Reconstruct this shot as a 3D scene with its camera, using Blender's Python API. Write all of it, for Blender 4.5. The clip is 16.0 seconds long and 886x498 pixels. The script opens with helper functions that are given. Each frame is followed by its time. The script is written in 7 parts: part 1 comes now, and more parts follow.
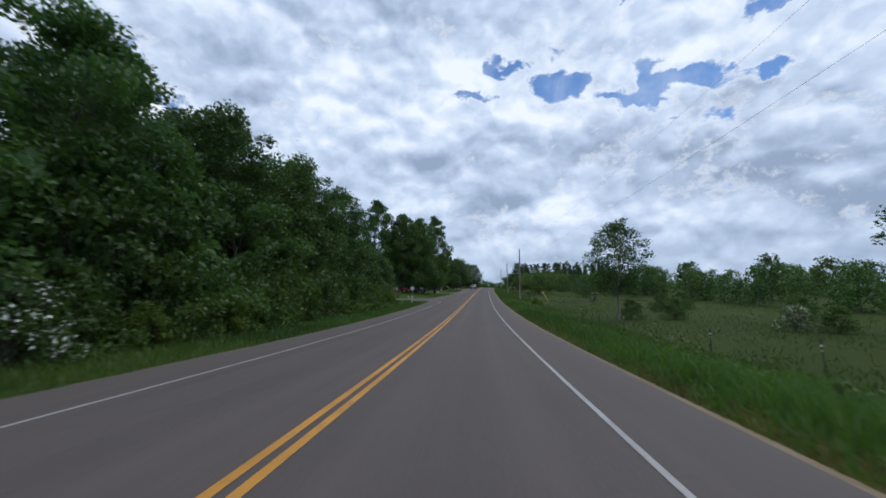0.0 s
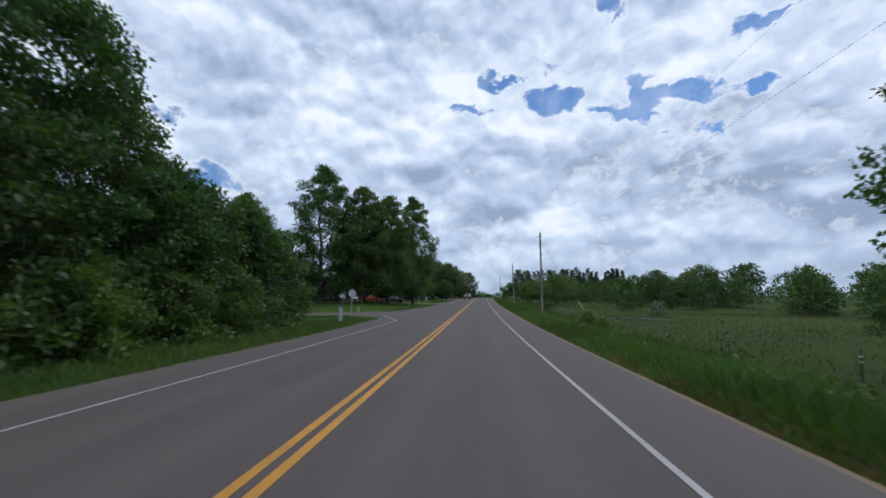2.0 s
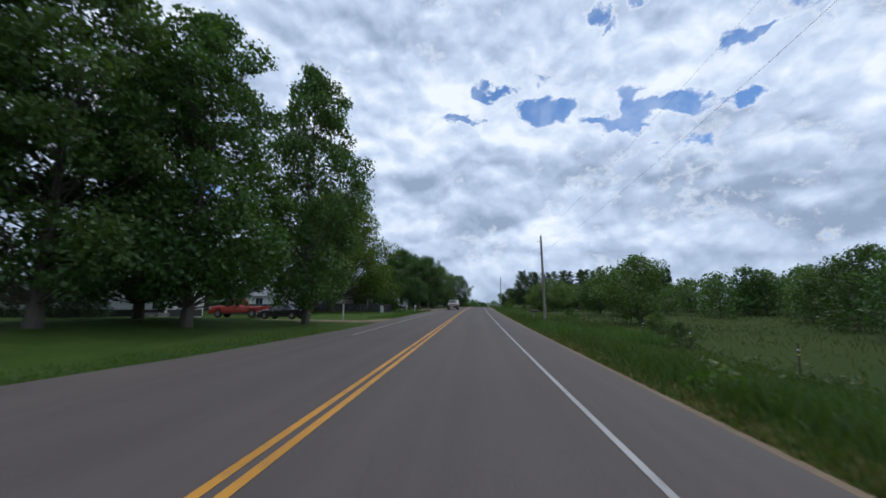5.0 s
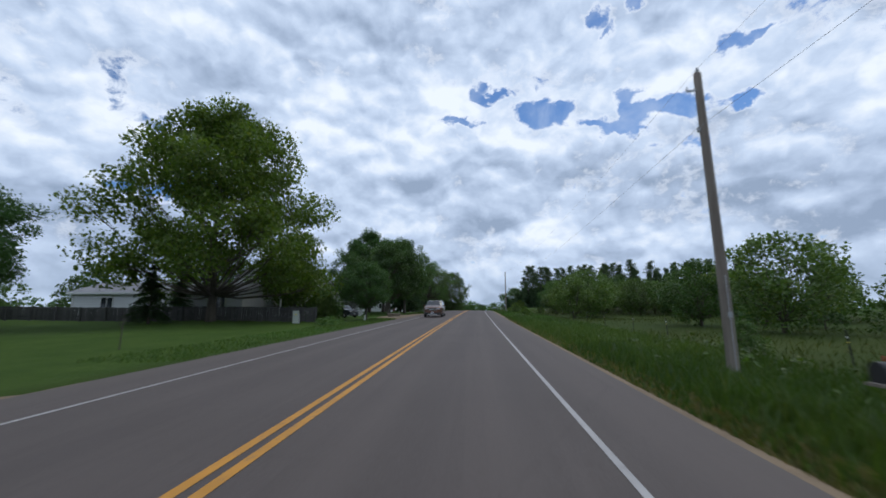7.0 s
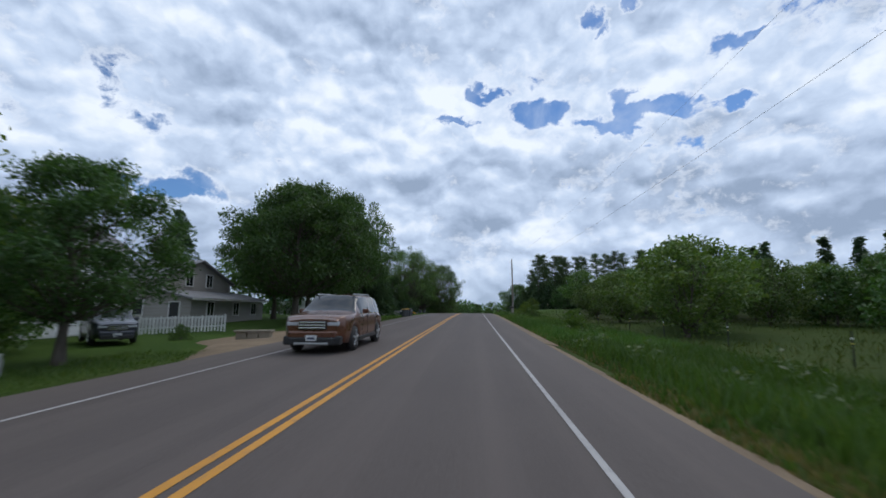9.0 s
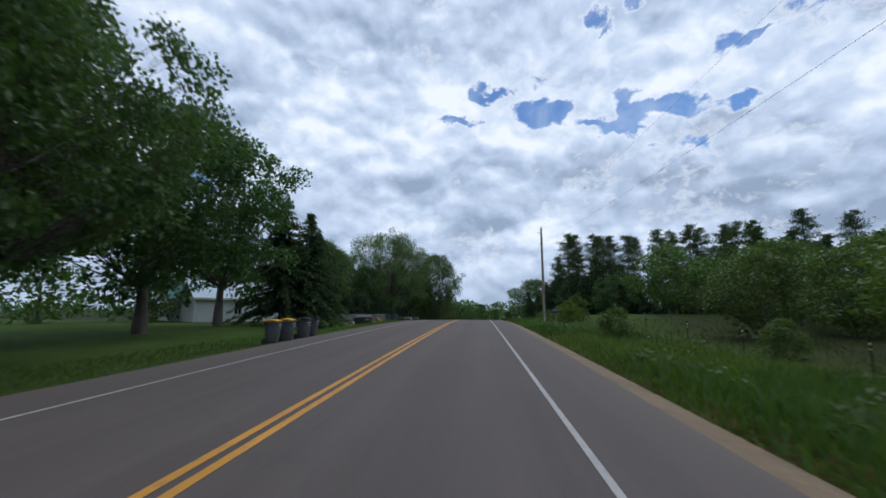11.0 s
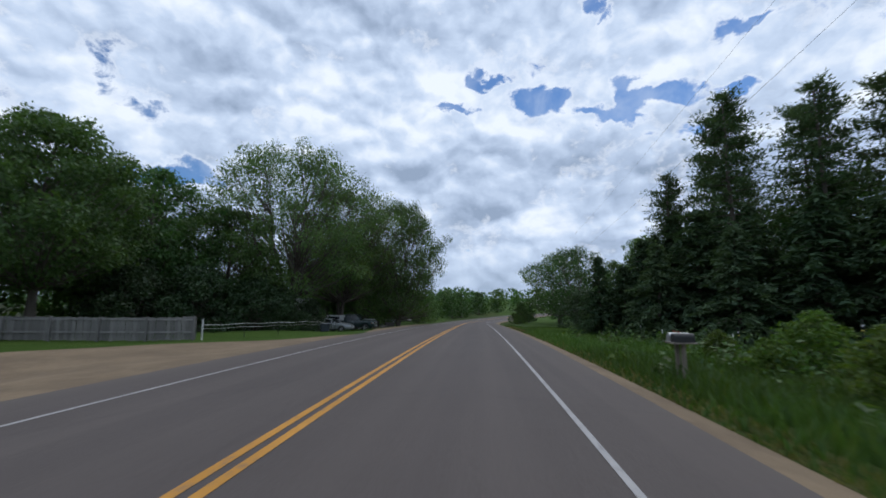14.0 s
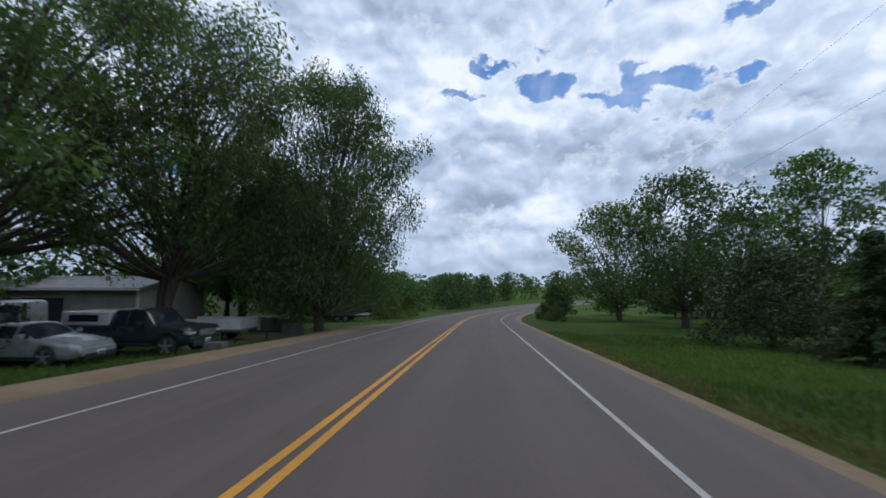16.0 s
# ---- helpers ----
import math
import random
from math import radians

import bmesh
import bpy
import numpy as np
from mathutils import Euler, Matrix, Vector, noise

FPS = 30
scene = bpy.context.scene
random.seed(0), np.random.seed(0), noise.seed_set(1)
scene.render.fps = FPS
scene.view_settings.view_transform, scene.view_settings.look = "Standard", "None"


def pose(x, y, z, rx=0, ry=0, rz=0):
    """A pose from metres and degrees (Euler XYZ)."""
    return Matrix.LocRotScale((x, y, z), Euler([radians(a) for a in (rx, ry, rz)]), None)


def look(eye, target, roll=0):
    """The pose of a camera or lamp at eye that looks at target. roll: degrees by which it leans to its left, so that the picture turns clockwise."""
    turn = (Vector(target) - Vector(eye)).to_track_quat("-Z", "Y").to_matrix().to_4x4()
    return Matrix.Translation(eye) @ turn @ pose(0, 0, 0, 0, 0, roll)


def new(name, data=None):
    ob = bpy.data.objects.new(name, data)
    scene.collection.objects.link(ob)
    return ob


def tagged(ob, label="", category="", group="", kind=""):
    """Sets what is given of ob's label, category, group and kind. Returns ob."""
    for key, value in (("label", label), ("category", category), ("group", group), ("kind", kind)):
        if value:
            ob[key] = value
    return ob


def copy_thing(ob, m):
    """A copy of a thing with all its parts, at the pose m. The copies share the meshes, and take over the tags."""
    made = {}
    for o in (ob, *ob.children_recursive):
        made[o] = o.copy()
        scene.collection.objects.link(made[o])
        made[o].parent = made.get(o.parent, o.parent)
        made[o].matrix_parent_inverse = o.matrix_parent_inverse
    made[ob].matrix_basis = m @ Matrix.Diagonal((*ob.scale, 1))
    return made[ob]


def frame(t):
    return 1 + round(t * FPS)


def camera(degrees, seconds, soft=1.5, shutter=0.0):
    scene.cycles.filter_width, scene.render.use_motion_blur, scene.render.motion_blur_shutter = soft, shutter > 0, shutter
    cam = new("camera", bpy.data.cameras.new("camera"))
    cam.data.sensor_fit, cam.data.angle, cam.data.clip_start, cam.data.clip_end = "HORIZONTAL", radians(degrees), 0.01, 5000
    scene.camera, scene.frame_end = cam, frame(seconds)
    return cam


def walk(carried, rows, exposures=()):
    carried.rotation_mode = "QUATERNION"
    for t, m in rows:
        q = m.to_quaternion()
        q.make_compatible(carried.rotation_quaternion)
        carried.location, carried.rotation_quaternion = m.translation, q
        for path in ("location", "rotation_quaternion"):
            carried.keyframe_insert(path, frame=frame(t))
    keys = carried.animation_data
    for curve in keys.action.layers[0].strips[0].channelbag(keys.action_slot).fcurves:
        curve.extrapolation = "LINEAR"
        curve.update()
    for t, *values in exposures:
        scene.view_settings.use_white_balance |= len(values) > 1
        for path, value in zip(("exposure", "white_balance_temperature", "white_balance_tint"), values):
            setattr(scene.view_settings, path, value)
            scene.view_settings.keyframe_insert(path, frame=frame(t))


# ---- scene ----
cam = camera(95.76, 16.0, soft=1.7, shutter=0.2)
PATH = [  # seconds, x, y, z, pitch, yaw
    (0.0, 1.92, 0.00, 1.404, 5.52, 6.43),
    (0.5, 1.67, 7.45, 1.164, 5.97, 6.41),
    (1.0, 1.44, 14.89, 0.979, 6.36, 6.21),
    (1.5, 1.23, 22.32, 0.850, 6.77, 5.95),
    (2.0, 1.04, 29.74, 0.772, 7.19, 5.71),
    (2.5, 0.92, 37.15, 0.745, 7.50, 5.47),
    (3.0, 0.83, 44.54, 0.759, 7.88, 5.24),
    (3.5, 0.76, 51.92, 0.798, 8.07, 5.01),
    (4.0, 0.70, 59.28, 0.860, 8.22, 4.82),
    (5.0, 0.70, 73.97, 1.024, 8.45, 4.79),
    (6.0, 0.76, 88.67, 1.229, 8.68, 4.82),
    (6.5, 0.79, 96.01, 1.353, 8.74, 4.74),
    (7.0, 0.78, 103.35, 1.491, 8.72, 4.54),
    (7.5, 0.78, 110.69, 1.629, 8.66, 4.31),
    (8.0, 0.78, 118.05, 1.769, 8.64, 4.09),
    (8.5, 0.86, 125.42, 1.905, 8.64, 3.94),
    (9.0, 0.95, 132.80, 2.034, 8.64, 3.86),
    (10.0, 1.11, 147.60, 2.275, 8.64, 4.07),
    (11.0, 1.31, 162.45, 2.521, 8.64, 4.34),
    (11.5, 1.43, 169.88, 2.641, 8.60, 4.43),
    (12.0, 1.47, 177.32, 2.756, 8.47, 4.41),
    (12.5, 1.53, 184.74, 2.853, 8.16, 4.23),
    (13.0, 1.60, 192.15, 2.903, 7.86, 4.00),
    (13.5, 1.72, 199.57, 2.903, 7.50, 3.86),
    (14.0, 1.85, 207.03, 2.840, 7.01, 3.86),
    (14.5, 1.93, 214.52, 2.699, 6.40, 3.97),
    (15.0, 2.01, 222.00, 2.485, 5.93, 4.14),
    (15.5, 2.03, 229.42, 2.224, 5.53, 4.29),
    (16.0, 2.05, 236.79, 1.924, 5.29, 4.41),
]
walk(cam, [(t, pose(x, y, z, 90 + pitch, 0, yaw)) for t, x, y, z, pitch, yaw in PATH])

# ---- sky and sun ----
SUN_AZ, SUN_EL = radians(35), radians(58)


def node_tools(tree):
    def add(kind, **props):
        n = tree.nodes.new(kind)
        for k, v in props.items():
            if k == "op":
                n.operation = v
            elif k == "blend":
                n.blend_type = v
            elif k == "dtype":
                n.data_type = v
        return n

    def link(a, b):
        tree.links.new(a, b)

    def put(sock, v):
        if hasattr(v, "is_output"):
            link(v, sock)
        else:
            sock.default_value = v

    def calc(op, a, b=0.0, clamp=False):
        n = add("ShaderNodeMath", op=op)
        n.use_clamp = clamp
        put(n.inputs[0], a)
        put(n.inputs[1], b)
        return n.outputs[0]

    def vcalc(op, a, b=(0, 0, 0)):
        n = add("ShaderNodeVectorMath", op=op)
        put(n.inputs[0], a)
        put(n.inputs[1], b)
        return n.outputs["Value"] if op in ("DOT_PRODUCT", "LENGTH", "DISTANCE") else n.outputs[0]

    def noisy(vec, scale, detail=4.0, rough=0.55, warp=0.0):
        n = add("ShaderNodeTexNoise")
        put(n.inputs["Vector"], vec)
        n.inputs["Scale"].default_value = scale
        n.inputs["Detail"].default_value = detail
        n.inputs["Roughness"].default_value = rough
        n.inputs["Distortion"].default_value = warp
        return n.outputs["Fac"]

    def span(v, a, b, c=0.0, d=1.0):
        n = add("ShaderNodeMapRange")
        n.interpolation_type = "SMOOTHSTEP"
        put(n.inputs[0], v)
        for i, w in enumerate((a, b, c, d)):
            n.inputs[i + 1].default_value = w
        return n.outputs[0]

    def mix(fac, a, b, blend="MIX"):
        n = add("ShaderNodeMix", dtype="RGBA", blend=blend)
        put(n.inputs[0], fac)
        put(n.inputs[6], a)
        put(n.inputs[7], b)
        return n.outputs[2]

    return add, link, calc, vcalc, noisy, span, mix


def build_world():
    w = bpy.data.worlds.new("cloudy_sky")
    scene.world = w
    w.use_nodes = True
    nt = w.node_tree
    nt.nodes.clear()
    add, link, calc, vcalc, noisy, span, mix = node_tools(nt)
    co = add("ShaderNodeTexCoord").outputs["Generated"]
    sep = add("ShaderNodeSeparateXYZ")
    link(co, sep.inputs[0])
    x, y, z = sep.outputs
    flat_co = vcalc("MULTIPLY", co, (1.0, 1.0, 1.4))
    sky = add("ShaderNodeTexSky")
    sky.sky_type, sky.sun_disc = "NISHITA", False
    sky.sun_elevation, sky.sun_rotation = SUN_EL, SUN_AZ
    sky.air_density, sky.dust_density, sky.ozone_density = 1.0, 0.3, 3.0
    blue = mix(1.0, sky.outputs[0], (0.066, 0.088, 0.112, 1), "MULTIPLY")

    def swirl(v, scale, amount, detail=3.0):
        n = add("ShaderNodeTexNoise")
        link(v, n.inputs["Vector"])
        n.inputs["Scale"].default_value, n.inputs["Detail"].default_value = scale, detail
        off = vcalc("MULTIPLY", vcalc("SUBTRACT", n.outputs["Color"], (0.5, 0.5, 0.5)), (amount, amount, amount))
        return vcalc("ADD", v, off)

    def billow(v):
        """Heaped cloud: a broad swell with domes of three sizes on it."""
        total = calc("MULTIPLY", noisy(v, 3.0, 6.0, 0.52), 0.80)
        for size, share in ((6.5, 0.17), (13.0, 0.11), (28.0, 0.05)):
            vo = add("ShaderNodeTexVoronoi")
            link(v, vo.inputs["Vector"])
            vo.inputs["Scale"].default_value = size
            d = vo.outputs["Distance"]
            total = calc("ADD", total, calc("MULTIPLY", calc("SUBTRACT", 1.0, calc("MULTIPLY", d, d)), share))
        return total

    def blot(wander, dx, dy, dz, r, flat):
        """A soft oval about a direction: 1 in its middle, 0 at its edge."""
        e = vcalc("MULTIPLY", vcalc("SUBTRACT", wander, tuple(Vector((dx, dy, dz)).normalized())), (1.0, 1.0, max(1.0, 1.1 * flat)))
        return span(vcalc("LENGTH", e), 0.0, r * 1.5, 1.0, 0.0)

    heap = swirl(flat_co, 7.0, 0.09, 6.0)
    body = billow(heap)
    above = billow(vcalc("ADD", heap, (0.008, 0.0, 0.030)))
    loose = swirl(swirl(co, 9.0, 0.10, 4.0), 30.0, 0.045, 4.0)
    gaps = None
    for dx, dy, dz, r, flat, k in ((0.036, 0.865, 0.500, 0.045, 3.0, 0.25), (-0.027, 0.896, 0.443, 0.065, 3.4, 0.28), (0.157, 0.880, 0.448, 0.085, 2.1, 0.34), (0.341, 0.825, 0.450, 0.037, 0.8, 0.34), (0.374, 0.832, 0.409, 0.114, 4.1, 0.36), (0.279, 0.864, 0.418, 0.050, 2.7, 0.30), (0.251, 0.767, 0.591, 0.035, 0.8, 0.30), (0.284, 0.776, 0.563, 0.026, 1.1, 0.32), (0.509, 0.697, 0.506, 0.046, 2.5, 0.28), (0.516, 0.759, 0.398, 0.032, 1.7, 0.30), (0.331, 0.733, 0.594, 0.033, 2.7, 0.28), (-0.620, 0.765, 0.255, 0.125, 3.5, 0.32), (-0.615, 0.705, 0.353, 0.084, 1.7, 0.17)) + ((-0.6, -0.5, 0.6, 0.3, 1.0, 0.2), (0.7, -0.5, 0.5, 0.3, 1.0, 0.2)):
        g = calc("MULTIPLY", blot(loose, dx, dy, dz, r, flat), k * 1.25)
        gaps = g if gaps is None else calc("MAXIMUM", gaps, g)
    frill = calc("MULTIPLY", calc("SUBTRACT", noisy(flat_co, 22.0, 6.0, 0.66, 0.3), 0.5), 0.62)
    thick = calc("ADD", calc("SUBTRACT", body, gaps), calc("ADD", frill, span(z, 0.05, 0.2, 0.08, 0.0)))
    cover = span(thick, 0.36, 0.49)
    # tops catch the light, bellies are grey
    slope = calc("MULTIPLY", calc("SUBTRACT", body, above), 3.2)
    broad = noisy(vcalc("ADD", flat_co, (3.7, 1.3, 0.4)), 4.5, 6.0, 0.55)
    lite = calc("ADD", calc("ADD", 0.50, slope), calc("MULTIPLY", calc("SUBTRACT", broad, 0.5), 1.0))
    lite = calc("ADD", lite, calc("MULTIPLY", frill, 0.42))
    lite = calc("ADD", lite, calc("ADD", calc("MULTIPLY", span(z, 0.10, 0.5), 0.10), span(z, 0.06, 0.34, -0.13, 0.0)))
    # broad grey bellies, then the bright heads of the larger clouds
    drift = swirl(co, 7.0, 0.11, 5.0)
    for dx, dy, dz, r, flat, k in ((0.170, 0.925, 0.341, 0.181, 3.2, -0.34), (0.042, 0.790, 0.611, 0.257, 2.8, -0.26), (0.358, 0.781, 0.512, 0.063, 1.6, -0.30), (0.573, 0.655, 0.492, 0.109, 2.9, -0.24), (-0.702, 0.684, 0.197, 0.161, 3.8, -0.30), (-0.174, 0.940, 0.292, 0.118, 3.7, -0.30), (0.584, 0.776, 0.236, 0.277, 6.5, -0.22), (0.432, 0.852, 0.296, 0.156, 4.3, -0.12), (0.214, 0.938, 0.271, 0.201, 6.0, -0.18), (0.028, 0.982, 0.187, 0.119, 4.2, -0.22), (0.652, 0.743, 0.152, 0.149, 5.0, -0.20), (-0.285, 0.758, 0.586, 0.182, 2.5, -0.12), (-0.479, 0.712, 0.513, 0.138, 4.0, -0.10)):
        lite = calc("ADD", lite, calc("MULTIPLY", blot(drift, dx, dy, dz, r, flat), k))
    for dx, dy, dz, r, flat, k in ((0.233, 0.804, 0.547, 0.127, 1.8, 0.26), (0.414, 0.740, 0.530, 0.126, 2.9, 0.30), (0.063, 0.918, 0.393, 0.142, 4.6, 0.26), (0.407, 0.797, 0.446, 0.064, 1.4, 0.28), (-0.203, 0.957, 0.207, 0.077, 2.8, 0.34), (0.108, 0.981, 0.163, 0.104, 4.4, 0.34), (0.564, 0.763, 0.316, 0.176, 6.6, 0.18), (0.473, 0.853, 0.219, 0.053, 3.0, 0.26), (0.616, 0.680, 0.399, 0.115, 4.0, 0.18), (-0.360, 0.844, 0.398, 0.214, 3.3, 0.16), (-0.076, 0.872, 0.484, 0.079, 1.1, 0.22), (0.161, 0.908, 0.387, 0.093, 3.5, 0.20), (0.202, 0.958, 0.203, 0.041, 1.2, 0.26)):
        lite = calc("ADD", lite, calc("MULTIPLY", blot(drift, dx, dy, dz, r, flat), k))
    ramp = add("ShaderNodeValToRGB")
    link(lite, ramp.inputs[0])
    el = ramp.color_ramp.elements
    el[0].position, el[0].color = 0.08, (0.32, 0.415, 0.58, 1)
    el[1].position, el[1].color = 0.92, (0.915, 1.0, 1.12, 1)
    m = el.new(0.34)
    m.color = (0.46, 0.575, 0.775, 1)
    m = el.new(0.60)
    m.color = (0.625, 0.755, 0.97, 1)
    rim = calc("MULTIPLY", span(thick, 0.47, 0.58, 1.0, 0.0), 0.45)
    cloud = mix(rim, ramp.outputs[0], (0.915, 0.99, 1.12, 1))
    low = span(z, 0.0, 0.14, 0.45, 0.0)
    cloud = mix(low, cloud, (0.485, 0.605, 0.785, 1))
    veil = span(noisy(co, 9.0, 6.0, 0.6, 0.3), 0.42, 0.75, 0.0, 0.45)
    blue = mix(veil, blue, (0.62, 0.74, 0.95, 1))
    both = mix(cover, blue, cloud)
    ground_side = span(z, -0.04, 0.0)
    both = mix(ground_side, (0.05, 0.06, 0.04, 1), both)
    bg = add("ShaderNodeBackground")
    link(both, bg.inputs[0])
    bg.inputs[1].default_value = 0.95
    out = add("ShaderNodeOutputWorld")
    link(bg.outputs[0], out.inputs[0])


build_world()
sun_data = bpy.data.lights.new("sun", "SUN")
sun_data.energy, sun_data.angle, sun_data.color = 0.7, radians(25), (1.0, 0.96, 0.9)
sun = new("sun", sun_data)
sun.matrix_world = look((math.sin(SUN_AZ) * 60, math.cos(SUN_AZ) * 60, 96), (0, 0, 0))
scene.view_settings.exposure = 0.0


# ---- materials ----
def new_mat(name):
    m = bpy.data.materials.new(name)
    m.use_nodes = True
    nt = m.node_tree
    return m, nt, nt.nodes["Principled BSDF"], node_tools(nt)


def surface(name, a, b, scale=4.0, rough=0.7, metal=0.0, bump=0.0, bump_scale=60.0, speck=0.0, vary=0.0, spec=0.5, stretch=(1, 1, 1), coat=0.0):
    """A surface of two near colours in soft patches, fine grain and a little relief."""
    m, nt, bsdf, (add, link, calc, vcalc, noisy, span, mix) = new_mat(name)
    co = add("ShaderNodeTexCoord").outputs["Object"]
    v = vcalc("MULTIPLY", co, stretch)
    f = calc("ADD", calc("MULTIPLY", noisy(v, scale, 6.0, 0.6), 0.7), calc("MULTIPLY", noisy(v, scale * 9, 3.0), 0.3))
    col = mix(span(f, 0.3, 0.7), (*a, 1), (*b, 1))
    if speck:
        s = span(noisy(v, bump_scale * 1.7, 2.0), 0.58, 0.72, 0.0, speck)
        col = mix(s, col, tuple(min(1, c * 1.9) for c in b) + (1,))
    if vary:
        rnd = add("ShaderNodeObjectInfo").outputs["Random"]
        hs = add("ShaderNodeHueSaturation")
        link(span(rnd, 0.0, 1.0, 1 - vary, 1 + vary), hs.inputs["Value"])
        link(col, hs.inputs["Color"])
        col = hs.outputs[0]
    link(col, bsdf.inputs["Base Color"])
    bsdf.inputs["Metallic"].default_value = metal
    bsdf.inputs["Specular IOR Level"].default_value = spec
    bsdf.inputs["Coat Weight"].default_value = coat
    link(span(f, 0.2, 0.8, max(0.02, rough - 0.08), min(1, rough + 0.08)), bsdf.inputs["Roughness"])
    if bump:
        bp = add("ShaderNodeBump")
        bp.inputs["Strength"].default_value = bump
        bp.inputs["Distance"].default_value = 0.02
        link(noisy(v, bump_scale, 4.0, 0.6), bp.inputs["Height"])
        link(bp.outputs[0], bsdf.inputs["Normal"])
    return m


def leaf_mat(name, dark, lite, warm=0.15, through_light=0.35, rough=0.5, shine=0.35):
    m, nt, bsdf, (add, link, calc, vcalc, noisy, span, mix) = new_mat(name)
    rnd = add("ShaderNodeNewGeometry").outputs["Random Per Island"]
    co = add("ShaderNodeTexCoord").outputs["Object"]
    patch = noisy(co, 0.55, 3.0)
    f = calc("ADD", calc("MULTIPLY", rnd, 0.55), calc("MULTIPLY", span(patch, 0.3, 0.7), 0.45))
    col = mix(f, (*dark, 1), (*lite, 1))
    yel = span(calc("FRACT", calc("MULTIPLY", rnd, 17.3)), 0.8, 1.0, 0.0, warm)
    col = mix(yel, col, (lite[0] * 1.9, lite[1] * 1.25, lite[2], 1))
    per = add("ShaderNodeObjectInfo").outputs["Random"]
    hs = add("ShaderNodeHueSaturation")
    link(span(per, 0, 1, 0.8, 1.2), hs.inputs["Value"])
    link(span(calc("FRACT", calc("MULTIPLY", per, 7.7)), 0, 1, 0.485, 0.512), hs.inputs["Hue"])
    link(col, hs.inputs["Color"])
    link(hs.outputs[0], bsdf.inputs["Base Color"])
    bsdf.inputs["Roughness"].default_value = rough
    bsdf.inputs["Specular IOR Level"].default_value = shine
    tr = add("ShaderNodeBsdfTranslucent")
    link(mix(1.0, hs.outputs[0], (1.25, 1.35, 0.6, 1), "MULTIPLY"), tr.inputs[0])
    sh = add("ShaderNodeMixShader")
    sh.inputs[0].default_value = through_light
    link(bsdf.outputs[0], sh.inputs[1])
    link(tr.outputs[0], sh.inputs[2])
    link(sh.outputs[0], nt.nodes["Material Output"].inputs[0])
    return m


def asphalt_mat():
    m, nt, bsdf, (add, link, calc, vcalc, noisy, span, mix) = new_mat("asphalt")
    uv = add("ShaderNodeUVMap").outputs[0]
    co = add("ShaderNodeTexCoord").outputs["Object"]
    sep = add("ShaderNodeSeparateXYZ")
    link(uv, sep.inputs[0])
    u, s = sep.outputs[0], sep.outputs[1]
    grain = noisy(co, 38.0, 4.0, 0.75)
    patch = noisy(co, 0.35, 5.0, 0.6)
    long = noisy(vcalc("MULTIPLY", uv, (2.2, 0.05, 1)), 1.0, 4.0, 0.6)
    col = mix(span(grain, 0.3, 0.7), (0.079, 0.064, 0.058, 1), (0.117, 0.096, 0.087, 1))
    col = mix(span(patch, 0.35, 0.7, 0.0, 0.45), col, (0.079, 0.064, 0.058, 1))
    col = mix(span(long, 0.4, 0.75, 0.0, 0.5), col, (0.126, 0.102, 0.092, 1))
    # wheel tracks polished paler, an oil strip in the middle of each lane
    lane = calc("ABSOLUTE", calc("SUBTRACT", calc("ABSOLUTE", u), 1.75))
    track = span(calc("ABSOLUTE", calc("SUBTRACT", lane, 0.8)), 0.0, 0.45, 0.28, 0.0)
    col = mix(track, col, (0.122, 0.100, 0.090, 1))
    oil = span(lane, 0.0, 0.4, 0.2, 0.0)
    col = mix(calc("MULTIPLY", oil, span(long, 0.3, 0.6)), col, (0.062, 0.051, 0.049, 1))
    # shoulder paler and dusty
    edge = span(calc("ABSOLUTE", u), 3.6, 5.1, 0.0, 0.5)
    col = mix(calc("MULTIPLY", edge, span(patch, 0.2, 0.7)), col, (0.139, 0.115, 0.100, 1))
    # sealed cracks across and along
    vo = add("ShaderNodeTexVoronoi")
    vo.feature = "DISTANCE_TO_EDGE"
    link(vcalc("ADD", vcalc("MULTIPLY", uv, (0.16, 0.075, 1)), vcalc("MULTIPLY", co, (0, 0, 0))), vo.inputs["Vector"])
    vo.inputs["Scale"].default_value = 1.0
    wob = calc("ADD", vo.outputs["Distance"], calc("MULTIPLY", calc("SUBTRACT", noisy(co, 1.3, 4.0), 0.5), 0.03))
    crack = span(calc("ABSOLUTE", wob), 0.0, 0.004, 0.10, 0.0)
    col = mix(crack, col, (0.031, 0.026, 0.026, 1))
    link(col, bsdf.inputs["Base Color"])
    bsdf.inputs["Roughness"].default_value = 0.82
    bsdf.inputs["Specular IOR Level"].default_value = 0.3
    bp = add("ShaderNodeBump")
    bp.inputs["Strength"].default_value = 0.35
    bp.inputs["Distance"].default_value = 0.01
    link(grain, bp.inputs["Height"])
    link(bp.outputs[0], bsdf.inputs["Normal"])
    return m


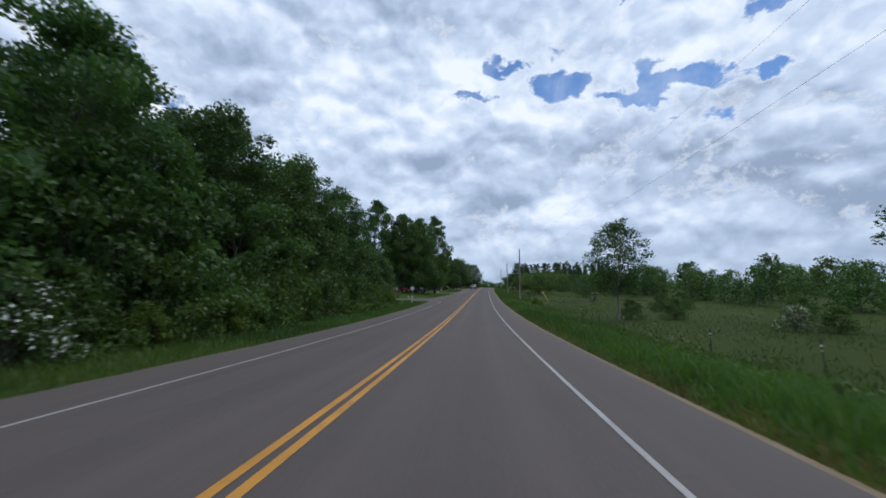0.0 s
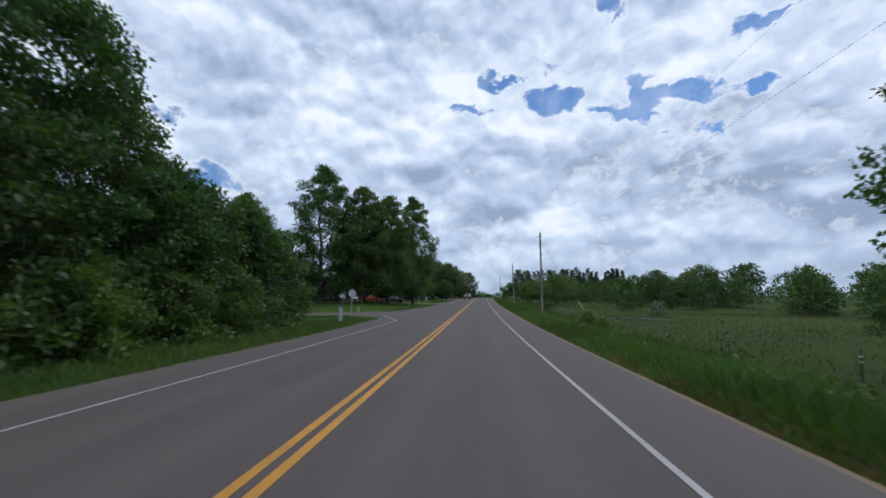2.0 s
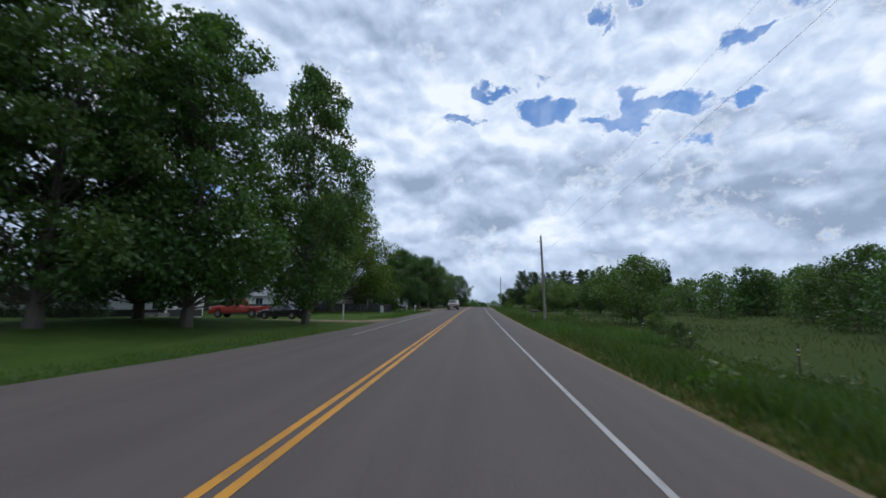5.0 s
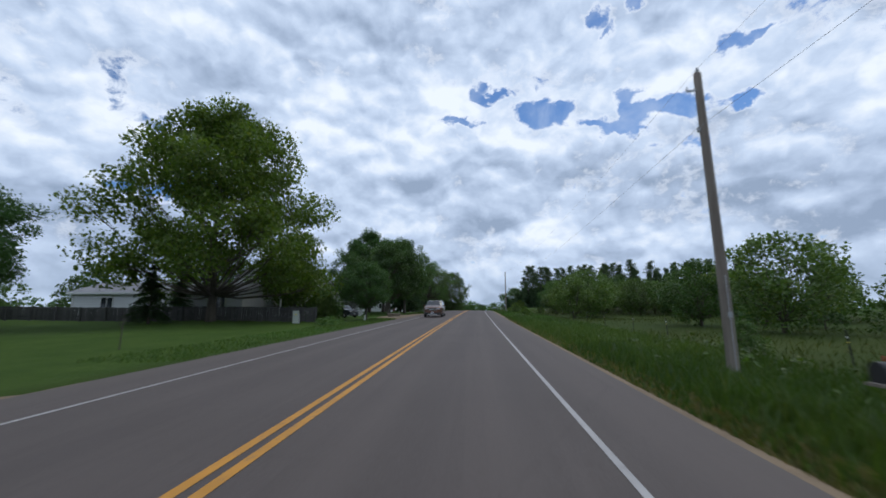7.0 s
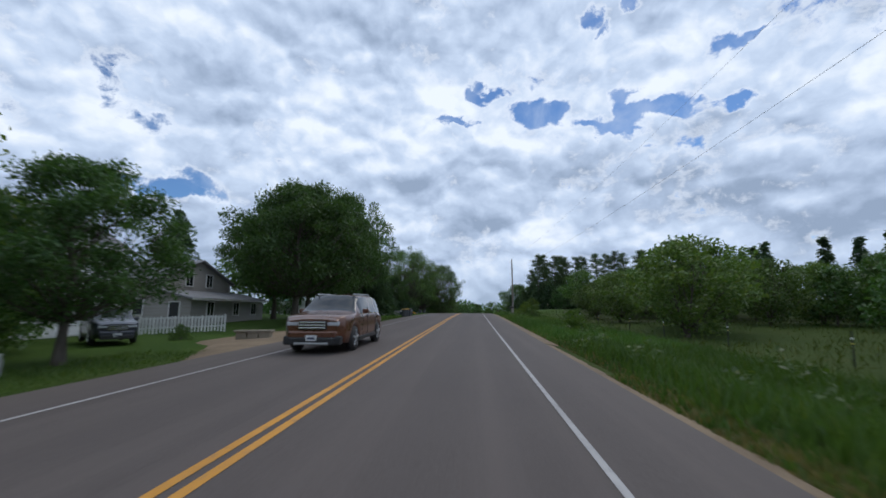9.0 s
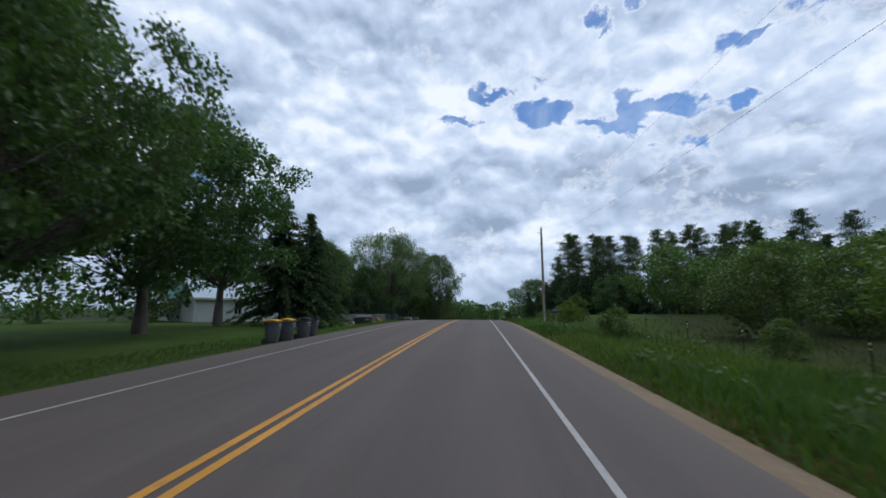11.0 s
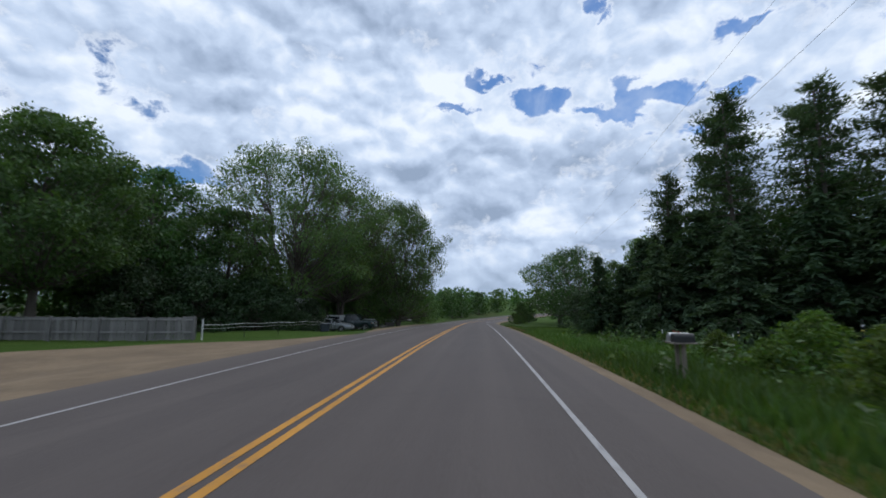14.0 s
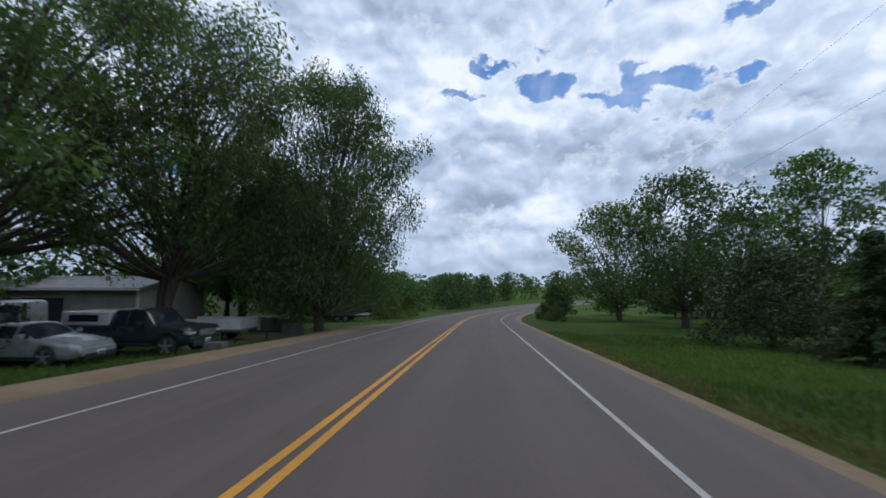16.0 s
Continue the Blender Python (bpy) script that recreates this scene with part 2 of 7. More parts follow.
def paint_mat(name, colour, under=(0.19, 0.18, 0.175)):
    m, nt, bsdf, (add, link, calc, vcalc, noisy, span, mix) = new_mat(name)
    co = add("ShaderNodeTexCoord").outputs["Object"]
    worn = span(noisy(co, 9.0, 8.0, 0.7), 0.52, 0.72, 0.0, 0.75)
    tone = span(noisy(co, 0.8, 4.0), 0.3, 0.7, 0.78, 1.0)
    col = mix(1.0, (*colour, 1), (1, 1, 1, 1), "MULTIPLY")
    hs = add("ShaderNodeHueSaturation")
    link(tone, hs.inputs["Value"])
    link(col, hs.inputs["Color"])
    link(mix(worn, hs.outputs[0], (*under, 1)), bsdf.inputs["Base Color"])
    bsdf.inputs["Roughness"].default_value = 0.7
    return m


def ground_mat():
    m, nt, bsdf, (add, link, calc, vcalc, noisy, span, mix) = new_mat("field_grass")
    co = add("ShaderNodeTexCoord").outputs["Object"]
    at = add("ShaderNodeAttribute")
    at.attribute_name = "lawn"
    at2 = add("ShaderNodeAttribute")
    at2.attribute_name = "litter_shade"
    big = noisy(co, 0.045, 5.0, 0.6)
    mid = noisy(co, 0.6, 6.0, 0.65)
    fine = noisy(co, 14.0, 4.0, 0.7)
    field = mix(span(big, 0.35, 0.65), (0.040, 0.070, 0.014, 1), (0.066, 0.088, 0.021, 1))
    field = mix(span(mid, 0.5, 0.8, 0, 0.5), field, (0.112, 0.105, 0.042, 1))
    lawn = mix(span(mid, 0.3, 0.7), (0.050, 0.098, 0.015, 1), (0.078, 0.130, 0.024, 1))
    col = mix(at.outputs["Fac"], field, lawn)
    # woodland floor colour; under the orchard it also stands for tree shade
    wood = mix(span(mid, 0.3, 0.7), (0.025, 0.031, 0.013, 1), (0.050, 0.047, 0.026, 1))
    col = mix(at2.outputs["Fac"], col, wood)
    col = mix(span(fine, 0.3, 0.7, 0.0, 0.55), col, (0.025, 0.043, 0.009, 1))
    link(col, bsdf.inputs["Base Color"])
    bsdf.inputs["Roughness"].default_value = 0.95
    bsdf.inputs["Specular IOR Level"].default_value = 0.1
    bp = add("ShaderNodeBump")
    bp.inputs["Strength"].default_value = 0.8
    bp.inputs["Distance"].default_value = 0.08
    link(fine, bp.inputs["Height"])
    link(bp.outputs[0], bsdf.inputs["Normal"])
    return m


M_ASPHALT = asphalt_mat()
M_WHITE_LINE = paint_mat("white_road_paint", (0.42, 0.40, 0.385), (0.11, 0.10, 0.095))
M_YELLOW_LINE = paint_mat("yellow_road_paint", (0.60, 0.27, 0.030), (0.11, 0.105, 0.105))
M_GROUND = ground_mat()
M_GRAVEL = surface("gravel", (0.145, 0.098, 0.057), (0.24, 0.172, 0.104), 0.7, 0.95, bump=0.9, bump_scale=22, speck=0.12)
M_BARK = surface("bark", (0.055, 0.045, 0.036), (0.13, 0.11, 0.09), 3.0, 0.95, bump=0.9, bump_scale=14, stretch=(1, 1, 0.25))
M_BARK_PALE = surface("pale_bark", (0.12, 0.105, 0.09), (0.24, 0.22, 0.19), 3.0, 0.95, bump=0.8, bump_scale=14, stretch=(1, 1, 0.25))
M_LEAF_DARK = leaf_mat("dark_leaves", (0.034, 0.076, 0.027), (0.080, 0.148, 0.044))
M_LEAF_MID = leaf_mat("green_leaves", (0.038, 0.086, 0.027), (0.088, 0.165, 0.046))
M_LEAF_FRESH = leaf_mat("fresh_leaves", (0.056, 0.114, 0.022), (0.134, 0.208, 0.042), 0.35, 0.42)
M_LEAF_WILLOW = leaf_mat("willow_leaves", (0.056, 0.110, 0.040), (0.132, 0.205, 0.074), 0.2, 0.42)
M_LEAF_SHRUB = leaf_mat("shrub_leaves", (0.048, 0.098, 0.028), (0.112, 0.184, 0.048), 0.3)
M_LEAF_YEW = leaf_mat("yew_leaves", (0.018, 0.042, 0.018), (0.046, 0.084, 0.032), 0.05, 0.2)
M_NEEDLE = leaf_mat("spruce_needles", (0.042, 0.078, 0.048), (0.096, 0.142, 0.076), 0.05, 0.25, 0.8, 0.12)
M_NEEDLE_PINE = leaf_mat("pine_needles", (0.044, 0.078, 0.044), (0.102, 0.146, 0.070), 0.08, 0.25, 0.8, 0.12)
M_BLADE = leaf_mat("grass_blades", (0.044, 0.094, 0.020), (0.090, 0.156, 0.034), 0.35, 0.35)
M_BLADE_FIELD = leaf_mat("field_blades", (0.040, 0.070, 0.014), (0.086, 0.112, 0.028), 0.45, 0.35)
M_BLADE_DRY = leaf_mat("dry_blades", (0.090, 0.098, 0.030), (0.200, 0.175, 0.075), 0.3, 0.3)
M_BLOSSOM = surface("white_blossom", (0.55, 0.55, 0.48), (0.75, 0.75, 0.68), 8.0, 0.8)
M_POLE = surface("weathered_pole_wood", (0.16, 0.13, 0.105), (0.30, 0.26, 0.22), 2.0, 0.9, bump=0.6, bump_scale=18, stretch=(1, 1, 0.08))
M_WIRE = surface("wire", (0.20, 0.20, 0.21), (0.28, 0.28, 0.29), 5.0, 0.5, metal=0.6)
M_STEEL = surface("galvanised_steel", (0.38, 0.39, 0.40), (0.55, 0.56, 0.57), 6.0, 0.45, metal=0.8)
M_CERAMIC = surface("porcelain", (0.30, 0.31, 0.32), (0.42, 0.43, 0.44), 6.0, 0.25)

# ---- the road's line and the lie of the land ----
KNOT_X = [0.65, 0.0, -0.54, -0.95, -1.22, -1.36, -1.43, -1.44, -1.35, -1.17, -0.92, -0.57, -0.14, 0.29, 0.69, 1.11, 1.53]
KNOT_Z = [0.92, 0.0, -0.52, -0.66, -0.54, -0.3, 0.02, 0.4, 0.75, 1.08, 1.39, 1.5, 1.14, 0.38, -0.55, -1.53, -2.53]
BEND = 272
LANE, EDGE = 3.5, 5.1


def smooth_knots(s, values, s0, step):
    """Cubic glide through evenly spaced knots, held straight beyond both ends."""
    f = (s - s0) / step
    n = len(values)
    if f <= 0:
        return values[0] + f * (values[1] - values[0])
    if f >= n - 1:
        return values[-1] + (f - n + 1) * (values[-1] - values[-2])
    i = int(f)
    t = f - i
    p1, p2 = values[i], values[i + 1]
    m1 = (values[i + 1] - values[max(i - 1, 0)]) / 2
    m2 = (values[min(i + 2, n - 1)] - values[i]) / 2
    return (2 * t ** 3 - 3 * t ** 2 + 1) * p1 + (t ** 3 - 2 * t ** 2 + t) * m1 + (-2 * t ** 3 + 3 * t ** 2) * p2 + (t ** 3 - t ** 2) * m2


def ease(v, a, b):
    t = min(1.0, max(0.0, (v - a) / (b - a)))
    return t * t * (3 - 2 * t)


def base_z(y):
    """Height of the road's crown at y."""
    if y < -20:
        return KNOT_Z[0] + 0.3 * ease(y, -120, -20) - 0.3
    if y < BEND:
        return smooth_knots(y, KNOT_Z, -20, 20)
    k = min(1.0, (y - BEND) / 55)
    return smooth_knots(BEND, KNOT_Z, -20, 20) - 0.049 * 55 * (k - k * k / 2) + 2.5 * ease(y, 380, 900)


def road_x(s):
    return smooth_knots(s, KNOT_X, -20, 20)


# centre line: nearly straight, then a bend to the right
LINE = []
s_now = -100.0
while s_now < BEND:
    LINE.append((s_now, road_x(s_now), s_now))
    s_now += 2.0
px_, py_ = road_x(BEND), float(BEND)
turn = math.atan2(road_x(BEND) - road_x(BEND - 4), 4)
while s_now < 440:
    LINE.append((s_now, px_, py_))
    turn = min(turn + 2.0 / 130.0, radians(80))
    px_, py_ = px_ + 2 * math.sin(turn), py_ + 2 * math.cos(turn)
    s_now += 2.0


def on_line(s):
    """Plan point and heading (radians right of north) of the centre line."""
    i = min(max(int((s + 100) / 2), 0), len(LINE) - 2)
    a, b = LINE[i], LINE[i + 1]
    t = (s - a[0]) / 2
    j, k = LINE[max(i - 1, 0)], LINE[min(i + 2, len(LINE) - 1)]
    h = math.atan2(k[1] - j[1], k[2] - j[2])
    return a[1] + t * (b[1] - a[1]), a[2] + t * (b[2] - a[2]), h


def bulge(s, u):
    """How far the land lies above or below the road, s along it and u to its right."""
    w = abs(u)
    if u > 0:
        d = -0.16 - 0.42 * ease(w, 5.9, 8.8)
        d += (1.25 * ease(u, 8.5, 14) - 0.4 * ease(u, 25, 50)) * ease(s, 187, 200) * (1 - ease(s, 212, 227))
        d += 0.25 * ease(s, 221, 240) * ease(u, 6, 10)
        d -= 0.42 * ease(u, 7.0, 11.5) * ease(s, 5, 22) * (1 - ease(s, 82, 118))
    else:
        d = -0.16 - 0.06 * ease(w, 5.9, 7.5)
        d += 0.65 * ease(w, 8, 17) * ease(s, 72, 84) * (1 - ease(s, 100, 113))
        d -= 0.6 * ease(w, 7, 11) * (1 - ease(w, 13, 18)) * ease(s, 184, 194) * (1 - ease(s, 212, 222))
        d -= 0.40 * ease(w, 6.5, 10.5) * ease(s, 238, 247)
    d = -0.16 + (d + 0.16) * (1 - ease(s, 258, BEND)) - 0.04 * ease(s, 262, BEND + 2)
    if w > 9:
        d += 0.10 * math.sin(s * 0.21 + u * 0.13) * math.sin(u * 0.17 - s * 0.05) * ease(w, 9, 16)
    return d


def land(s, u):
    """World point of the land at s along the road and u to its right."""
    return Vector((road_x(s) + u, s, base_z(s) + bulge(s, u)))


def spot(s, u, turn_deg=0.0, dz=0.0, size=1.0):
    """A pose on the land; turned 0 faces along the road."""
    p = land(s, u)
    h = on_line(min(s, BEND - 1))[2]
    return pose(p.x, p.y, p.z + dz, 0, 0, turn_deg - math.degrees(h)) @ Matrix.Diagonal((size, size, size, 1))


# ---- mesh tools ----
def mesh_of(name, verts, faces, material, smooth=False):
    me = bpy.data.meshes.new(name)
    me.from_pydata([tuple(v) for v in verts], [], faces)
    me.materials.append(material)
    if smooth:
        me.polygons.foreach_set("use_smooth", [True] * len(me.polygons))
    me.update()
    return me


def part(name, data, material, parent=None, label=""):
    """One mesh object, from a bmesh or a mesh, under a thing."""
    if isinstance(data, bmesh.types.BMesh):
        me = bpy.data.meshes.new(name)
        data.to_mesh(me)
        data.free()
        me.materials.append(material)
        data = me
    ob = new(name, data)
    if parent is not None:
        ob.parent = parent
    if label:
        tagged(ob, label)
    return ob


def empty(name, label, category, group="", kind=""):
    return tagged(new(name), label, category, group, kind)


def box(sx, sy, sz, at=(0, 0, 0), bevel=0.0, segs=2):
    """A bevelled block standing on at."""
    bm = bmesh.new()
    bmesh.ops.create_cube(bm, size=1)
    bmesh.ops.scale(bm, vec=(sx, sy, sz), verts=bm.verts)
    bmesh.ops.translate(bm, vec=(at[0], at[1], at[2] + sz / 2), verts=bm.verts)
    if bevel:
        bmesh.ops.bevel(bm, geom=bm.edges[:], offset=bevel, segments=segs, affect="EDGES", profile=0.6)
    return bm


def cyl(r0, r1, h, at=(0, 0, 0), n=12, axis="z", bevel=0.0):
    bm = bmesh.new()
    bmesh.ops.create_cone(bm, cap_ends=True, segments=n, radius1=r0, radius2=r1, depth=h)
    if axis == "x":
        bmesh.ops.rotate(bm, matrix=Matrix.Rotation(radians(90), 3, "Y"), verts=bm.verts)
    elif axis == "y":
        bmesh.ops.rotate(bm, matrix=Matrix.Rotation(radians(90), 3, "X"), verts=bm.verts)
    else:
        bmesh.ops.translate(bm, vec=(0, 0, h / 2), verts=bm.verts)
    bmesh.ops.translate(bm, vec=at, verts=bm.verts)
    if bevel:
        bmesh.ops.bevel(bm, geom=[e for e in bm.edges if e.calc_face_angle(0) > 0.8], offset=bevel, segments=2, affect="EDGES")
    return bm


def merge(*bms):
    """Joins several bmeshes into the first."""
    out = bms[0]
    for b in bms[1:]:
        me = bpy.data.meshes.new("tmp")
        b.to_mesh(me)
        b.free()
        out.from_mesh(me)
        bpy.data.meshes.remove(me)
    return out


def tube_into(verts, faces, pts, radii, n=6):
    """Adds a tapered tube along pts."""
    start = len(verts)
    for i, p in enumerate(pts):
        a = pts[max(i - 1, 0)]
        b = pts[min(i + 1, len(pts) - 1)]
        d = (Vector(b) - Vector(a)).normalized()
        x = d.cross(Vector((0.31, 0.95, 0.11))).normalized()
        y = d.cross(x)
        for k in range(n):
            w = 2 * math.pi * k / n
            verts.append(Vector(p) + (x * math.cos(w) + y * math.sin(w)) * radii[i])
    for i in range(len(pts) - 1):
        for k in range(n):
            a, b = start + i * n + k, start + i * n + (k + 1) % n
            faces.append((a, b, b + n, a + n))
    faces.append(tuple(start + (len(pts) - 1) * n + k for k in range(n)))


def strip(name, material, cols, s0, s1, step, lift, uv=True, wave=0.0, fall=0.0):
    """A sheet along the road between two offsets to its right."""
    rows = []
    s = s0
    while s < s1 + 1e-6:
        rows.append(s)
        s += step
    verts, faces, uvs = [], [], []
    rng = np.random.default_rng(int(abs(s0) * 7 + abs(cols[0]) * 31))
    for s in rows:
        x, y, h = on_line(s)
        for k, u in enumerate(cols):
            uu = u + (wave * rng.normal() if wave and k in (0, len(cols) - 1) else 0)
            yy = y - math.sin(h) * uu
            z = base_z(y) - 0.012 * min(abs(uu), 5.1) + lift - fall * max(0.0, abs(uu) - 5.0)
            verts.append((x + math.cos(h) * uu, yy, z))
            uvs.append((uu, s))
    n = len(cols)
    for i in range(len(rows) - 1):
        for k in range(n - 1):
            a = i * n + k
            faces.append((a, a + 1, a + 1 + n, a + n))
    me = mesh_of(name, verts, faces, material, True)
    if uv:
        lay = me.uv_layers.new(name="UVMap")
        idx = np.empty(len(me.loops), dtype=np.int32)
        me.loops.foreach_get("vertex_index", idx)
        lay.data.foreach_set("uv", np.array(uvs, dtype=np.float32)[idx].ravel())
    return me


# ---- ground, road, markings ----
def build_ground():
    ys = [-400, -250, -160, -110, -80] + [-60 + 3 * i for i in range(180)] + [490, 520, 560, 620, 700, 820, 1000, 1300, 1800, 2600, 4000]
    us = [-4000, -2200, -1200, -700, -420, -260, -170, -120, -90, -70, -55, -45, -38, -32, -27, -23, -20, -17.5, -15, -13, -11.5, -10, -9, -8, -7.2, -6.5, -6, -5.6, -5.2, -4.5, 0, 4.5, 5.2, 5.6, 6, 6.5, 7.2, 8, 9, 10, 11.5, 13, 15, 17.5, 20, 23, 27, 32, 38, 45, 55, 70, 90, 120, 170, 260, 420, 700, 1200, 2200, 4000]
    verts, faces, lawn, litter_shade = [], [], [], []
    for y in ys:
        for u in us:
            x = road_x(min(y, 320)) + u
            verts.append((x, y, base_z(y) + bulge(y, u) - 0.02))
            lawn.append(max(ease(-u, 5, 7) * ease(y, 56, 62), ease(u, 8, 11) * ease(y, 221, 233), ease(u, 11, 14) * ease(y, 186, 198)))
            # leaf litter in the woods; the orchard term also paints in tree shade
            litter_shade.append(max(ease(-u, 8, 11) * (1 - ease(y, 52, 60)), ease(-u, 18, 24) * ease(y, 236, 242), 0.85 * ease(u, 14, 17) * ease(y, 172, 178) * (1 - ease(y, 196, 204)) * (1 - ease(u, 38, 55))))
    n = len(us)
    for j in range(len(ys) - 1):
        for i in range(n - 1):
            a = j * n + i
            faces.append((a, a + 1, a + 1 + n, a + n))
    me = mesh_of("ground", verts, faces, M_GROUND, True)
    for name, values in (("lawn", lawn), ("litter_shade", litter_shade)):
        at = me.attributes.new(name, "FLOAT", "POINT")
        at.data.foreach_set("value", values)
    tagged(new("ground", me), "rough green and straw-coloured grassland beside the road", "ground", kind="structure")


build_ground()
tagged(new("road", strip("road", M_ASPHALT, [-EDGE, -4.3, -3.5, -2.6, -1.7, -0.8, 0, 0.8, 1.7, 2.6, 3.5, 4.3, 4.93], -90, 420, 2, 0.0)), "grey weathered asphalt two-lane country road", "road", kind="structure")
for u in (-0.045, 0.165):
    tagged(new("centre_line", strip("centre_line", M_YELLOW_LINE, [u - 0.055, u + 0.055], -90, 420, 2, 0.005)), "worn solid yellow centre line on asphalt", "road marking", "double centre line", "structure")
for u, a, b in ((LANE, -90, 420), (-LANE, -90, 54.5), (-LANE, 92, 420)):
    tagged(new("edge_line", strip("edge_line", M_WHITE_LINE, [u - 0.039, u + 0.039], a, b, 2, 0.005)), "worn solid white edge line on asphalt", "road marking", "edge lines", "structure")


# ---- vegetation ----
def leaf_sheet(name, centres, sizes, rng, material, slim=0.55, flat=0.0, lean=None):
    """Folded leaf-shaped pieces, one island each. flat: how far they lie level; lean: their long way."""
    n = len(centres)
    a = rng.normal(size=(n, 3)) if lean is None else lean + 0.35 * rng.normal(size=(n, 3))
    a /= np.linalg.norm(a, axis=1, keepdims=True) + 1e-9
    nrm = rng.normal(size=(n, 3)) * (1 - flat)
    nrm[:, 2] = np.abs(nrm[:, 2]) + flat + 0.2
    b = np.cross(nrm, a)
    b /= np.linalg.norm(b, axis=1, keepdims=True) + 1e-9
    c = np.cross(a, b)
    s = sizes[:, None]
    v = np.empty((n, 4, 3))
    v[:, 0] = centres - a * s * 0.5
    v[:, 1] = centres + b * s * slim * 0.5 + c * s * 0.12
    v[:, 2] = centres + a * s * 0.5
    v[:, 3] = centres - b * s * slim * 0.5 + c * s * 0.12
    idx = np.arange(n)[:, None] * 4
    f = np.concatenate([idx + [0, 1, 2], idx + [0, 2, 3]], axis=1).reshape(-1, 3)
    me = bpy.data.meshes.new(name)
    me.vertices.add(n * 4)
    me.vertices.foreach_set("co", v.astype(np.float32).ravel())
    me.loops.add(len(f) * 3)
    me.loops.foreach_set("vertex_index", f.astype(np.int32).ravel())
    me.polygons.add(len(f))
    me.polygons.foreach_set("loop_start", np.arange(len(f), dtype=np.int32) * 3)
    me.materials.append(material)
    me.update(calc_edges=True)
    return me


def envelope(kind, t):
    if kind == "round":
        return math.sqrt(max(0.0, 1 - (2 * t - 0.9) ** 2)) if t < 0.95 else 0.25
    if kind == "column":
        return min(1.0, 0.75 + 0.5 * t) * (1 - t ** 5) ** 0.6
    if kind == "ovate":
        return (0.55 + 1.5 * t if t < 0.3 else 1.0 - max(0.0, (t - 0.3) / 0.7) ** 2.6) + 0.06
    if kind == "dome":
        return math.sqrt(max(0.02, 1 - t * t))
    if kind == "spread":
        return (0.78 + 0.42 * t) * math.sqrt(max(0.02, 1 - t ** 3))
    return 1.0


def broadleaf(name, seed, high, bare, wide, kind, clumps, per, leaf, clump_r, trunk_r, bark, leaves, label, category="tree", forks=1, droop=0.0, blossom=0, group="roadside trees", twigs=3):
    """A tree: tapered trunk and limbs, and a crown of leaves gathered in uneven clumps."""
    rng = np.random.default_rng(seed)
    root = empty(name, label, category, group)
    tv, tf = [], []
    stems = []
    for k in range(forks):
        w = 2 * math.pi * k / max(forks, 1) + rng.uniform(0, 1)
        off = 0.0 if forks == 1 else wide * 0.30
        pts = []
        for i in range(7):
            t = i / 6
            b = off * t ** 1.3
            pts.append(Vector((math.cos(w) * b + rng.normal() * 0.02 * high * t, math.sin(w) * b + rng.normal() * 0.02 * high * t, -0.15 + t * high * (0.86 if forks == 1 else 0.74))))
        stems.append(pts)
        r = trunk_r / math.sqrt(forks)
        tube_into(tv, tf, pts, [r * 1.35] + [r * (1 - 0.85 * i / 6) for i in range(1, 7)], 8)
    cs, ss, ls = [], [], []
    for k in range(clumps):
        t = (k + rng.uniform(0, 1)) / clumps
        t = t ** 0.85
        e = envelope(kind, t)
        ang = k * 2.39996 + rng.normal() * 0.35
        rr = wide * e * math.sqrt(rng.uniform(0.12, 1.0)) * rng.uniform(0.85, 1.12)
        c = Vector((math.cos(ang) * rr, math.sin(ang) * rr, bare + t * (high - bare) * 0.97 + rng.normal() * 0.02 * high))
        st = min(stems, key=lambda p: (p[4].xy - c.xy).length)
        z0 = max(bare * 0.85, c.z - rr * rng.uniform(0.45, 0.9) - 0.6)
        f = min(0.98, max(0.03, z0 / (high * 0.86))) * 6
        i = min(5, int(f))
        a = st[i].lerp(st[i + 1], f - i)
        midp = a.lerp(c, 0.5) + Vector((0, 0, -0.1 * rr + droop * 0.4))
        r0 = max(0.02, trunk_r * 0.27 * (1 - 0.7 * t))
        tube_into(tv, tf, [a, a.lerp(midp, 0.55), midp.lerp(c, 0.4), c], [r0, r0 * 0.7, r0 * 0.45, r0 * 0.15], 5)
        cr = clump_r * rng.uniform(0.65, 1.35) * ((1.12 - 0.42 * t) if kind == "ovate" else (0.8 + 0.3 * (1 - t)))
        for _ in range(twigs):
            d = Vector(np.clip(rng.normal(size=3), -1.1, 1.1)) * cr * 0.4
            tube_into(tv, tf, [midp.lerp(c, 0.5), c + d * 0.6, c + d * 1.5], [r0 * 0.3, r0 * 0.16, 0.006], 4)
        n = max(8, int(per * (cr / clump_r) ** 2))
        d = rng.normal(size=(n, 3))
        d /= np.linalg.norm(d, axis=1, keepdims=True)
        d *= (rng.uniform(0.1, 1.0, size=(n, 1)) ** 0.45) * rng.uniform(0.75, 1.15, size=(n, 1))
        d[:, 2] *= 0.68
        if droop:
            d[:, 2] -= droop * np.abs(rng.normal(size=n)) * 0.6
        cs.append(np.array(c) + d * cr)
        ss.append(leaf * rng.uniform(0.6, 1.35, size=n))
        if droop:
            ls.append(np.tile((0.0, 0.0, -droop), (n, 1)) + d * 0.4)
    trunk = mesh_of("trunk", tv, tf, bark, True)
    part("trunk", trunk, bark, root)
    cs, ss = np.concatenate(cs), np.concatenate(ss)
    keep = cs[:, 2] > 0.05
    lean = np.concatenate(ls)[keep] if droop else None
    part("crown", leaf_sheet("crown", cs[keep], ss[keep], rng, leaves, 0.42 if droop else 0.62, 0.25, lean), leaves, root)
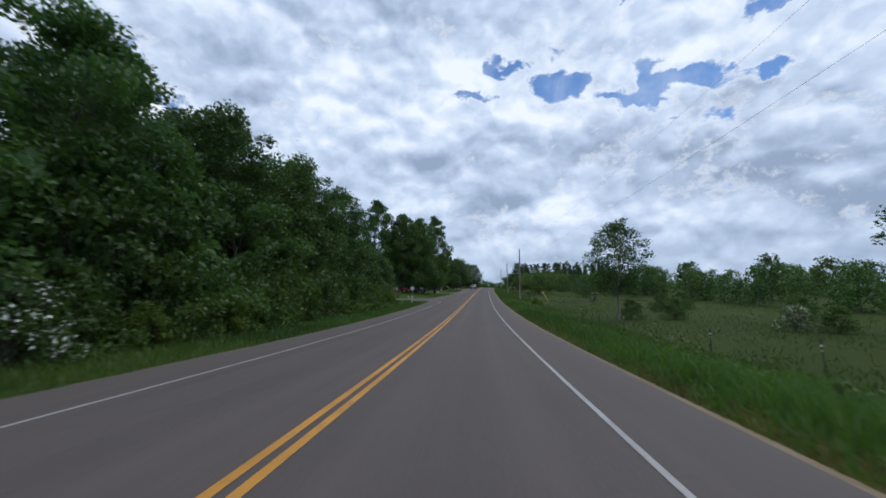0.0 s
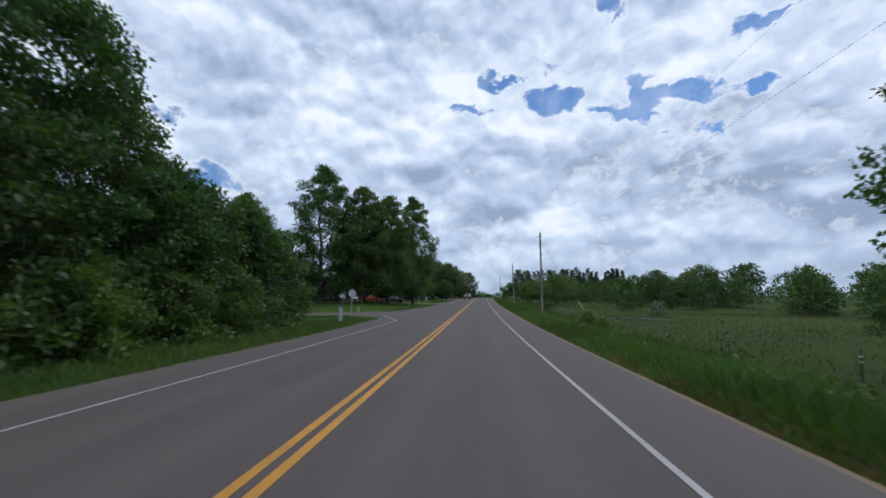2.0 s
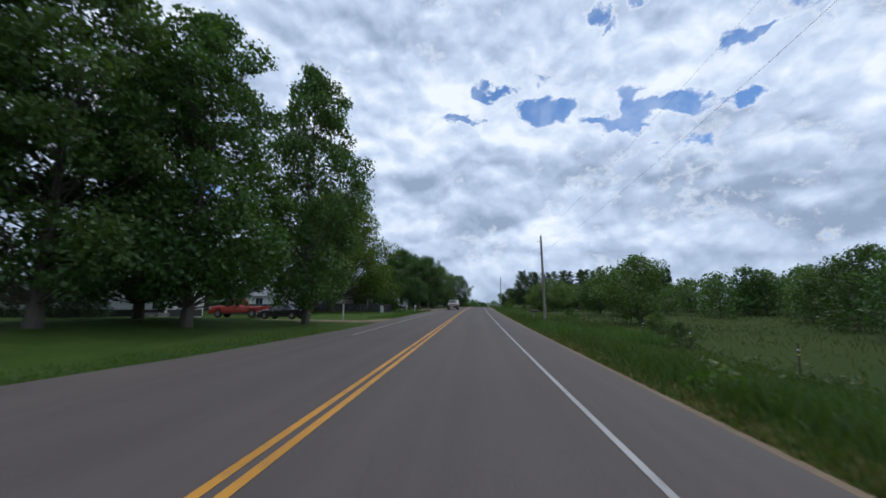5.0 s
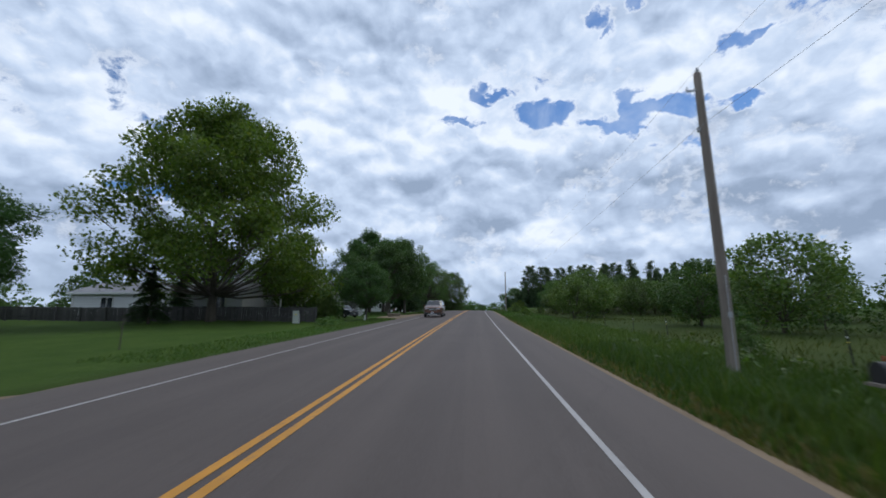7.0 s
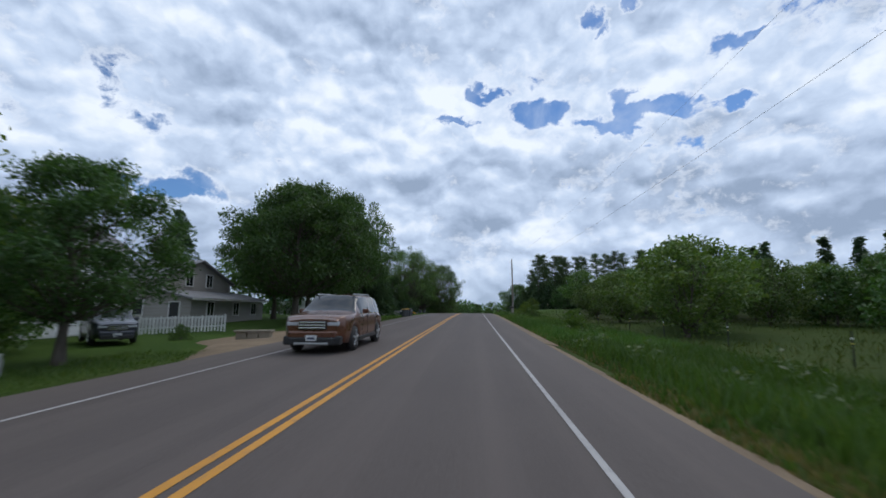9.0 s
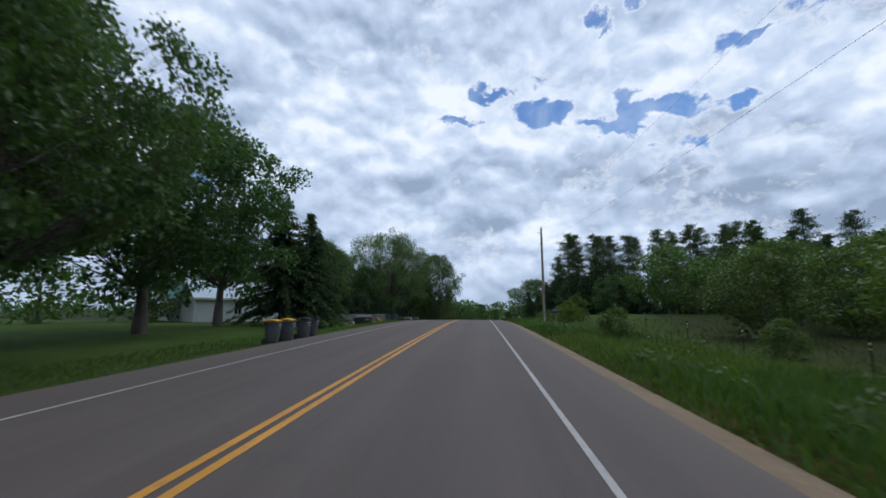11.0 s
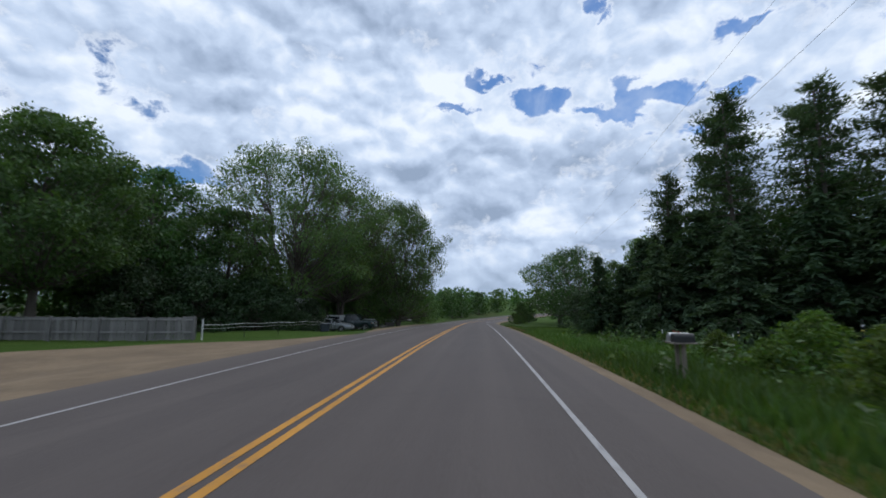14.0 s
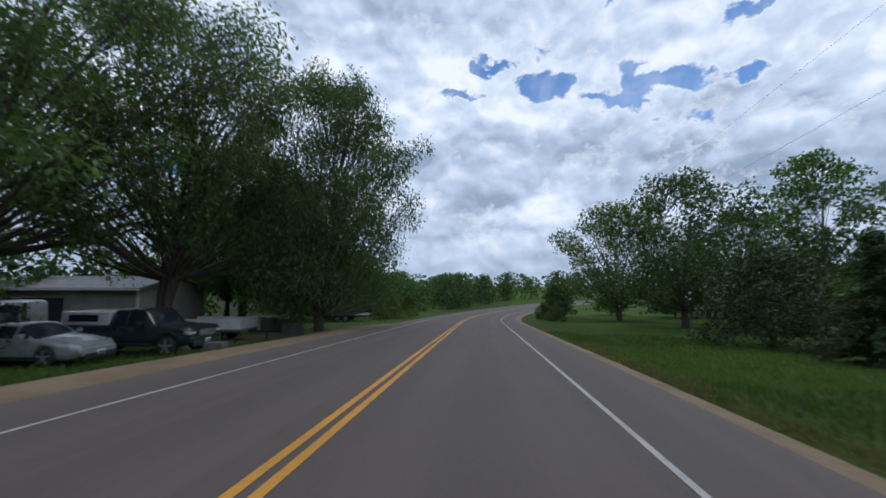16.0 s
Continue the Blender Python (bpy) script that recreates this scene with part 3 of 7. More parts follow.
    if blossom:
        pick = rng.choice(len(cs), blossom, replace=False)
        part("blossom", leaf_sheet("blossom", cs[pick] * 1.03, ss[pick] * 0.75, rng, M_BLOSSOM, 0.9, 0.5), M_BLOSSOM, root, "clusters of small white blossom")
    return root


def conifer(name, seed, high, bare, wide, gap, arms, leaf, trunk_r, needles, label, taper=0.9, ragged=0.25, droop=0.25, group="evergreens", inner=0.12, tufts=0):
    """An evergreen: a straight trunk with whorls of drooping needle-bearing branches."""
    rng = np.random.default_rng(seed)
    root = empty(name, label, "tree", group)
    tv, tf = [], []
    tube_into(tv, tf, [Vector((rng.normal() * 0.03, rng.normal() * 0.03, -0.15 + t * high / 6)) for t in range(7)], [trunk_r * (1.25 - t / 5.2) + 0.015 for t in range(7)], 8)
    cs, ss, ls = [], [], []
    z = bare
    while z < high - 0.15:
        t = (z - bare) / (high - bare)
        n = arms if t < 0.85 else max(3, arms - 2)
        for k in range(n):
            ang = rng.uniform(0, 6.283)
            ln = wide * (1 - t) ** taper * rng.uniform(1 - ragged, 1 + ragged * 0.6) + 0.18
            if rng.uniform() < ragged * 0.35:
                continue
            d = np.array((math.cos(ang), math.sin(ang), 0.0))
            side = np.array((-d[1], d[0], 0.0))
            rise = 0.35 * t - 0.05
            tip = np.array((0, 0, z)) + d * ln + np.array((0, 0, ln * (rise - droop)))
            midp = np.array((0, 0, z)) + d * ln * 0.5 + np.array((0, 0, ln * 0.5 * (rise - droop * 0.4)))
            tube_into(tv, tf, [Vector((0, 0, z)), Vector(midp), Vector(tip)], [0.012 + trunk_r * 0.14 * (1 - t), 0.016, 0.006], 4)
            if tufts:
                for f in (0.55, 0.78, 1.0):
                    at = np.array((0, 0, z)) + (tip - np.array((0, 0, z))) * f * rng.uniform(0.85, 1.1) + side * rng.normal() * 0.22 * ln * f
                    o = rng.normal(size=(tufts, 3)) * np.array((0.30, 0.30, 0.15))
                    cs.append(at + o + np.array((0, 0, 0.06)))
                    ss.append(leaf * rng.uniform(0.6, 1.2, size=tufts))
                    ls.append(o * 2 + np.array((0, 0, 0.25)))
                continue
            m = max(4, int(ln / (leaf * 0.30)))
            q = np.linspace(inner, 1.05, m)[:, None]
            line = (1 - q) ** 2 * np.array((0, 0, z)) + 2 * q * (1 - q) * (2 * midp - 0.5 * (np.array((0, 0, z)) + tip)) + q ** 2 * tip
            for sgn in (-1, 1):
                w = leaf * 0.55 * (1.15 - q * 0.75)
                cs.append(line + side * sgn * w * 0.75 + rng.normal(size=(m, 3)) * leaf * 0.14 - np.array((0, 0, leaf * 0.12)))
                ss.append(leaf * rng.uniform(0.7, 1.25, size=m))
                ls.append(np.tile(d * 0.8 + side * sgn * 0.8 + np.array((0, 0, -0.35)), (m, 1)))
            cs.append(line + rng.normal(size=(m, 3)) * leaf * 0.12 + np.array((0, 0, leaf * 0.08)))
            ss.append(leaf * rng.uniform(0.6, 1.1, size=m))
            ls.append(np.tile(d + np.array((0, 0, 0.1)), (m, 1)))
        z += gap * rng.uniform(0.75, 1.25) * (1 - 0.35 * t)
    cs.append(np.array([[0, 0, high - 0.1], [0, 0, high + 0.1]]))
    ss.append(np.array([0.4, 0.35]))
    ls.append(np.array([[0.0, 0, 1], [0.1, 0, 1]]))
    part("trunk", mesh_of("trunk", tv, tf, M_BARK, True), M_BARK, root)
    part("crown", leaf_sheet("crown", np.concatenate(cs), np.concatenate(ss), rng, needles, 0.34, 0.35, np.concatenate(ls)), needles, root)
    return root


def plant(proto, places):
    """Sets a tree at the first place and copies of it at the others: s, u, size, and how far it is stretched upwards."""
    rng = np.random.default_rng(len(places) * 13 + int(abs(places[0][0]) * 10))
    for i, (s, u, size, *more) in enumerate(places):
        tall = more[0] if more else 1.0
        m = spot(s, u, rng.uniform(0, 360), -0.05) @ Matrix.Diagonal((size, size, size * tall, 1))
        if i:
            copy_thing(proto, m)
        else:
            first = m
    proto.matrix_basis = first
    return proto


wood_a = broadleaf("maple_tree", 1, 14.2, 1.2, 4.3, "round", 84, 300, 0.25, 1.2, 0.20, M_BARK, M_LEAF_DARK, "tall leafy deciduous tree at the wood's edge", group="trees of the roadside wood")
wood_b = broadleaf("ash_tree", 2, 15.5, 2.0, 3.7, "column", 80, 290, 0.25, 1.15, 0.19, M_BARK, M_LEAF_MID, "tall deciduous tree with mid-green leaves in the wood", group="trees of the roadside wood")
wood_c = broadleaf("young_maple_tree", 3, 8.0, 0.6, 2.9, "dome", 44, 170, 0.27, 1.0, 0.12, M_BARK, M_LEAF_MID, "young bushy tree at the wood's edge", group="trees of the roadside wood")
shrub_a = broadleaf("roadside_shrub", 4, 3.6, 0.15, 2.1, "dome", 34, 130, 0.20, 0.75, 0.06, M_BARK, M_LEAF_SHRUB, "dense green shrub growing beside the road", "shrub", forks=3, group="roadside shrubs")
shrub_b = broadleaf("sunlit_shrub", 5, 2.8, 0.1, 1.5, "dome", 26, 120, 0.19, 0.6, 0.05, M_BARK, M_LEAF_FRESH, "fresh yellow-green leafy shrub", "shrub", forks=3, group="roadside shrubs")
plant(wood_a, [(13.1, -13.4, 0.9), (22.5, -14, 0.95), (31.9, -13.5, 0.95), (42.0, -13.5, 0.93), (-0.1, -14, 0.9), (27.2, -20, 1.1), (48.2, -19, 0.9)])
plant(wood_b, [(17.0, -17, 0.95), (9.2, -15.5, 0.74), (26.4, -15.5, 0.9), (36.9, -16, 0.93), (5.3, -21, 0.95), (21.7, -23, 1.0), (38.9, -22, 0.95), (46.3, -15, 0.72)])
plant(wood_c, [(7.7, -11.6, 1.0), (11.6, -11.2, 0.9), (15.5, -11.6, 1.05), (20.2, -11.4, 0.95), (24.4, -11.8, 1.0), (28.7, -11.2, 1.0), (34.2, -11.6, 1.02), (38.9, -11.3, 0.9), (45.1, -11.6, 0.85), (50.6, -12.5, 0.75), (52.9, -16, 0.85), (3.0, -12, 1.0), (-1.7, -11.5, 0.9), (56.0, -19, 0.8), (61.5, -24, 0.9), (49.5, -12.9, 0.93), (53.2, -12.6, 0.95), (56.6, -12.9, 0.78), (47, -12.4, 0.95), (51.5, -16, 1.15), (55, -17, 1.0), (286.5, 10.4, 0.5), (292, 12.5, 0.6), (290, 26, 0.9), (294, 33, 1.0), (288, 38, 1.0), (283, 44, 1.0), (296, 20, 0.8), (57.5, -12.6, 0.8), (59.5, -14.5, 0.86), (61, -17, 0.9)])
plant(shrub_a, [(5.3, -10.2, 0.9), (10.0, -9.9, 0.8), (13.9, -10.0, 0.85), (18.6, -10.0, 0.9), (22.5, -10.2, 0.85), (27.2, -10.0, 0.9), (31.9, -10.0, 0.8), (36.5, -9.9, 0.9), (41.2, -10.2, 0.8), (44.3, -9.8, 0.75), (48.6, -10.3, 0.9), (52.1, -11.0, 0.8), (55.3, -12.8, 0.85), (58.4, -16, 0.8), (141.3, -12.4, 0.6), (143.2, -12.8, 0.7), (144.6, -13.6, 0.9), (206, 11, 0.38), (211, 11.5, 0.41), (43, 17.3, 0.55), (43, 21.5, 0.6), (36, 28, 0.7), (30, 26, 0.5), (52, 24, 0.6), (60, 30, 0.7), (150.5, -10.9, 0.2), (283, -9.2, 1.0), (288, -8.8, 1.0), (280, -13.5, 1.0), (282.5, 8.7, 0.55), (289, 10.4, 0.7), (279.5, 9.4, 0.45), (185.5, 9.9, 0.5), (178.5, 13.6, 0.4), (96, 12.5, 0.35), (103, 14.5, 0.4), (120, 12.5, 0.35)])
plant(shrub_b, [(16.6, -9.2, 0.7), (24.8, -9.0, 0.7), (35.0, -9.1, 0.8), (39.7, -9.0, 0.9), (46.7, -9.2, 0.7), (12.4, -9.2, 0.55), (201.2, 9.5, 0.41), (203.2, 11.7, 0.46), (198.9, 11.2, 0.29), (205.9, 9.4, 0.29), (210.6, 10.4, 0.34), (159.3, 8.6, 0.55), (223.0, 11.2, 0.39), (212.9, 9.9, 0.34), (214.8, 11.7, 0.41), (219.1, 10.3, 0.36), (220.7, 12.6, 0.44), (225.3, 10.8, 0.29), (218.3, 13.5, 0.39), (228.4, 11.7, 0.29), (219, 11.5, 0.55), (215.5, 10.2, 0.51), (202.6, 11.0, 0.72), (205.2, 12.4, 0.8), (209, 12.6, 0.6), (61, 10.0, 0.48), (59.5, 10.6, 0.36), (22, -10.3, 1.15), (25.5, -10.5, 1.25), (17, -10.3, 1.0), (33, -10.3, 1.1), (41, -10.4, 1.1)])

poplar = broadleaf("tall_roadside_tree", 11, 18.0, 1.3, 4.5, "ovate", 150, 260, 0.26, 1.2, 0.26, M_BARK, M_LEAF_MID, "tall dense deciduous tree standing on a lawn", group="trees on the lawn")
plant(poplar, [(86, -33.2, 0.95), (87, -21.4, 1.18), (89, -15.8, 1.02), (94, -13.0, 1.02), (102.8, -10.4, 0.92, 1.24), (96, -17.5, 0.95)])
shade = broadleaf("shade_tree", 12, 17.6, 2.6, 9.2, "dome", 190, 320, 0.31, 1.7, 0.36, M_BARK, M_LEAF_FRESH, "broad spreading shade tree with fresh green leaves", group="trees on the lawn")
plant(shade, [(137.5, -21.2, 1.02, 1.1)])
wide_tree = broadleaf("spreading_tree", 13, 12.6, 3.1, 6.2, "round", 76, 190, 0.30, 1.35, 0.30, M_BARK, M_LEAF_DARK, "broad dense deciduous tree near the road", group="roadside trees")
plant(wide_tree, [(84, -32, 1.1), (80, -40, 1.0), (75, -37, 0.9), (159, -36, 0.8), (232.5, 24.5, 0.81), (240.2, 27.6, 0.77), (225.5, 34.6, 0.77), (217.0, 40.8, 0.77), (222.4, 21.4, 0.51), (212.3, 31.4, 0.64), (206.2, 36.1, 0.59), (184.5, -17, 1.1), (193.6, -18.5, 1.05, 1.2), (232, -32, 1.1), (241, -33, 1.15), (226, -38, 1.0), (282, -19, 0.85), (276, -24, 0.9), (290, -15, 0.7), (246, -35, 1.2), (253, -40, 1.2), (239.5, -26, 1.0, 1.1), (243, -21, 0.9), (131, -39, 0.5), (133, -45, 0.55)])
verge_tree = broadleaf("spreading_tree", 20, 12.6, 3.2, 6.2, "round", 116, 280, 0.25, 1.35, 0.30, M_BARK, M_LEAF_DARK, "broad dense deciduous tree beside the road", group="roadside trees")
plant(verge_tree, [(166, -11.6, 0.76, 1.15), (171.5, -10.2, 0.75, 1.3), (161.5, -10.6, 0.82, 1.0), (143.2, -8.8, 0.45, 1.0), (177, -17.8, 1.02, 1.15), (173.8, -18.5, 0.85, 1.1), (124, -29.6, 0.78), (230, -25, 0.95, 1.15)])
willow = broadleaf("willow_tree", 14, 16.5, 4.3, 7.6, "spread", 146, 300, 0.215, 1.4, 0.42, M_BARK, M_LEAF_WILLOW, "big willow-like tree with arching dark limbs", forks=3, droop=0.4, group="trees along the parking strip")
plant(willow, [(250, -18.2, 1.4, 0.88), (277, -23, 1.1), (257.5, -15.2, 1.05, 1.08)])
low_willow = broadleaf("willow_tree", 24, 16.3, 1.6, 7.4, "column", 190, 260, 0.25, 1.45, 0.46, M_BARK, M_LEAF_WILLOW, "willow-like tree with low branches over the gravel", forks=3, droop=0.4, group="trees along the parking strip")
plant(low_willow, [(262.8, -8.9, 0.9, 1.2), (276, -17, 0.9)])
sparse = broadleaf("sparse_tree", 15, 9.4, 3.0, 2.75, "round", 64, 110, 0.21, 0.75, 0.13, M_BARK_PALE, M_LEAF_MID, "slender tree with thin airy foliage in the field", group="field trees")
plant(sparse, [(41, 15.5, 1.04), (20, 23.5, 1.0), (268, 26.5, 1.4)])
orchard = broadleaf("apple_tree", 16, 5.6, 1.0, 3.2, "round", 46, 130, 0.24, 0.95, 0.14, M_BARK, M_LEAF_SHRUB, "low bushy orchard tree in long grass", forks=2, group="orchard trees")
plant(orchard, [(111.5, 36, 1.2), (114.6, 45.7, 1.4), (125, 42, 1.0), (140, 45, 1.0), (158, 15, 1.0), (163, 18, 1.2), (168, 20, 0.9), (170, 28, 1.0), (175, 17, 0.9), (176, 24, 1.0), (180, 30, 1.1), (186, 18, 0.85), (189, 25, 0.95), (146, 52, 1.1), (193, 30, 1.1), (198, 27, 1.1), (203, 29, 1.1), (192, 36, 1.2), (184, 36, 1.1), (208, 26, 1.0), (183, 41, 1.1), (177, 45, 1.1), (169, 38, 1.1), (202, 20.5, 1.15), (112.5, 17, 1.1), (172, 34, 1.0), (165, 44, 1.0), (132, 22.5, 1.15), (140, 21.5, 1.0), (148.5, -18.3, 1.15)])
blossom_tree = broadleaf("blossoming_apple_tree", 17, 9.5, 1.6, 5.0, "round", 74, 170, 0.22, 1.15, 0.24, M_BARK, M_LEAF_MID, "spreading apple tree with pale blossom over mown grass", forks=2, blossom=500, group="trees on the mown grass")
plant(blossom_tree, [(267.5, 16.5, 1.2), (284, 17.2, 1.4), (275, 25, 1.1), (290, 30, 1.1)])
dark_bush = broadleaf("dark_bush", 18, 4.6, 0.1, 3.0, "dome", 60, 170, 0.18, 0.9, 0.07, M_BARK, M_LEAF_YEW, "large dense dark-green bush on mown grass", "shrub", forks=4, group="bushes on the mown grass")
plant(dark_bush, [(255.6, 14.4, 0.95), (248, 24, 0.8), (100.8, -33.5, 0.7), (101, -28, 0.6), (97, -38, 0.8), (98, -23.5, 0.6), (262.4, 19.6, 0.72), (246, -30.5, 1.2), (251.5, -32, 1.1), (243.5, -25, 0.9), (247.6, -15.3, 0.72), (241, -17, 0.95), (244, -16.2, 0.85), (246, -18.5, 1.0), (238, -20, 1.1), (242, -22, 1.1), (235, -23, 1.1)])
white_bush = broadleaf("blossoming_bush", 19, 2.6, 0.2, 1.5, "dome", 24, 110, 0.16, 0.6, 0.05, M_BARK, M_LEAF_SHRUB, "green bush covered in white blossom", "shrub", forks=3, blossom=800, group="roadside shrubs")
plant(white_bush, [(8.4, -9.1, 0.85), (31, 24, 0.7), (83, 24, 0.7)])

spruce = conifer("spruce_tree", 21, 10.5, 1.2, 3.4, 0.34, 9, 0.40, 0.17, M_NEEDLE, "dark dense spruce tree beside the road")
plant(spruce, [(200.0, -16.6, 1.15), (202.8, -15.3, 1.12), (205.8, -15.6, 0.97), (153, -43, 0.55), (141.2, -27, 0.42), (173, -29.2, 1.12), (178.5, -34, 1.0), (134.5, -24.4, 0.46)])
pine = conifer("pine_tree", 22, 17.0, 4.8, 2.7, 0.56, 6, 0.36, 0.19, M_NEEDLE_PINE, "tall dark pine with a bare lower trunk", taper=0.5, ragged=0.6, droop=0.02, tufts=17)
plant(pine, [(231.7, 17.4, 0.89), (234.8, 19.3, 0.92), (237.9, 16.6, 0.71), (229.4, 20.9, 0.85), (233.3, 23.2, 0.89), (239.5, 20.9, 0.81), (227.1, 25.5, 0.81), (224.8, 29.4, 0.83), (231.0, 27.8, 0.85), (223.2, 34.8, 0.81), (227.8, 32.4, 0.85), (220.1, 40.2, 0.81), (241.8, 24.7, 0.77), (227.8, 23.2, 0.82), (221.7, 32.4, 0.81), (218.6, 37.1, 0.77), (215.5, 43.3, 0.81), (224.0, 38.6, 0.85), (213.9, 48.0, 0.77), (240.2, 17.8, 0.64)])
under = conifer("young_spruce", 23, 6.5, 0.2, 2.6, 0.34, 8, 0.40, 0.10, M_NEEDLE, "low bushy dark young spruce in long grass", ragged=0.55)
plant(under, [(233.3, 13.6, 0.95), (237.2, 12.8, 0.8), (239.5, 16.0, 1.2), (229.4, 16.0, 1.0), (242.6, 16.8, 0.9), (226.3, 20.6, 1.1), (223.2, 25.2, 1.1), (220.1, 29.9, 1.1), (245.7, 16.9, 0.8), (231.7, 18.3, 1.25), (235.6, 18.6, 1.4), (227.8, 19.1, 1.2), (224.0, 22.9, 1.2), (217.8, 33.8, 1.1), (214.7, 37.6, 1.0), (220.9, 26.8, 1.0), (233.5, 16.2, 1.3), (237.8, 16.8, 1.35), (230.4, 21.5, 1.4), (241.5, 18.5, 1.1), (51.3, -11.0, 0.95), (237.7, 11.2, 0.7, 1.3), (240.8, 14.2, 0.78), (250, 13.8, 0.64), (237.5, 14.4, 1.1)])

# far trees, seen only from a distance
far_round = broadleaf("distant_tree", 31, 8.5, 0.3, 4.0, "dome", 30, 46, 0.62, 1.5, 0.14, M_BARK, M_LEAF_MID, "distant rounded deciduous tree", group="distant trees", twigs=0)
rng_far = np.random.default_rng(77)
spots = []
for i in range(34):  # hedge line behind the field
    spots.append((55 + 5.2 * i + rng_far.normal() * 2, 62 - 0.08 * 5.2 * i + rng_far.normal() * 6, rng_far.uniform(0.55, 1.0)))
for i in range(26):
    spots.append((60 + 10 * rng_far.uniform(0, 14), rng_far.uniform(75, 130), rng_far.uniform(0.9, 1.35)))
for i in range(12):
    spots.append((120 + 9 * i + rng_far.normal() * 3, rng_far.uniform(32, 44), rng_far.uniform(0.4, 0.75)))
for i in range(18):
    spots.append((60 + 11 * i, -rng_far.uniform(62, 95), rng_far.uniform(0.8, 1.3)))
for i in range(10):
    spots.append((85 + 9 * i, -rng_far.uniform(46, 60), rng_far.uniform(0.6, 0.9)))
for i in range(46):  # the wood goes back from the road
    spots.append((rng_far.uniform(-40, 72), -rng_far.uniform(30, 110), rng_far.uniform(0.9, 1.7)))
for i in range(14):
    spots.append((255 + 8 * i, -rng_far.uniform(42, 60), rng_far.uniform(1.1, 1.6)))
for i in range(85):  # woods beyond the bend
    spots.append((384 + rng_far.uniform(0, 90), rng_far.uniform(-55, 14), rng_far.uniform(0.6, 1.15)))
for i in range(26):
    spots.append((350 + rng_far.uniform(0, 60), rng_far.uniform(40, 95), rng_far.uniform(0.7, 1.2)))
for i in range(24):
    spots.append((470 + rng_far.uniform(0, 60), -70 + 9 * i + rng_far.normal() * 3, rng_far.uniform(0.9, 1.5)))
spots = [(0.775 * s, 0.775 * u + 0.45, 0.8 * z) for s, u, z in spots]


def clear_of_road(s, u, gap):
    p = land(s, u)
    return all(math.hypot(p.x - x, p.y - y) > gap for _, x, y in LINE)


plant(far_round, [q for q in spots if clear_of_road(q[0], q[1], 9.5 + 4 * q[2])])
far_fir = conifer("distant_spruce", 32, 13.0, 0.8, 2.6, 0.8, 6, 1.0, 0.15, M_NEEDLE, "distant dark spruce in a shelter belt", group="shelter belt")
plant(far_fir, [(225 + rng_far.normal() * 3, 40 + 2.9 * i, rng_far.uniform(0.9, 1.15)) for i in range(10)] + [(178 + 4 * i + rng_far.normal(), 50 - 0.5 * i + rng_far.normal() * 3, rng_far.uniform(0.6, 0.85)) for i in range(10)])


def horizon_woods():
    """Wooded skyline all round, too far to tell one tree from the next."""
    rng = np.random.default_rng(5)
    cs, ss = [], []
    for k in range(900):
        ang = rng.uniform(-2.2, 2.2)
        dist = rng.uniform(330, 620)
        x, y = 20 + math.sin(ang) * dist, 150 + math.cos(ang) * dist
        h = rng.uniform(7, 14)
        n = 46
        d = rng.normal(size=(n, 3))
        d /= np.linalg.norm(d, axis=1, keepdims=True)
        d *= np.array((6.5, 6.5, h * 0.55))
        d[:, 2] += h * 0.5
        cs.append(d + np.array((x, y, base_z(y))))
        ss.append(rng.uniform(1.6, 3.2, size=n))
    cs, ss = np.concatenate(cs), np.concatenate(ss)
    tagged(new("far_woods", leaf_sheet("far_woods", cs, ss, rng, M_LEAF_MID, 0.8, 0.2)), "far wooded skyline of green trees", "woods", kind="stuff")


horizon_woods()


# ---- verge grass and field weeds ----
def grass_patch(seed, n, length, u0, u1, tall, material, thick=1.0, ref=60.0):
    """Mesh of bent blades over a piece of verge that lies along the road."""
    rng = np.random.default_rng(seed)
    u = rng.uniform(min(u0, u1), max(u0, u1), n)
    s = rng.uniform(-length / 2, length / 2, n)
    h = tall * rng.uniform(0.4, 1.3, n) * np.clip(0.3 + (np.abs(u) - min(abs(u0), abs(u1))) * 0.6, 0.3, 1.0)
    ang = rng.uniform(0, 6.283, n)
    w = thick * (0.012 + 0.012 * rng.uniform(0, 1, n))
    bend = h * rng.uniform(0.1, 0.6, n)
    ba = rng.uniform(0, 6.283, n)
    z = np.array([bulge(ref, a) for a in u]) - 0.03
    p = np.stack([u, s, z], 1)
    side = np.stack([np.cos(ang), np.sin(ang), np.zeros(n)], 1) * w[:, None]
    b1 = np.stack([np.cos(ba) * bend * 0.25, np.sin(ba) * bend * 0.25, h * 0.6], 1)
    b2 = np.stack([np.cos(ba) * bend, np.sin(ba) * bend, h], 1)
    v = np.stack([p - side, p + side, p + b1 + side * 0.7, p + b1 - side * 0.7, p + b2], 1).reshape(-1, 3)
    i = np.arange(n)[:, None] * 5
    f = np.concatenate([i + [0, 1, 2], i + [0, 2, 3], i + [3, 2, 4]], 1).reshape(-1, 3)
    me = bpy.data.meshes.new("verge_grass")
    me.vertices.add(n * 5)
    me.vertices.foreach_set("co", v.astype(np.float32).ravel())
    me.loops.add(len(f) * 3)
    me.loops.foreach_set("vertex_index", f.astype(np.int32).ravel())
    me.polygons.add(len(f))
    me.polygons.foreach_set("loop_start", np.arange(len(f), dtype=np.int32) * 3)
    me.materials.append(material)
    me.update(calc_edges=True)
    return me


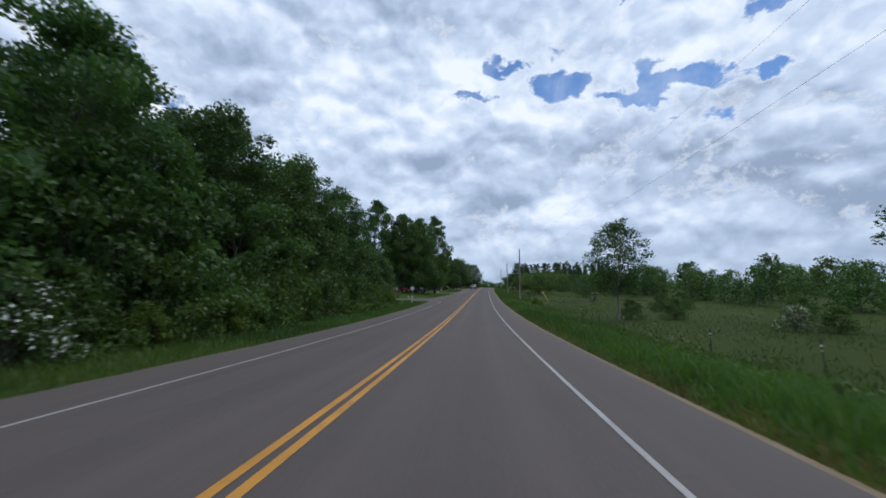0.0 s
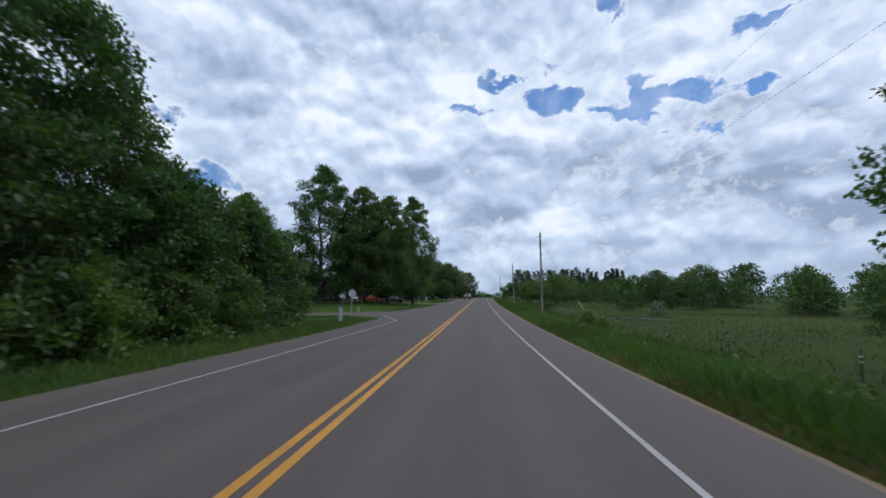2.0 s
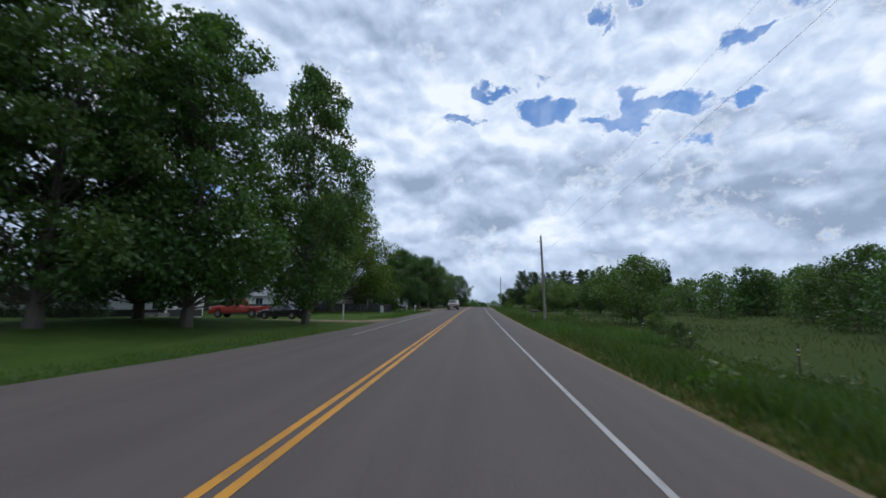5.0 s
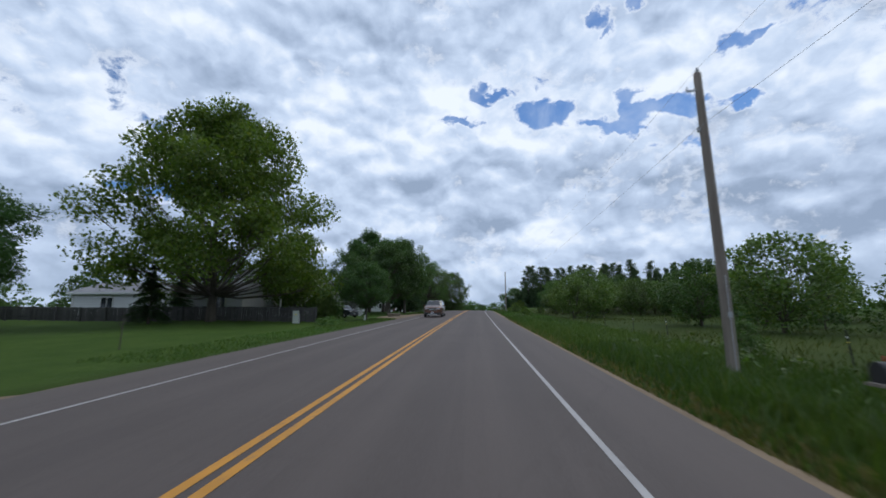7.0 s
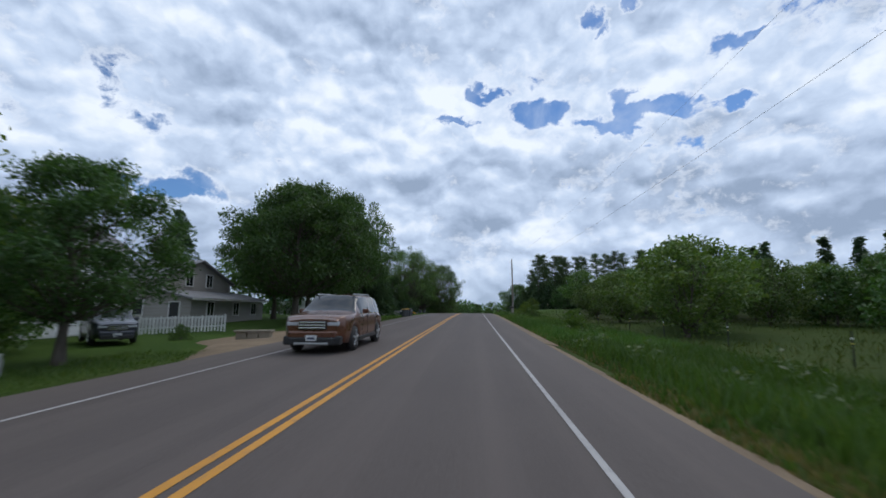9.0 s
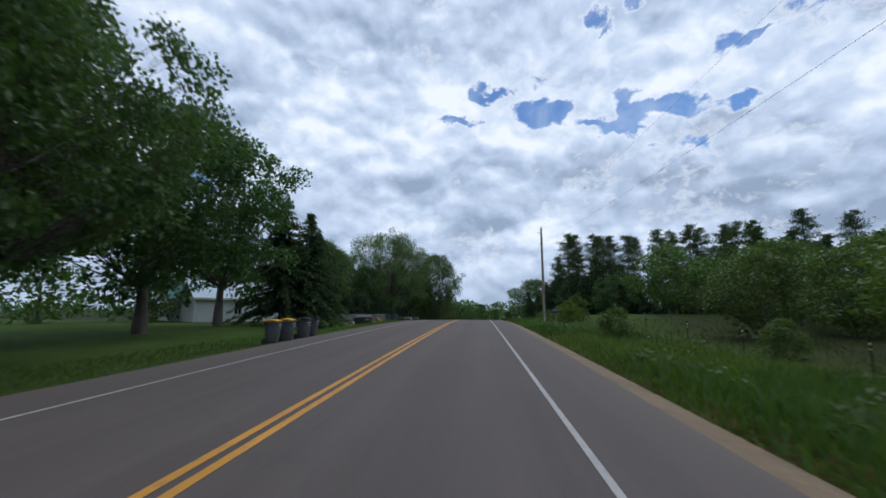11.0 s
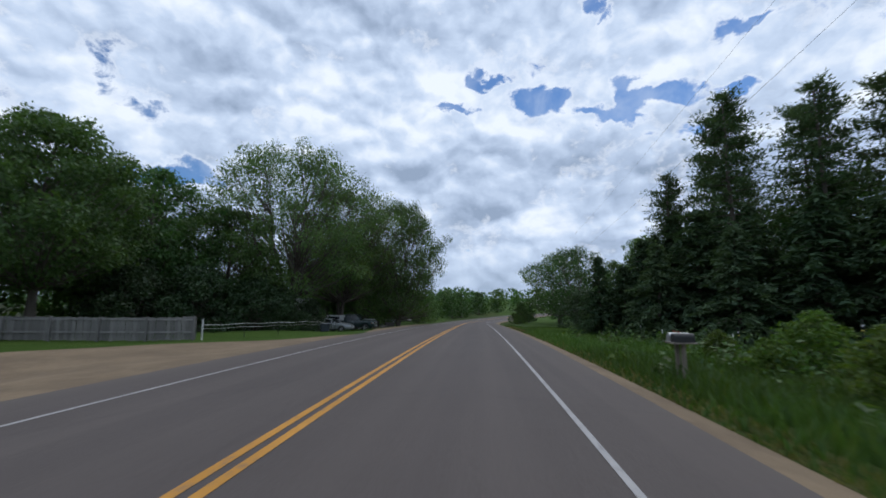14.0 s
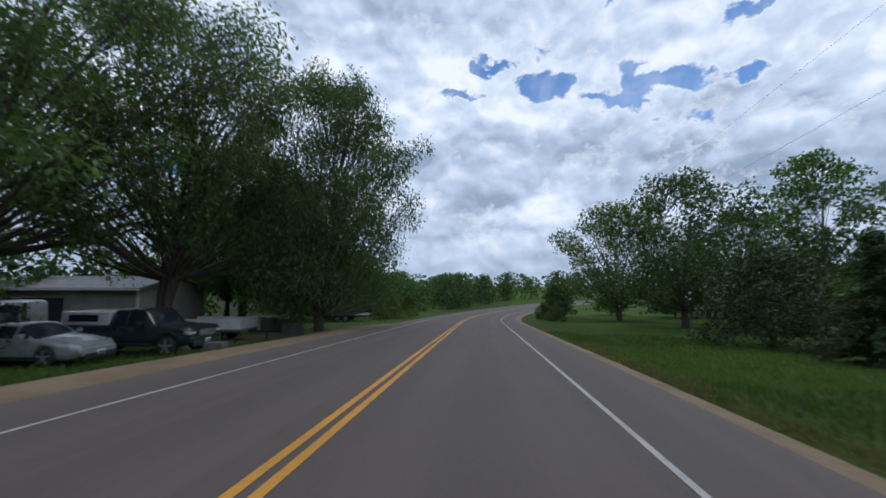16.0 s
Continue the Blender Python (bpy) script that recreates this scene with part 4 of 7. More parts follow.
def lay_grass(me, s0, s1, step, label, skip=()):
    s = s0
    while s < s1:
        if not any(a < s < b for a, b in skip):
            x, y, h = on_line(s)
            grade = math.degrees(math.atan2(base_z(y + 2) - base_z(y - 2), 4))
            ob = new("verge_grass", me)
            ob.matrix_basis = Matrix.Translation((x, y, base_z(y))) @ Matrix.Rotation(-h, 4, "Z") @ Matrix.Rotation(radians(grade), 4, "X")
            tagged(ob, label, "grass", "verge grass", "stuff")
        s += step


lay_grass(grass_patch(50, 6400, 8.0, 5.2, 11.5, 0.42, M_BLADE, 1.25, ref=50.0), 2, 98, 8, "long green grass on the road verge")
lay_grass(grass_patch(51, 6400, 8.0, 5.2, 11.5, 0.42, M_BLADE, 1.25, ref=130.0), 98, 146, 8, "long green grass on the road verge")
lay_grass(grass_patch(41, 6400, 8.0, 5.5, 11.5, 0.42, M_BLADE, 1.25, ref=130.0), 146, 238, 8, "long green grass on the road verge")
lay_grass(grass_patch(52, 5200, 8.0, 5.45, 12.5, 0.15, M_BLADE, 1.1, ref=250.0), 242, 266, 8, "short mown grass beside the road")
lay_grass(grass_patch(53, 1300, 8.0, 5.5, 6.0, 0.2, M_BLADE_DRY, 1.1, ref=130.0), 146, 258, 8, "short yellowed grass along the gravel shoulder")
lay_grass(grass_patch(49, 2000, 8.0, 5.12, 5.75, 0.24, M_BLADE_DRY, 1.1), 2, 146, 8, "short yellowed grass along the gravel shoulder")
lay_grass(grass_patch(42, 2600, 8.0, -5.4, -9.5, 0.26, M_BLADE), 2, 57, 8, "long green grass at the foot of the wood")
corner_grass = grass_patch(46, 1500, 7.0, -6.2, -9.5, 0.14, M_BLADE)
near_grass = grass_patch(47, 1900, 2.4, -8.6, -17.0, 0.16, M_BLADE)
lay_grass(near_grass, 64.2, 65, 8, "short mown grass beside the junction")
lay_grass(corner_grass, 59, 60, 8, "short mown grass beside the junction")
lay_grass(grass_patch(43, 1900, 8.0, -5.45, -9.0, 0.12, M_BLADE), 78, 185, 8, "short mown grass beside the road", skip=((101, 113), (142, 164)))
lay_grass(grass_patch(44, 2000, 8.0, -5.9, -10.5, 0.16, M_BLADE, ref=205.0), 190, 206, 8, "short mown grass beside the road")
lay_grass(grass_patch(48, 1700, 5.0, -5.7, -11.5, 0.30, M_BLADE, ref=205.0), 204.2, 205, 8, "long rough grass beside the gravel yard")
lay_grass(grass_patch(45, 2400, 8.0, -6.6, -12.5, 0.20, M_BLADE, ref=256.0), 246, 258, 8, "rough grass round the parked trucks")


def field_weeds():
    """Loose tufts of straw-coloured and green weeds over the rough field."""
    rng = np.random.default_rng(9)
    n = 42000
    s = rng.uniform(-5, 195, n)
    u = 11 + 45 * rng.uniform(0, 1, n) ** 1.6
    clump = np.array([noise.noise(Vector((a * 0.09, b * 0.09, 3.0))) for a, b in zip(s, u)])
    keep = clump > rng.uniform(-0.6, 0.35, n)
    s, u = s[keep], u[keep]
    c = np.array([land(a, b) for a, b in zip(s, u)])
    sz = rng.uniform(0.14, 0.40, len(s))
    c[:, 2] += sz * 0.38
    lean = np.tile((0.0, 0.0, 1.0), (len(s), 1)) + rng.normal(size=(len(s), 3)) * 0.25
    tagged(new("field_weeds", leaf_sheet("field_weeds", c, sz, rng, M_BLADE_FIELD, 0.09, 0.0, lean)), "tall straw-tinged weeds and grass over the field", "weeds", kind="stuff")


field_weeds()


def verge_weeds(seed, count, s0, s1, u0, u1, tall, spread, material, label):
    """Patches of broad-leaved weeds standing in the grass."""
    rng = np.random.default_rng(seed)
    cs, ss = [], []
    for _ in range(count):
        a, b = rng.uniform(s0, s1), u0 + (u1 - u0) * rng.uniform() ** 0.8
        size = rng.uniform(0.45, 1.25)
        n = int(60 * size)
        o = rng.normal(size=(n, 3)) * np.array((spread, spread, 0.0)) * size * 0.55
        o[:, 2] = tall * size * rng.uniform(0.05, 1.0, n) * np.exp(-(o[:, 0] ** 2 + o[:, 1] ** 2) / (spread * size) ** 2)
        cs.append(np.array(land(a, b)) + o)
        ss.append(rng.uniform(0.08, 0.22, n))
    cs, ss = np.concatenate(cs), np.concatenate(ss)
    tagged(new("verge_weeds", leaf_sheet("verge_weeds", cs, ss, rng, material, 0.7, 0.45)), label, "weeds", kind="stuff")


verge_weeds(61, 240, -2, 232, 6.3, 12.5, 0.65, 0.6, M_LEAF_SHRUB, "broad-leaved green weeds in the verge grass")
verge_weeds(62, 90, -2, 230, 6.0, 10.0, 0.50, 0.5, M_LEAF_FRESH, "yellow-green leafy weeds in the verge grass")
verge_weeds(63, 60, 205, 240, 8.5, 13.5, 1.0, 0.8, M_LEAF_SHRUB, "tall lush weeds below the pines")
verge_weeds(65, 16, 133.0, 137.2, -9.9, -8.4, 0.55, 0.55, M_LEAF_SHRUB, "bed of leafy perennials in front of the fence")
verge_weeds(64, 80, 2, 54, -10.5, -8.2, 0.7, 0.6, M_LEAF_SHRUB, "leafy undergrowth at the foot of the wood")


# ---- poles and wires ----
def utility_pole(high):
    root = empty("utility_pole", "weathered grey-brown wooden utility pole in the verge grass", "utility pole", "utility poles")
    bm = bmesh.new()
    rows = []
    for i in range(9):
        t = i / 8
        r = 0.145 - 0.045 * t
        rows.append([bm.verts.new((math.cos(a) * r + 0.012 * math.sin(5 * t), math.sin(a) * r, -0.3 + t * (high + 0.3))) for a in [2 * math.pi * k / 14 for k in range(14)]])
    for a, b in zip(rows, rows[1:]):
        for k in range(14):
            bm.faces.new((a[k], a[(k + 1) % 14], b[(k + 1) % 14], b[k]))
    top = bm.verts.new((0, 0, high + 0.04))
    for k in range(14):
        bm.faces.new((rows[-1][k], rows[-1][(k + 1) % 14], top))
    for f in bm.faces:
        f.smooth = True
    part("pole", bm, M_POLE, root)
    part("insulator", merge(cyl(0.03, 0.03, 0.12, (0, 0, high)), cyl(0.055, 0.03, 0.07, (0, 0, high + 0.1)), cyl(0.04, 0.05, 0.05, (0, 0, high + 0.06))), M_CERAMIC, root, "grey porcelain insulator")
    part("bracket", merge(box(0.34, 0.05, 0.06, (-0.2, 0, high - 0.55), 0.01), cyl(0.02, 0.02, 0.1, (-0.34, 0, high - 0.5))), M_STEEL, root, "steel side bracket")
    part("spool", merge(cyl(0.05, 0.05, 0.10, (-0.14, 0, high - 1.75)), cyl(0.03, 0.03, 0.16, (-0.14, 0, high - 1.78))), M_CERAMIC, root, "small grey wire spool")
    part("ground_wire", box(0.02, 0.015, 2.6, (0, -0.137, 0.1)), M_STEEL, root, "pale moulding strip for the earth wire")
    part("tag", box(0.10, 0.012, 0.14, (0, -0.142, 1.6), 0.002), M_STEEL, root, "small metal pole tag")
    return root


POLES = [(-37, 9.8, 9.8), (78.7, 9.3, 9.95), (114.5, 8.8, 8.5), (203.6, 8.8, 9.95)]
tops = []
for s, u, high in POLES:
    p = utility_pole(high)
    p.matrix_basis = spot(s, u, 0) @ pose(0, 0, 0, 0, {114.5: -0.9, 78.7: 0.3}.get(s, 0.2), 0)
    tops.append(p.matrix_basis @ Vector((0, 0, high + 0.15)))
tops.append(land(292, 13) + Vector((0, 0, 9.5)))
tops.insert(0, Vector((9, -90, 10.5)))


def wire(a, b, sag, r=0.003):
    verts, faces, pts = [], [], []
    for i in range(17):
        t = i / 16
        pts.append(a.lerp(b, t) - Vector((0, 0, sag * 4 * t * (1 - t))))
    tube_into(verts, faces, pts, [r] * 17, 5)
    tagged(new("power_line", mesh_of("power_line", verts, faces, M_WIRE, True)), "thin dark overhead power line between the poles", "power line", "overhead lines")


for a, b in zip(tops, tops[1:]):
    wire(a, b, 0.012 * (b - a).length)
    wire(a - Vector((0.14, 0, 1.8)), b - Vector((0.14, 0, 1.8)), 0.014 * (b - a).length, 0.004)


# ---- gravel shoulders ----
tagged(new("gravel_shoulder", strip("gravel_shoulder", M_GRAVEL, [4.78, 5.0, 5.3, 5.62], 148, 420, 0.35, -0.006, wave=0.06, fall=0.22)), "pale gravel shoulder along the asphalt edge", "shoulder", kind="structure")
tagged(new("gravel_shoulder", strip("gravel_shoulder", M_GRAVEL, [4.7, 4.9, 5.1, 5.3], -60, 148, 0.35, -0.006, wave=0.05, fall=0.35)), "narrow gravel shoulder along the asphalt edge", "shoulder", kind="structure")
tagged(new("gravel_shoulder", strip("gravel_shoulder", M_GRAVEL, [-5.55, -5.25, -4.75], -60, 420, 0.7, -0.004, wave=0.10, fall=0.16)), "narrow gravel shoulder along the asphalt edge", "shoulder", kind="structure")


# ---- more materials ----
M_SIDING_WHITE = surface("white_siding", (0.60, 0.61, 0.62), (0.72, 0.73, 0.74), 0.8, 0.6, bump=0.2, bump_scale=5, stretch=(0.3, 0.3, 9))
M_SIDING_GREY = surface("beige_grey_siding", (0.30, 0.285, 0.265), (0.38, 0.36, 0.335), 0.8, 0.65, bump=0.2, bump_scale=5, stretch=(0.3, 0.3, 9))
M_SIDING_TAN = surface("tan_wall", (0.30, 0.28, 0.25), (0.40, 0.38, 0.34), 0.7, 0.7, bump=0.15, bump_scale=6)
M_TRIM = surface("white_trim", (0.68, 0.68, 0.67), (0.78, 0.78, 0.77), 3.0, 0.5)
M_SHINGLE = surface("grey_shingles", (0.16, 0.16, 0.17), (0.26, 0.26, 0.27), 1.2, 0.9, bump=0.5, bump_scale=9)
M_ROOF_GREEN = surface("green_metal_roof", (0.05, 0.16, 0.14), (0.08, 0.21, 0.19), 0.8, 0.4, metal=0.3, bump=0.1, bump_scale=4)
M_ROOF_BLUE = surface("pale_blue_metal_roof", (0.36, 0.44, 0.50), (0.46, 0.54, 0.60), 0.8, 0.45, metal=0.3)
M_DOOR = surface("red_brown_door", (0.09, 0.035, 0.025), (0.14, 0.055, 0.038), 2.0, 0.5, stretch=(1, 1, 0.2))
M_BOARD = surface("weathered_grey_board", (0.14, 0.135, 0.13), (0.26, 0.25, 0.24), 2.0, 0.9, bump=0.4, bump_scale=14, vary=0.22, stretch=(1, 1, 0.15))
M_BOARD_DARK = surface("dark_weathered_board", (0.055, 0.053, 0.052), (0.12, 0.115, 0.11), 2.0, 0.9, bump=0.4, bump_scale=14, vary=0.22, stretch=(1, 1, 0.15))
M_PICKET = surface("white_picket_paint", (0.52, 0.52, 0.50), (0.70, 0.70, 0.68), 3.0, 0.7, vary=0.1)
M_BIN = surface("charcoal_plastic", (0.060, 0.064, 0.070), (0.085, 0.09, 0.098), 3.0, 0.5, bump=0.1, bump_scale=90)
M_LID_YELLOW = surface("yellow_plastic", (0.62, 0.36, 0.01), (0.72, 0.44, 0.02), 3.0, 0.45)
M_RUBBER = surface("rubber", (0.018, 0.018, 0.018), (0.032, 0.031, 0.030), 8.0, 0.8)
M_ALLOY = surface("alloy", (0.42, 0.43, 0.44), (0.55, 0.56, 0.57), 8.0, 0.35, metal=0.85)
M_CHROME = surface("chrome", (0.62, 0.63, 0.64), (0.72, 0.73, 0.74), 6.0, 0.15, metal=1.0)
M_TRIM_BLACK = surface("black_trim", (0.016, 0.016, 0.017), (0.03, 0.03, 0.031), 6.0, 0.55)
M_PLATE = surface("plate_white", (0.60, 0.61, 0.62), (0.70, 0.71, 0.72), 5.0, 0.5)
M_INK = surface("dark_ink", (0.05, 0.06, 0.10), (0.07, 0.08, 0.12), 5.0, 0.6)
M_CONCRETE = surface("tan_stone", (0.20, 0.17, 0.13), (0.31, 0.27, 0.21), 2.0, 0.9, bump=0.5, bump_scale=25)
M_BOX_GREEN = surface("pale_grey_green_paint", (0.40, 0.43, 0.38), (0.50, 0.53, 0.47), 3.0, 0.5)
M_POST_DARK = surface("dark_green_steel", (0.030, 0.035, 0.030), (0.05, 0.055, 0.05), 5.0, 0.6, metal=0.4)
M_GUARD = surface("yellow_guard_plastic", (0.55, 0.45, 0.08), (0.65, 0.55, 0.14), 4.0, 0.5)
M_SIGN_BACK = surface("bare_aluminium", (0.48, 0.49, 0.50), (0.60, 0.61, 0.62), 4.0, 0.5, metal=0.5)
M_SIGN_RED = surface("red_sign_sheet", (0.42, 0.02, 0.02), (0.50, 0.03, 0.03), 4.0, 0.45)
M_TARP = surface("dark_blue_steel", (0.02, 0.028, 0.04), (0.035, 0.045, 0.06), 3.0, 0.55)
M_LAMP_RED = surface("red_lens", (0.25, 0.008, 0.008), (0.32, 0.012, 0.012), 6.0, 0.2)
M_LAMP_AMBER = surface("amber_lens", (0.60, 0.20, 0.02), (0.66, 0.24, 0.03), 6.0, 0.2)


def glass_mat(name, tint, rough=0.04):
    m, nt, bsdf, (add, link, calc, vcalc, noisy, span, mix) = new_mat(name)
    bsdf.inputs["Base Color"].default_value = (*tint, 1)
    bsdf.inputs["Roughness"].default_value = rough
    bsdf.inputs["Specular IOR Level"].default_value = 0.6
    return m


M_GLASS = glass_mat("dark_window_glass", (0.018, 0.022, 0.026))
M_LENS = glass_mat("headlight_lens", (0.45, 0.47, 0.50), 0.12)


def car_paint(name, a, b):
    return surface(name, a, b, 2.0, 0.30, metal=0.3, coat=0.7)


M_COPPER = car_paint("copper_brown_paint", (0.115, 0.044, 0.024), (0.145, 0.056, 0.030))
M_BLACK = car_paint("black_paint", (0.016, 0.017, 0.020), (0.026, 0.027, 0.030))
M_RED = car_paint("red_paint", (0.36, 0.03, 0.018), (0.43, 0.04, 0.024))
M_SILVER = car_paint("silver_paint", (0.24, 0.26, 0.27), (0.31, 0.33, 0.34))
M_SLATE = car_paint("slate_blue_paint", (0.022, 0.027, 0.04), (0.034, 0.04, 0.055))
M_NAVY = car_paint("dark_green_blue_paint", (0.012, 0.028, 0.030), (0.02, 0.040, 0.042))
M_WHITE_PAINT = car_paint("white_paint", (0.60, 0.61, 0.61), (0.68, 0.69, 0.69))


# ---- side road, drives and gravel patches ----
def patch_sheet(name, material, rows, lift, label, category):
    """A sheet between two edges: rows of s, u at one edge and s, u at the other."""
    verts, faces = [], []
    n = 25
    fine = []
    for (p, q), (p2, q2) in zip(rows, rows[1:]):
        for k in range(5):
            t = k / 5
            fine.append(((p[0] + (p2[0] - p[0]) * t, p[1] + (p2[1] - p[1]) * t), (q[0] + (q2[0] - q[0]) * t, q[1] + (q2[1] - q[1]) * t)))
    rows = fine + [rows[-1]]
    for (sa, ua), (sb, ub) in rows:
        for k in range(n):
            t = k / (n - 1)
            s, u = sa + (sb - sa) * t, ua + (ub - ua) * t
            p = land(s, u)
            k2 = min(1.0, max(0.0, (abs(u) - 5.0) / 3.0))
            z = (1 - k2) * (base_z(s) - 0.0645) + k2 * (p.z + lift)
            rim = min(1.0, min(t, 1 - t) * (n - 1) / 2)  # the sides sink into the grass
            z = (1 - rim) * (p.z - 0.04) + rim * z
            verts.append((p.x, p.y, z))
    for i in range(len(rows) - 1):
        for k in range(n - 1):
            a = i * n + k
            faces.append((a, a + 1, a + 1 + n, a + n))
    me = mesh_of(name, verts, faces, material, True)
    lay = me.uv_layers.new(name="UVMap")
    idx = np.empty(len(me.loops), dtype=np.int32)
    me.loops.foreach_get("vertex_index", idx)
    co = np.array(verts, dtype=np.float32)[:, [1, 0]] * np.array((0.3, 1.0), dtype=np.float32) + 2.6
    lay.data.foreach_set("uv", co[idx].ravel())
    tagged(new(name, me), label, category, kind="structure")


patch_sheet("side_road", M_ASPHALT, [((56.5, -5.0), (102, -5.0)), ((60.5, -5.9), (87, -6.0)), ((63.6, -6.9), (80.8, -7.2)), ((65.1, -8.4), (75.9, -8.7)), ((65.9, -10.6), (72.6, -11)), ((66.1, -13.4), (70.7, -14)), ((66.0, -16), (69.4, -17)), ((65.3, -20), (68.7, -20)), ((63.5, -35), (67, -35)), ((60, -60), (64, -60)), ((52, -110), (56, -110)), ((30, -260), (35, -260))], 0.035, "grey asphalt side road joining the main road", "road")
patch_sheet("gravel_drive", M_GRAVEL, [((104.6, -5.0), (110.2, -5.0)), ((105.6, -6.2), (109.0, -6.2)), ((106.3, -8), (108.7, -8)), ((106.8, -12), (109.1, -12)), ((108, -18), (111, -18)), ((108.5, -30), (113.5, -30))], 0.04, "pale gravel drive across the lawn", "drive")
patch_sheet("gravel_lot", M_GRAVEL, [((142, -5.0), (164, -5.0)), ((145, -6.5), (161.5, -6.5)), ((148, -8), (158, -8)), ((149, -9.2), (155, -9.2))], 0.04, "tan gravel pull-off beside the road", "drive")
patch_sheet("gravel_lot", M_GRAVEL, [((205, -5.0), (234, -5.0)), ((207.5, -6.5), (231.5, -6.5)), ((208.5, -9), (228, -9)), ((209, -12), (226, -12)), ((209.5, -15), (222, -15))], 0.04, "tan gravel yard in front of a house", "drive")
patch_sheet("gravel_lot", M_GRAVEL, [((234.5, -5.0), (272, -5.0)), ((237, -6.4), (270, -6.4)), ((244, -7.5), (268, -8.0)), ((252, -9), (266, -9.5)), ((253, -13), (262, -13))], 0.04, "tan gravel parking strip beside the road", "drive")


def corner_line():
    verts, faces = [], []
    path = [(53.9, -3.5), (56.0, -3.5), (56.8, -3.68), (57.7, -4.02), (59.8, -4.85), (61.6, -5.5), (63.3, -6.1)]
    for i, (s, u) in enumerate(path):
        k2 = min(1.0, max(0.0, (abs(u) - 5.0) / 3.0))
        z = (1 - k2) * (base_z(s) - 0.012 * abs(u) + 0.014) + k2 * (land(s, u).z + 0.055)
        p = Vector((road_x(s) + u, s, z))
        verts += [p + Vector((-0.05, -0.03, 0)), p + Vector((0.05, 0.03, 0))]
    for i in range(len(path) - 1):
        faces.append((2 * i, 2 * i + 1, 2 * i + 3, 2 * i + 2))
    tagged(new("edge_line", mesh_of("edge_line", verts, faces, M_WHITE_LINE)), "white edge line curving into the side road", "road marking", "edge lines", "structure")


corner_line()


# ---- buildings ----
def gable_prism(w, d, wall, rise, along="x"):
    """A wall body with a pitched top; the ridge runs along x or y."""
    bm = bmesh.new()
    hw, hd = w / 2, d / 2
    if along == "x":
        v = [(-hw, -hd, 0), (hw, -hd, 0), (hw, hd, 0), (-hw, hd, 0), (-hw, -hd, wall), (hw, -hd, wall), (hw, hd, wall), (-hw, hd, wall), (-hw, 0, wall + rise), (hw, 0, wall + rise)]
        f = [(0, 1, 5, 4), (2, 3, 7, 6), (1, 2, 6, 9, 5), (3, 0, 4, 8, 7), (4, 5, 9, 8), (6, 7, 8, 9), (3, 2, 1, 0)]
    else:
        v = [(-hw, -hd, 0), (hw, -hd, 0), (hw, hd, 0), (-hw, hd, 0), (-hw, -hd, wall), (hw, -hd, wall), (hw, hd, wall), (-hw, hd, wall), (0, -hd, wall + rise), (0, hd, wall + rise)]
        f = [(0, 1, 5, 8, 4), (2, 3, 7, 9, 6), (1, 2, 6, 5), (3, 0, 4, 7), (5, 6, 9, 8), (7, 4, 8, 9), (3, 2, 1, 0)]
    vs = [bm.verts.new((x, y, z - (0.4 if z == 0 else 0))) for x, y, z in v]
    for q in f:
        bm.faces.new([vs[i] for i in q])
    return bm


def roof_slab(w, d, wall, rise, along, over=0.4, thick=0.16, side=1):
    """One slope of a pitched roof, with an overhang and a thickness."""
    half = (d if along == "x" else w) / 2
    run = half + over
    slope = rise / half
    ln = (w if along == "x" else d) / 2 + over
    top0, top1 = wall + rise + 0.03, wall + rise + 0.03 - slope * run
    pts = []
    for z0 in (0.0, thick):
        for a in (-ln, ln):
            pts.append((a, 0, top0 + z0))
            pts.append((a, side * run, top1 + z0))
    if along == "y":
        pts = [(y, x, z) for x, y, z in pts]
    bm = bmesh.new()
    v = [bm.verts.new(p) for p in pts]
    for q in ((0, 1, 3, 2), (4, 6, 7, 5), (0, 4, 5, 1), (2, 3, 7, 6), (1, 5, 7, 3), (0, 2, 6, 4)):
        bm.faces.new([v[i] for i in q])
    bmesh.ops.recalc_face_normals(bm, faces=bm.faces[:])
    return bm


def window(parent, w, h, at, turn=0.0, panes=2, trim=None, shutters=None):
    """A framed window; turn 0 faces -y. The frame stands proud of the wall and the panes lie in it."""
    m = Matrix.Translation(at) @ Matrix.Rotation(radians(turn), 4, "Z")
    bar = 0.08
    bm = merge(box(w + 2 * bar, 0.07, bar, (0, 0, h)), box(w + 2 * bar, 0.10, bar, (0, -0.01, -bar)), box(bar, 0.07, h, (-w / 2 - bar / 2, 0, 0)), box(bar, 0.07, h, (w / 2 + bar / 2, 0, 0)))
    for k in range(1, panes):
        bm = merge(bm, box(0.05, 0.055, h, (-w / 2 + w * k / panes, 0, 0)))
    bmesh.ops.transform(bm, matrix=m, verts=bm.verts)
    fr = part("window", bm, trim or M_TRIM, parent)
    for k in range(panes):
        pw = w / panes
        g = box(pw - 0.04, 0.03, h, (-w / 2 + pw * (k + 0.5), 0.005, 0))
        bmesh.ops.transform(g, matrix=m, verts=g.verts)
        part("pane", g, M_GLASS, fr, "dark reflecting window pane")
    if shutters:
        for sx in (-1, 1):
            g = box(0.36, 0.05, h + 0.1, (sx * (w / 2 + 0.30), -0.01, -0.05), 0.01)
            for k in range(7):
                g = merge(g, box(0.28, 0.03, 0.05, (sx * (w / 2 + 0.30), -0.035, 0.05 + k * h / 7)))
            bmesh.ops.transform(g, matrix=m, verts=g.verts)
            part("shutter", g, shutters, parent, "dark louvred shutter")
    return fr


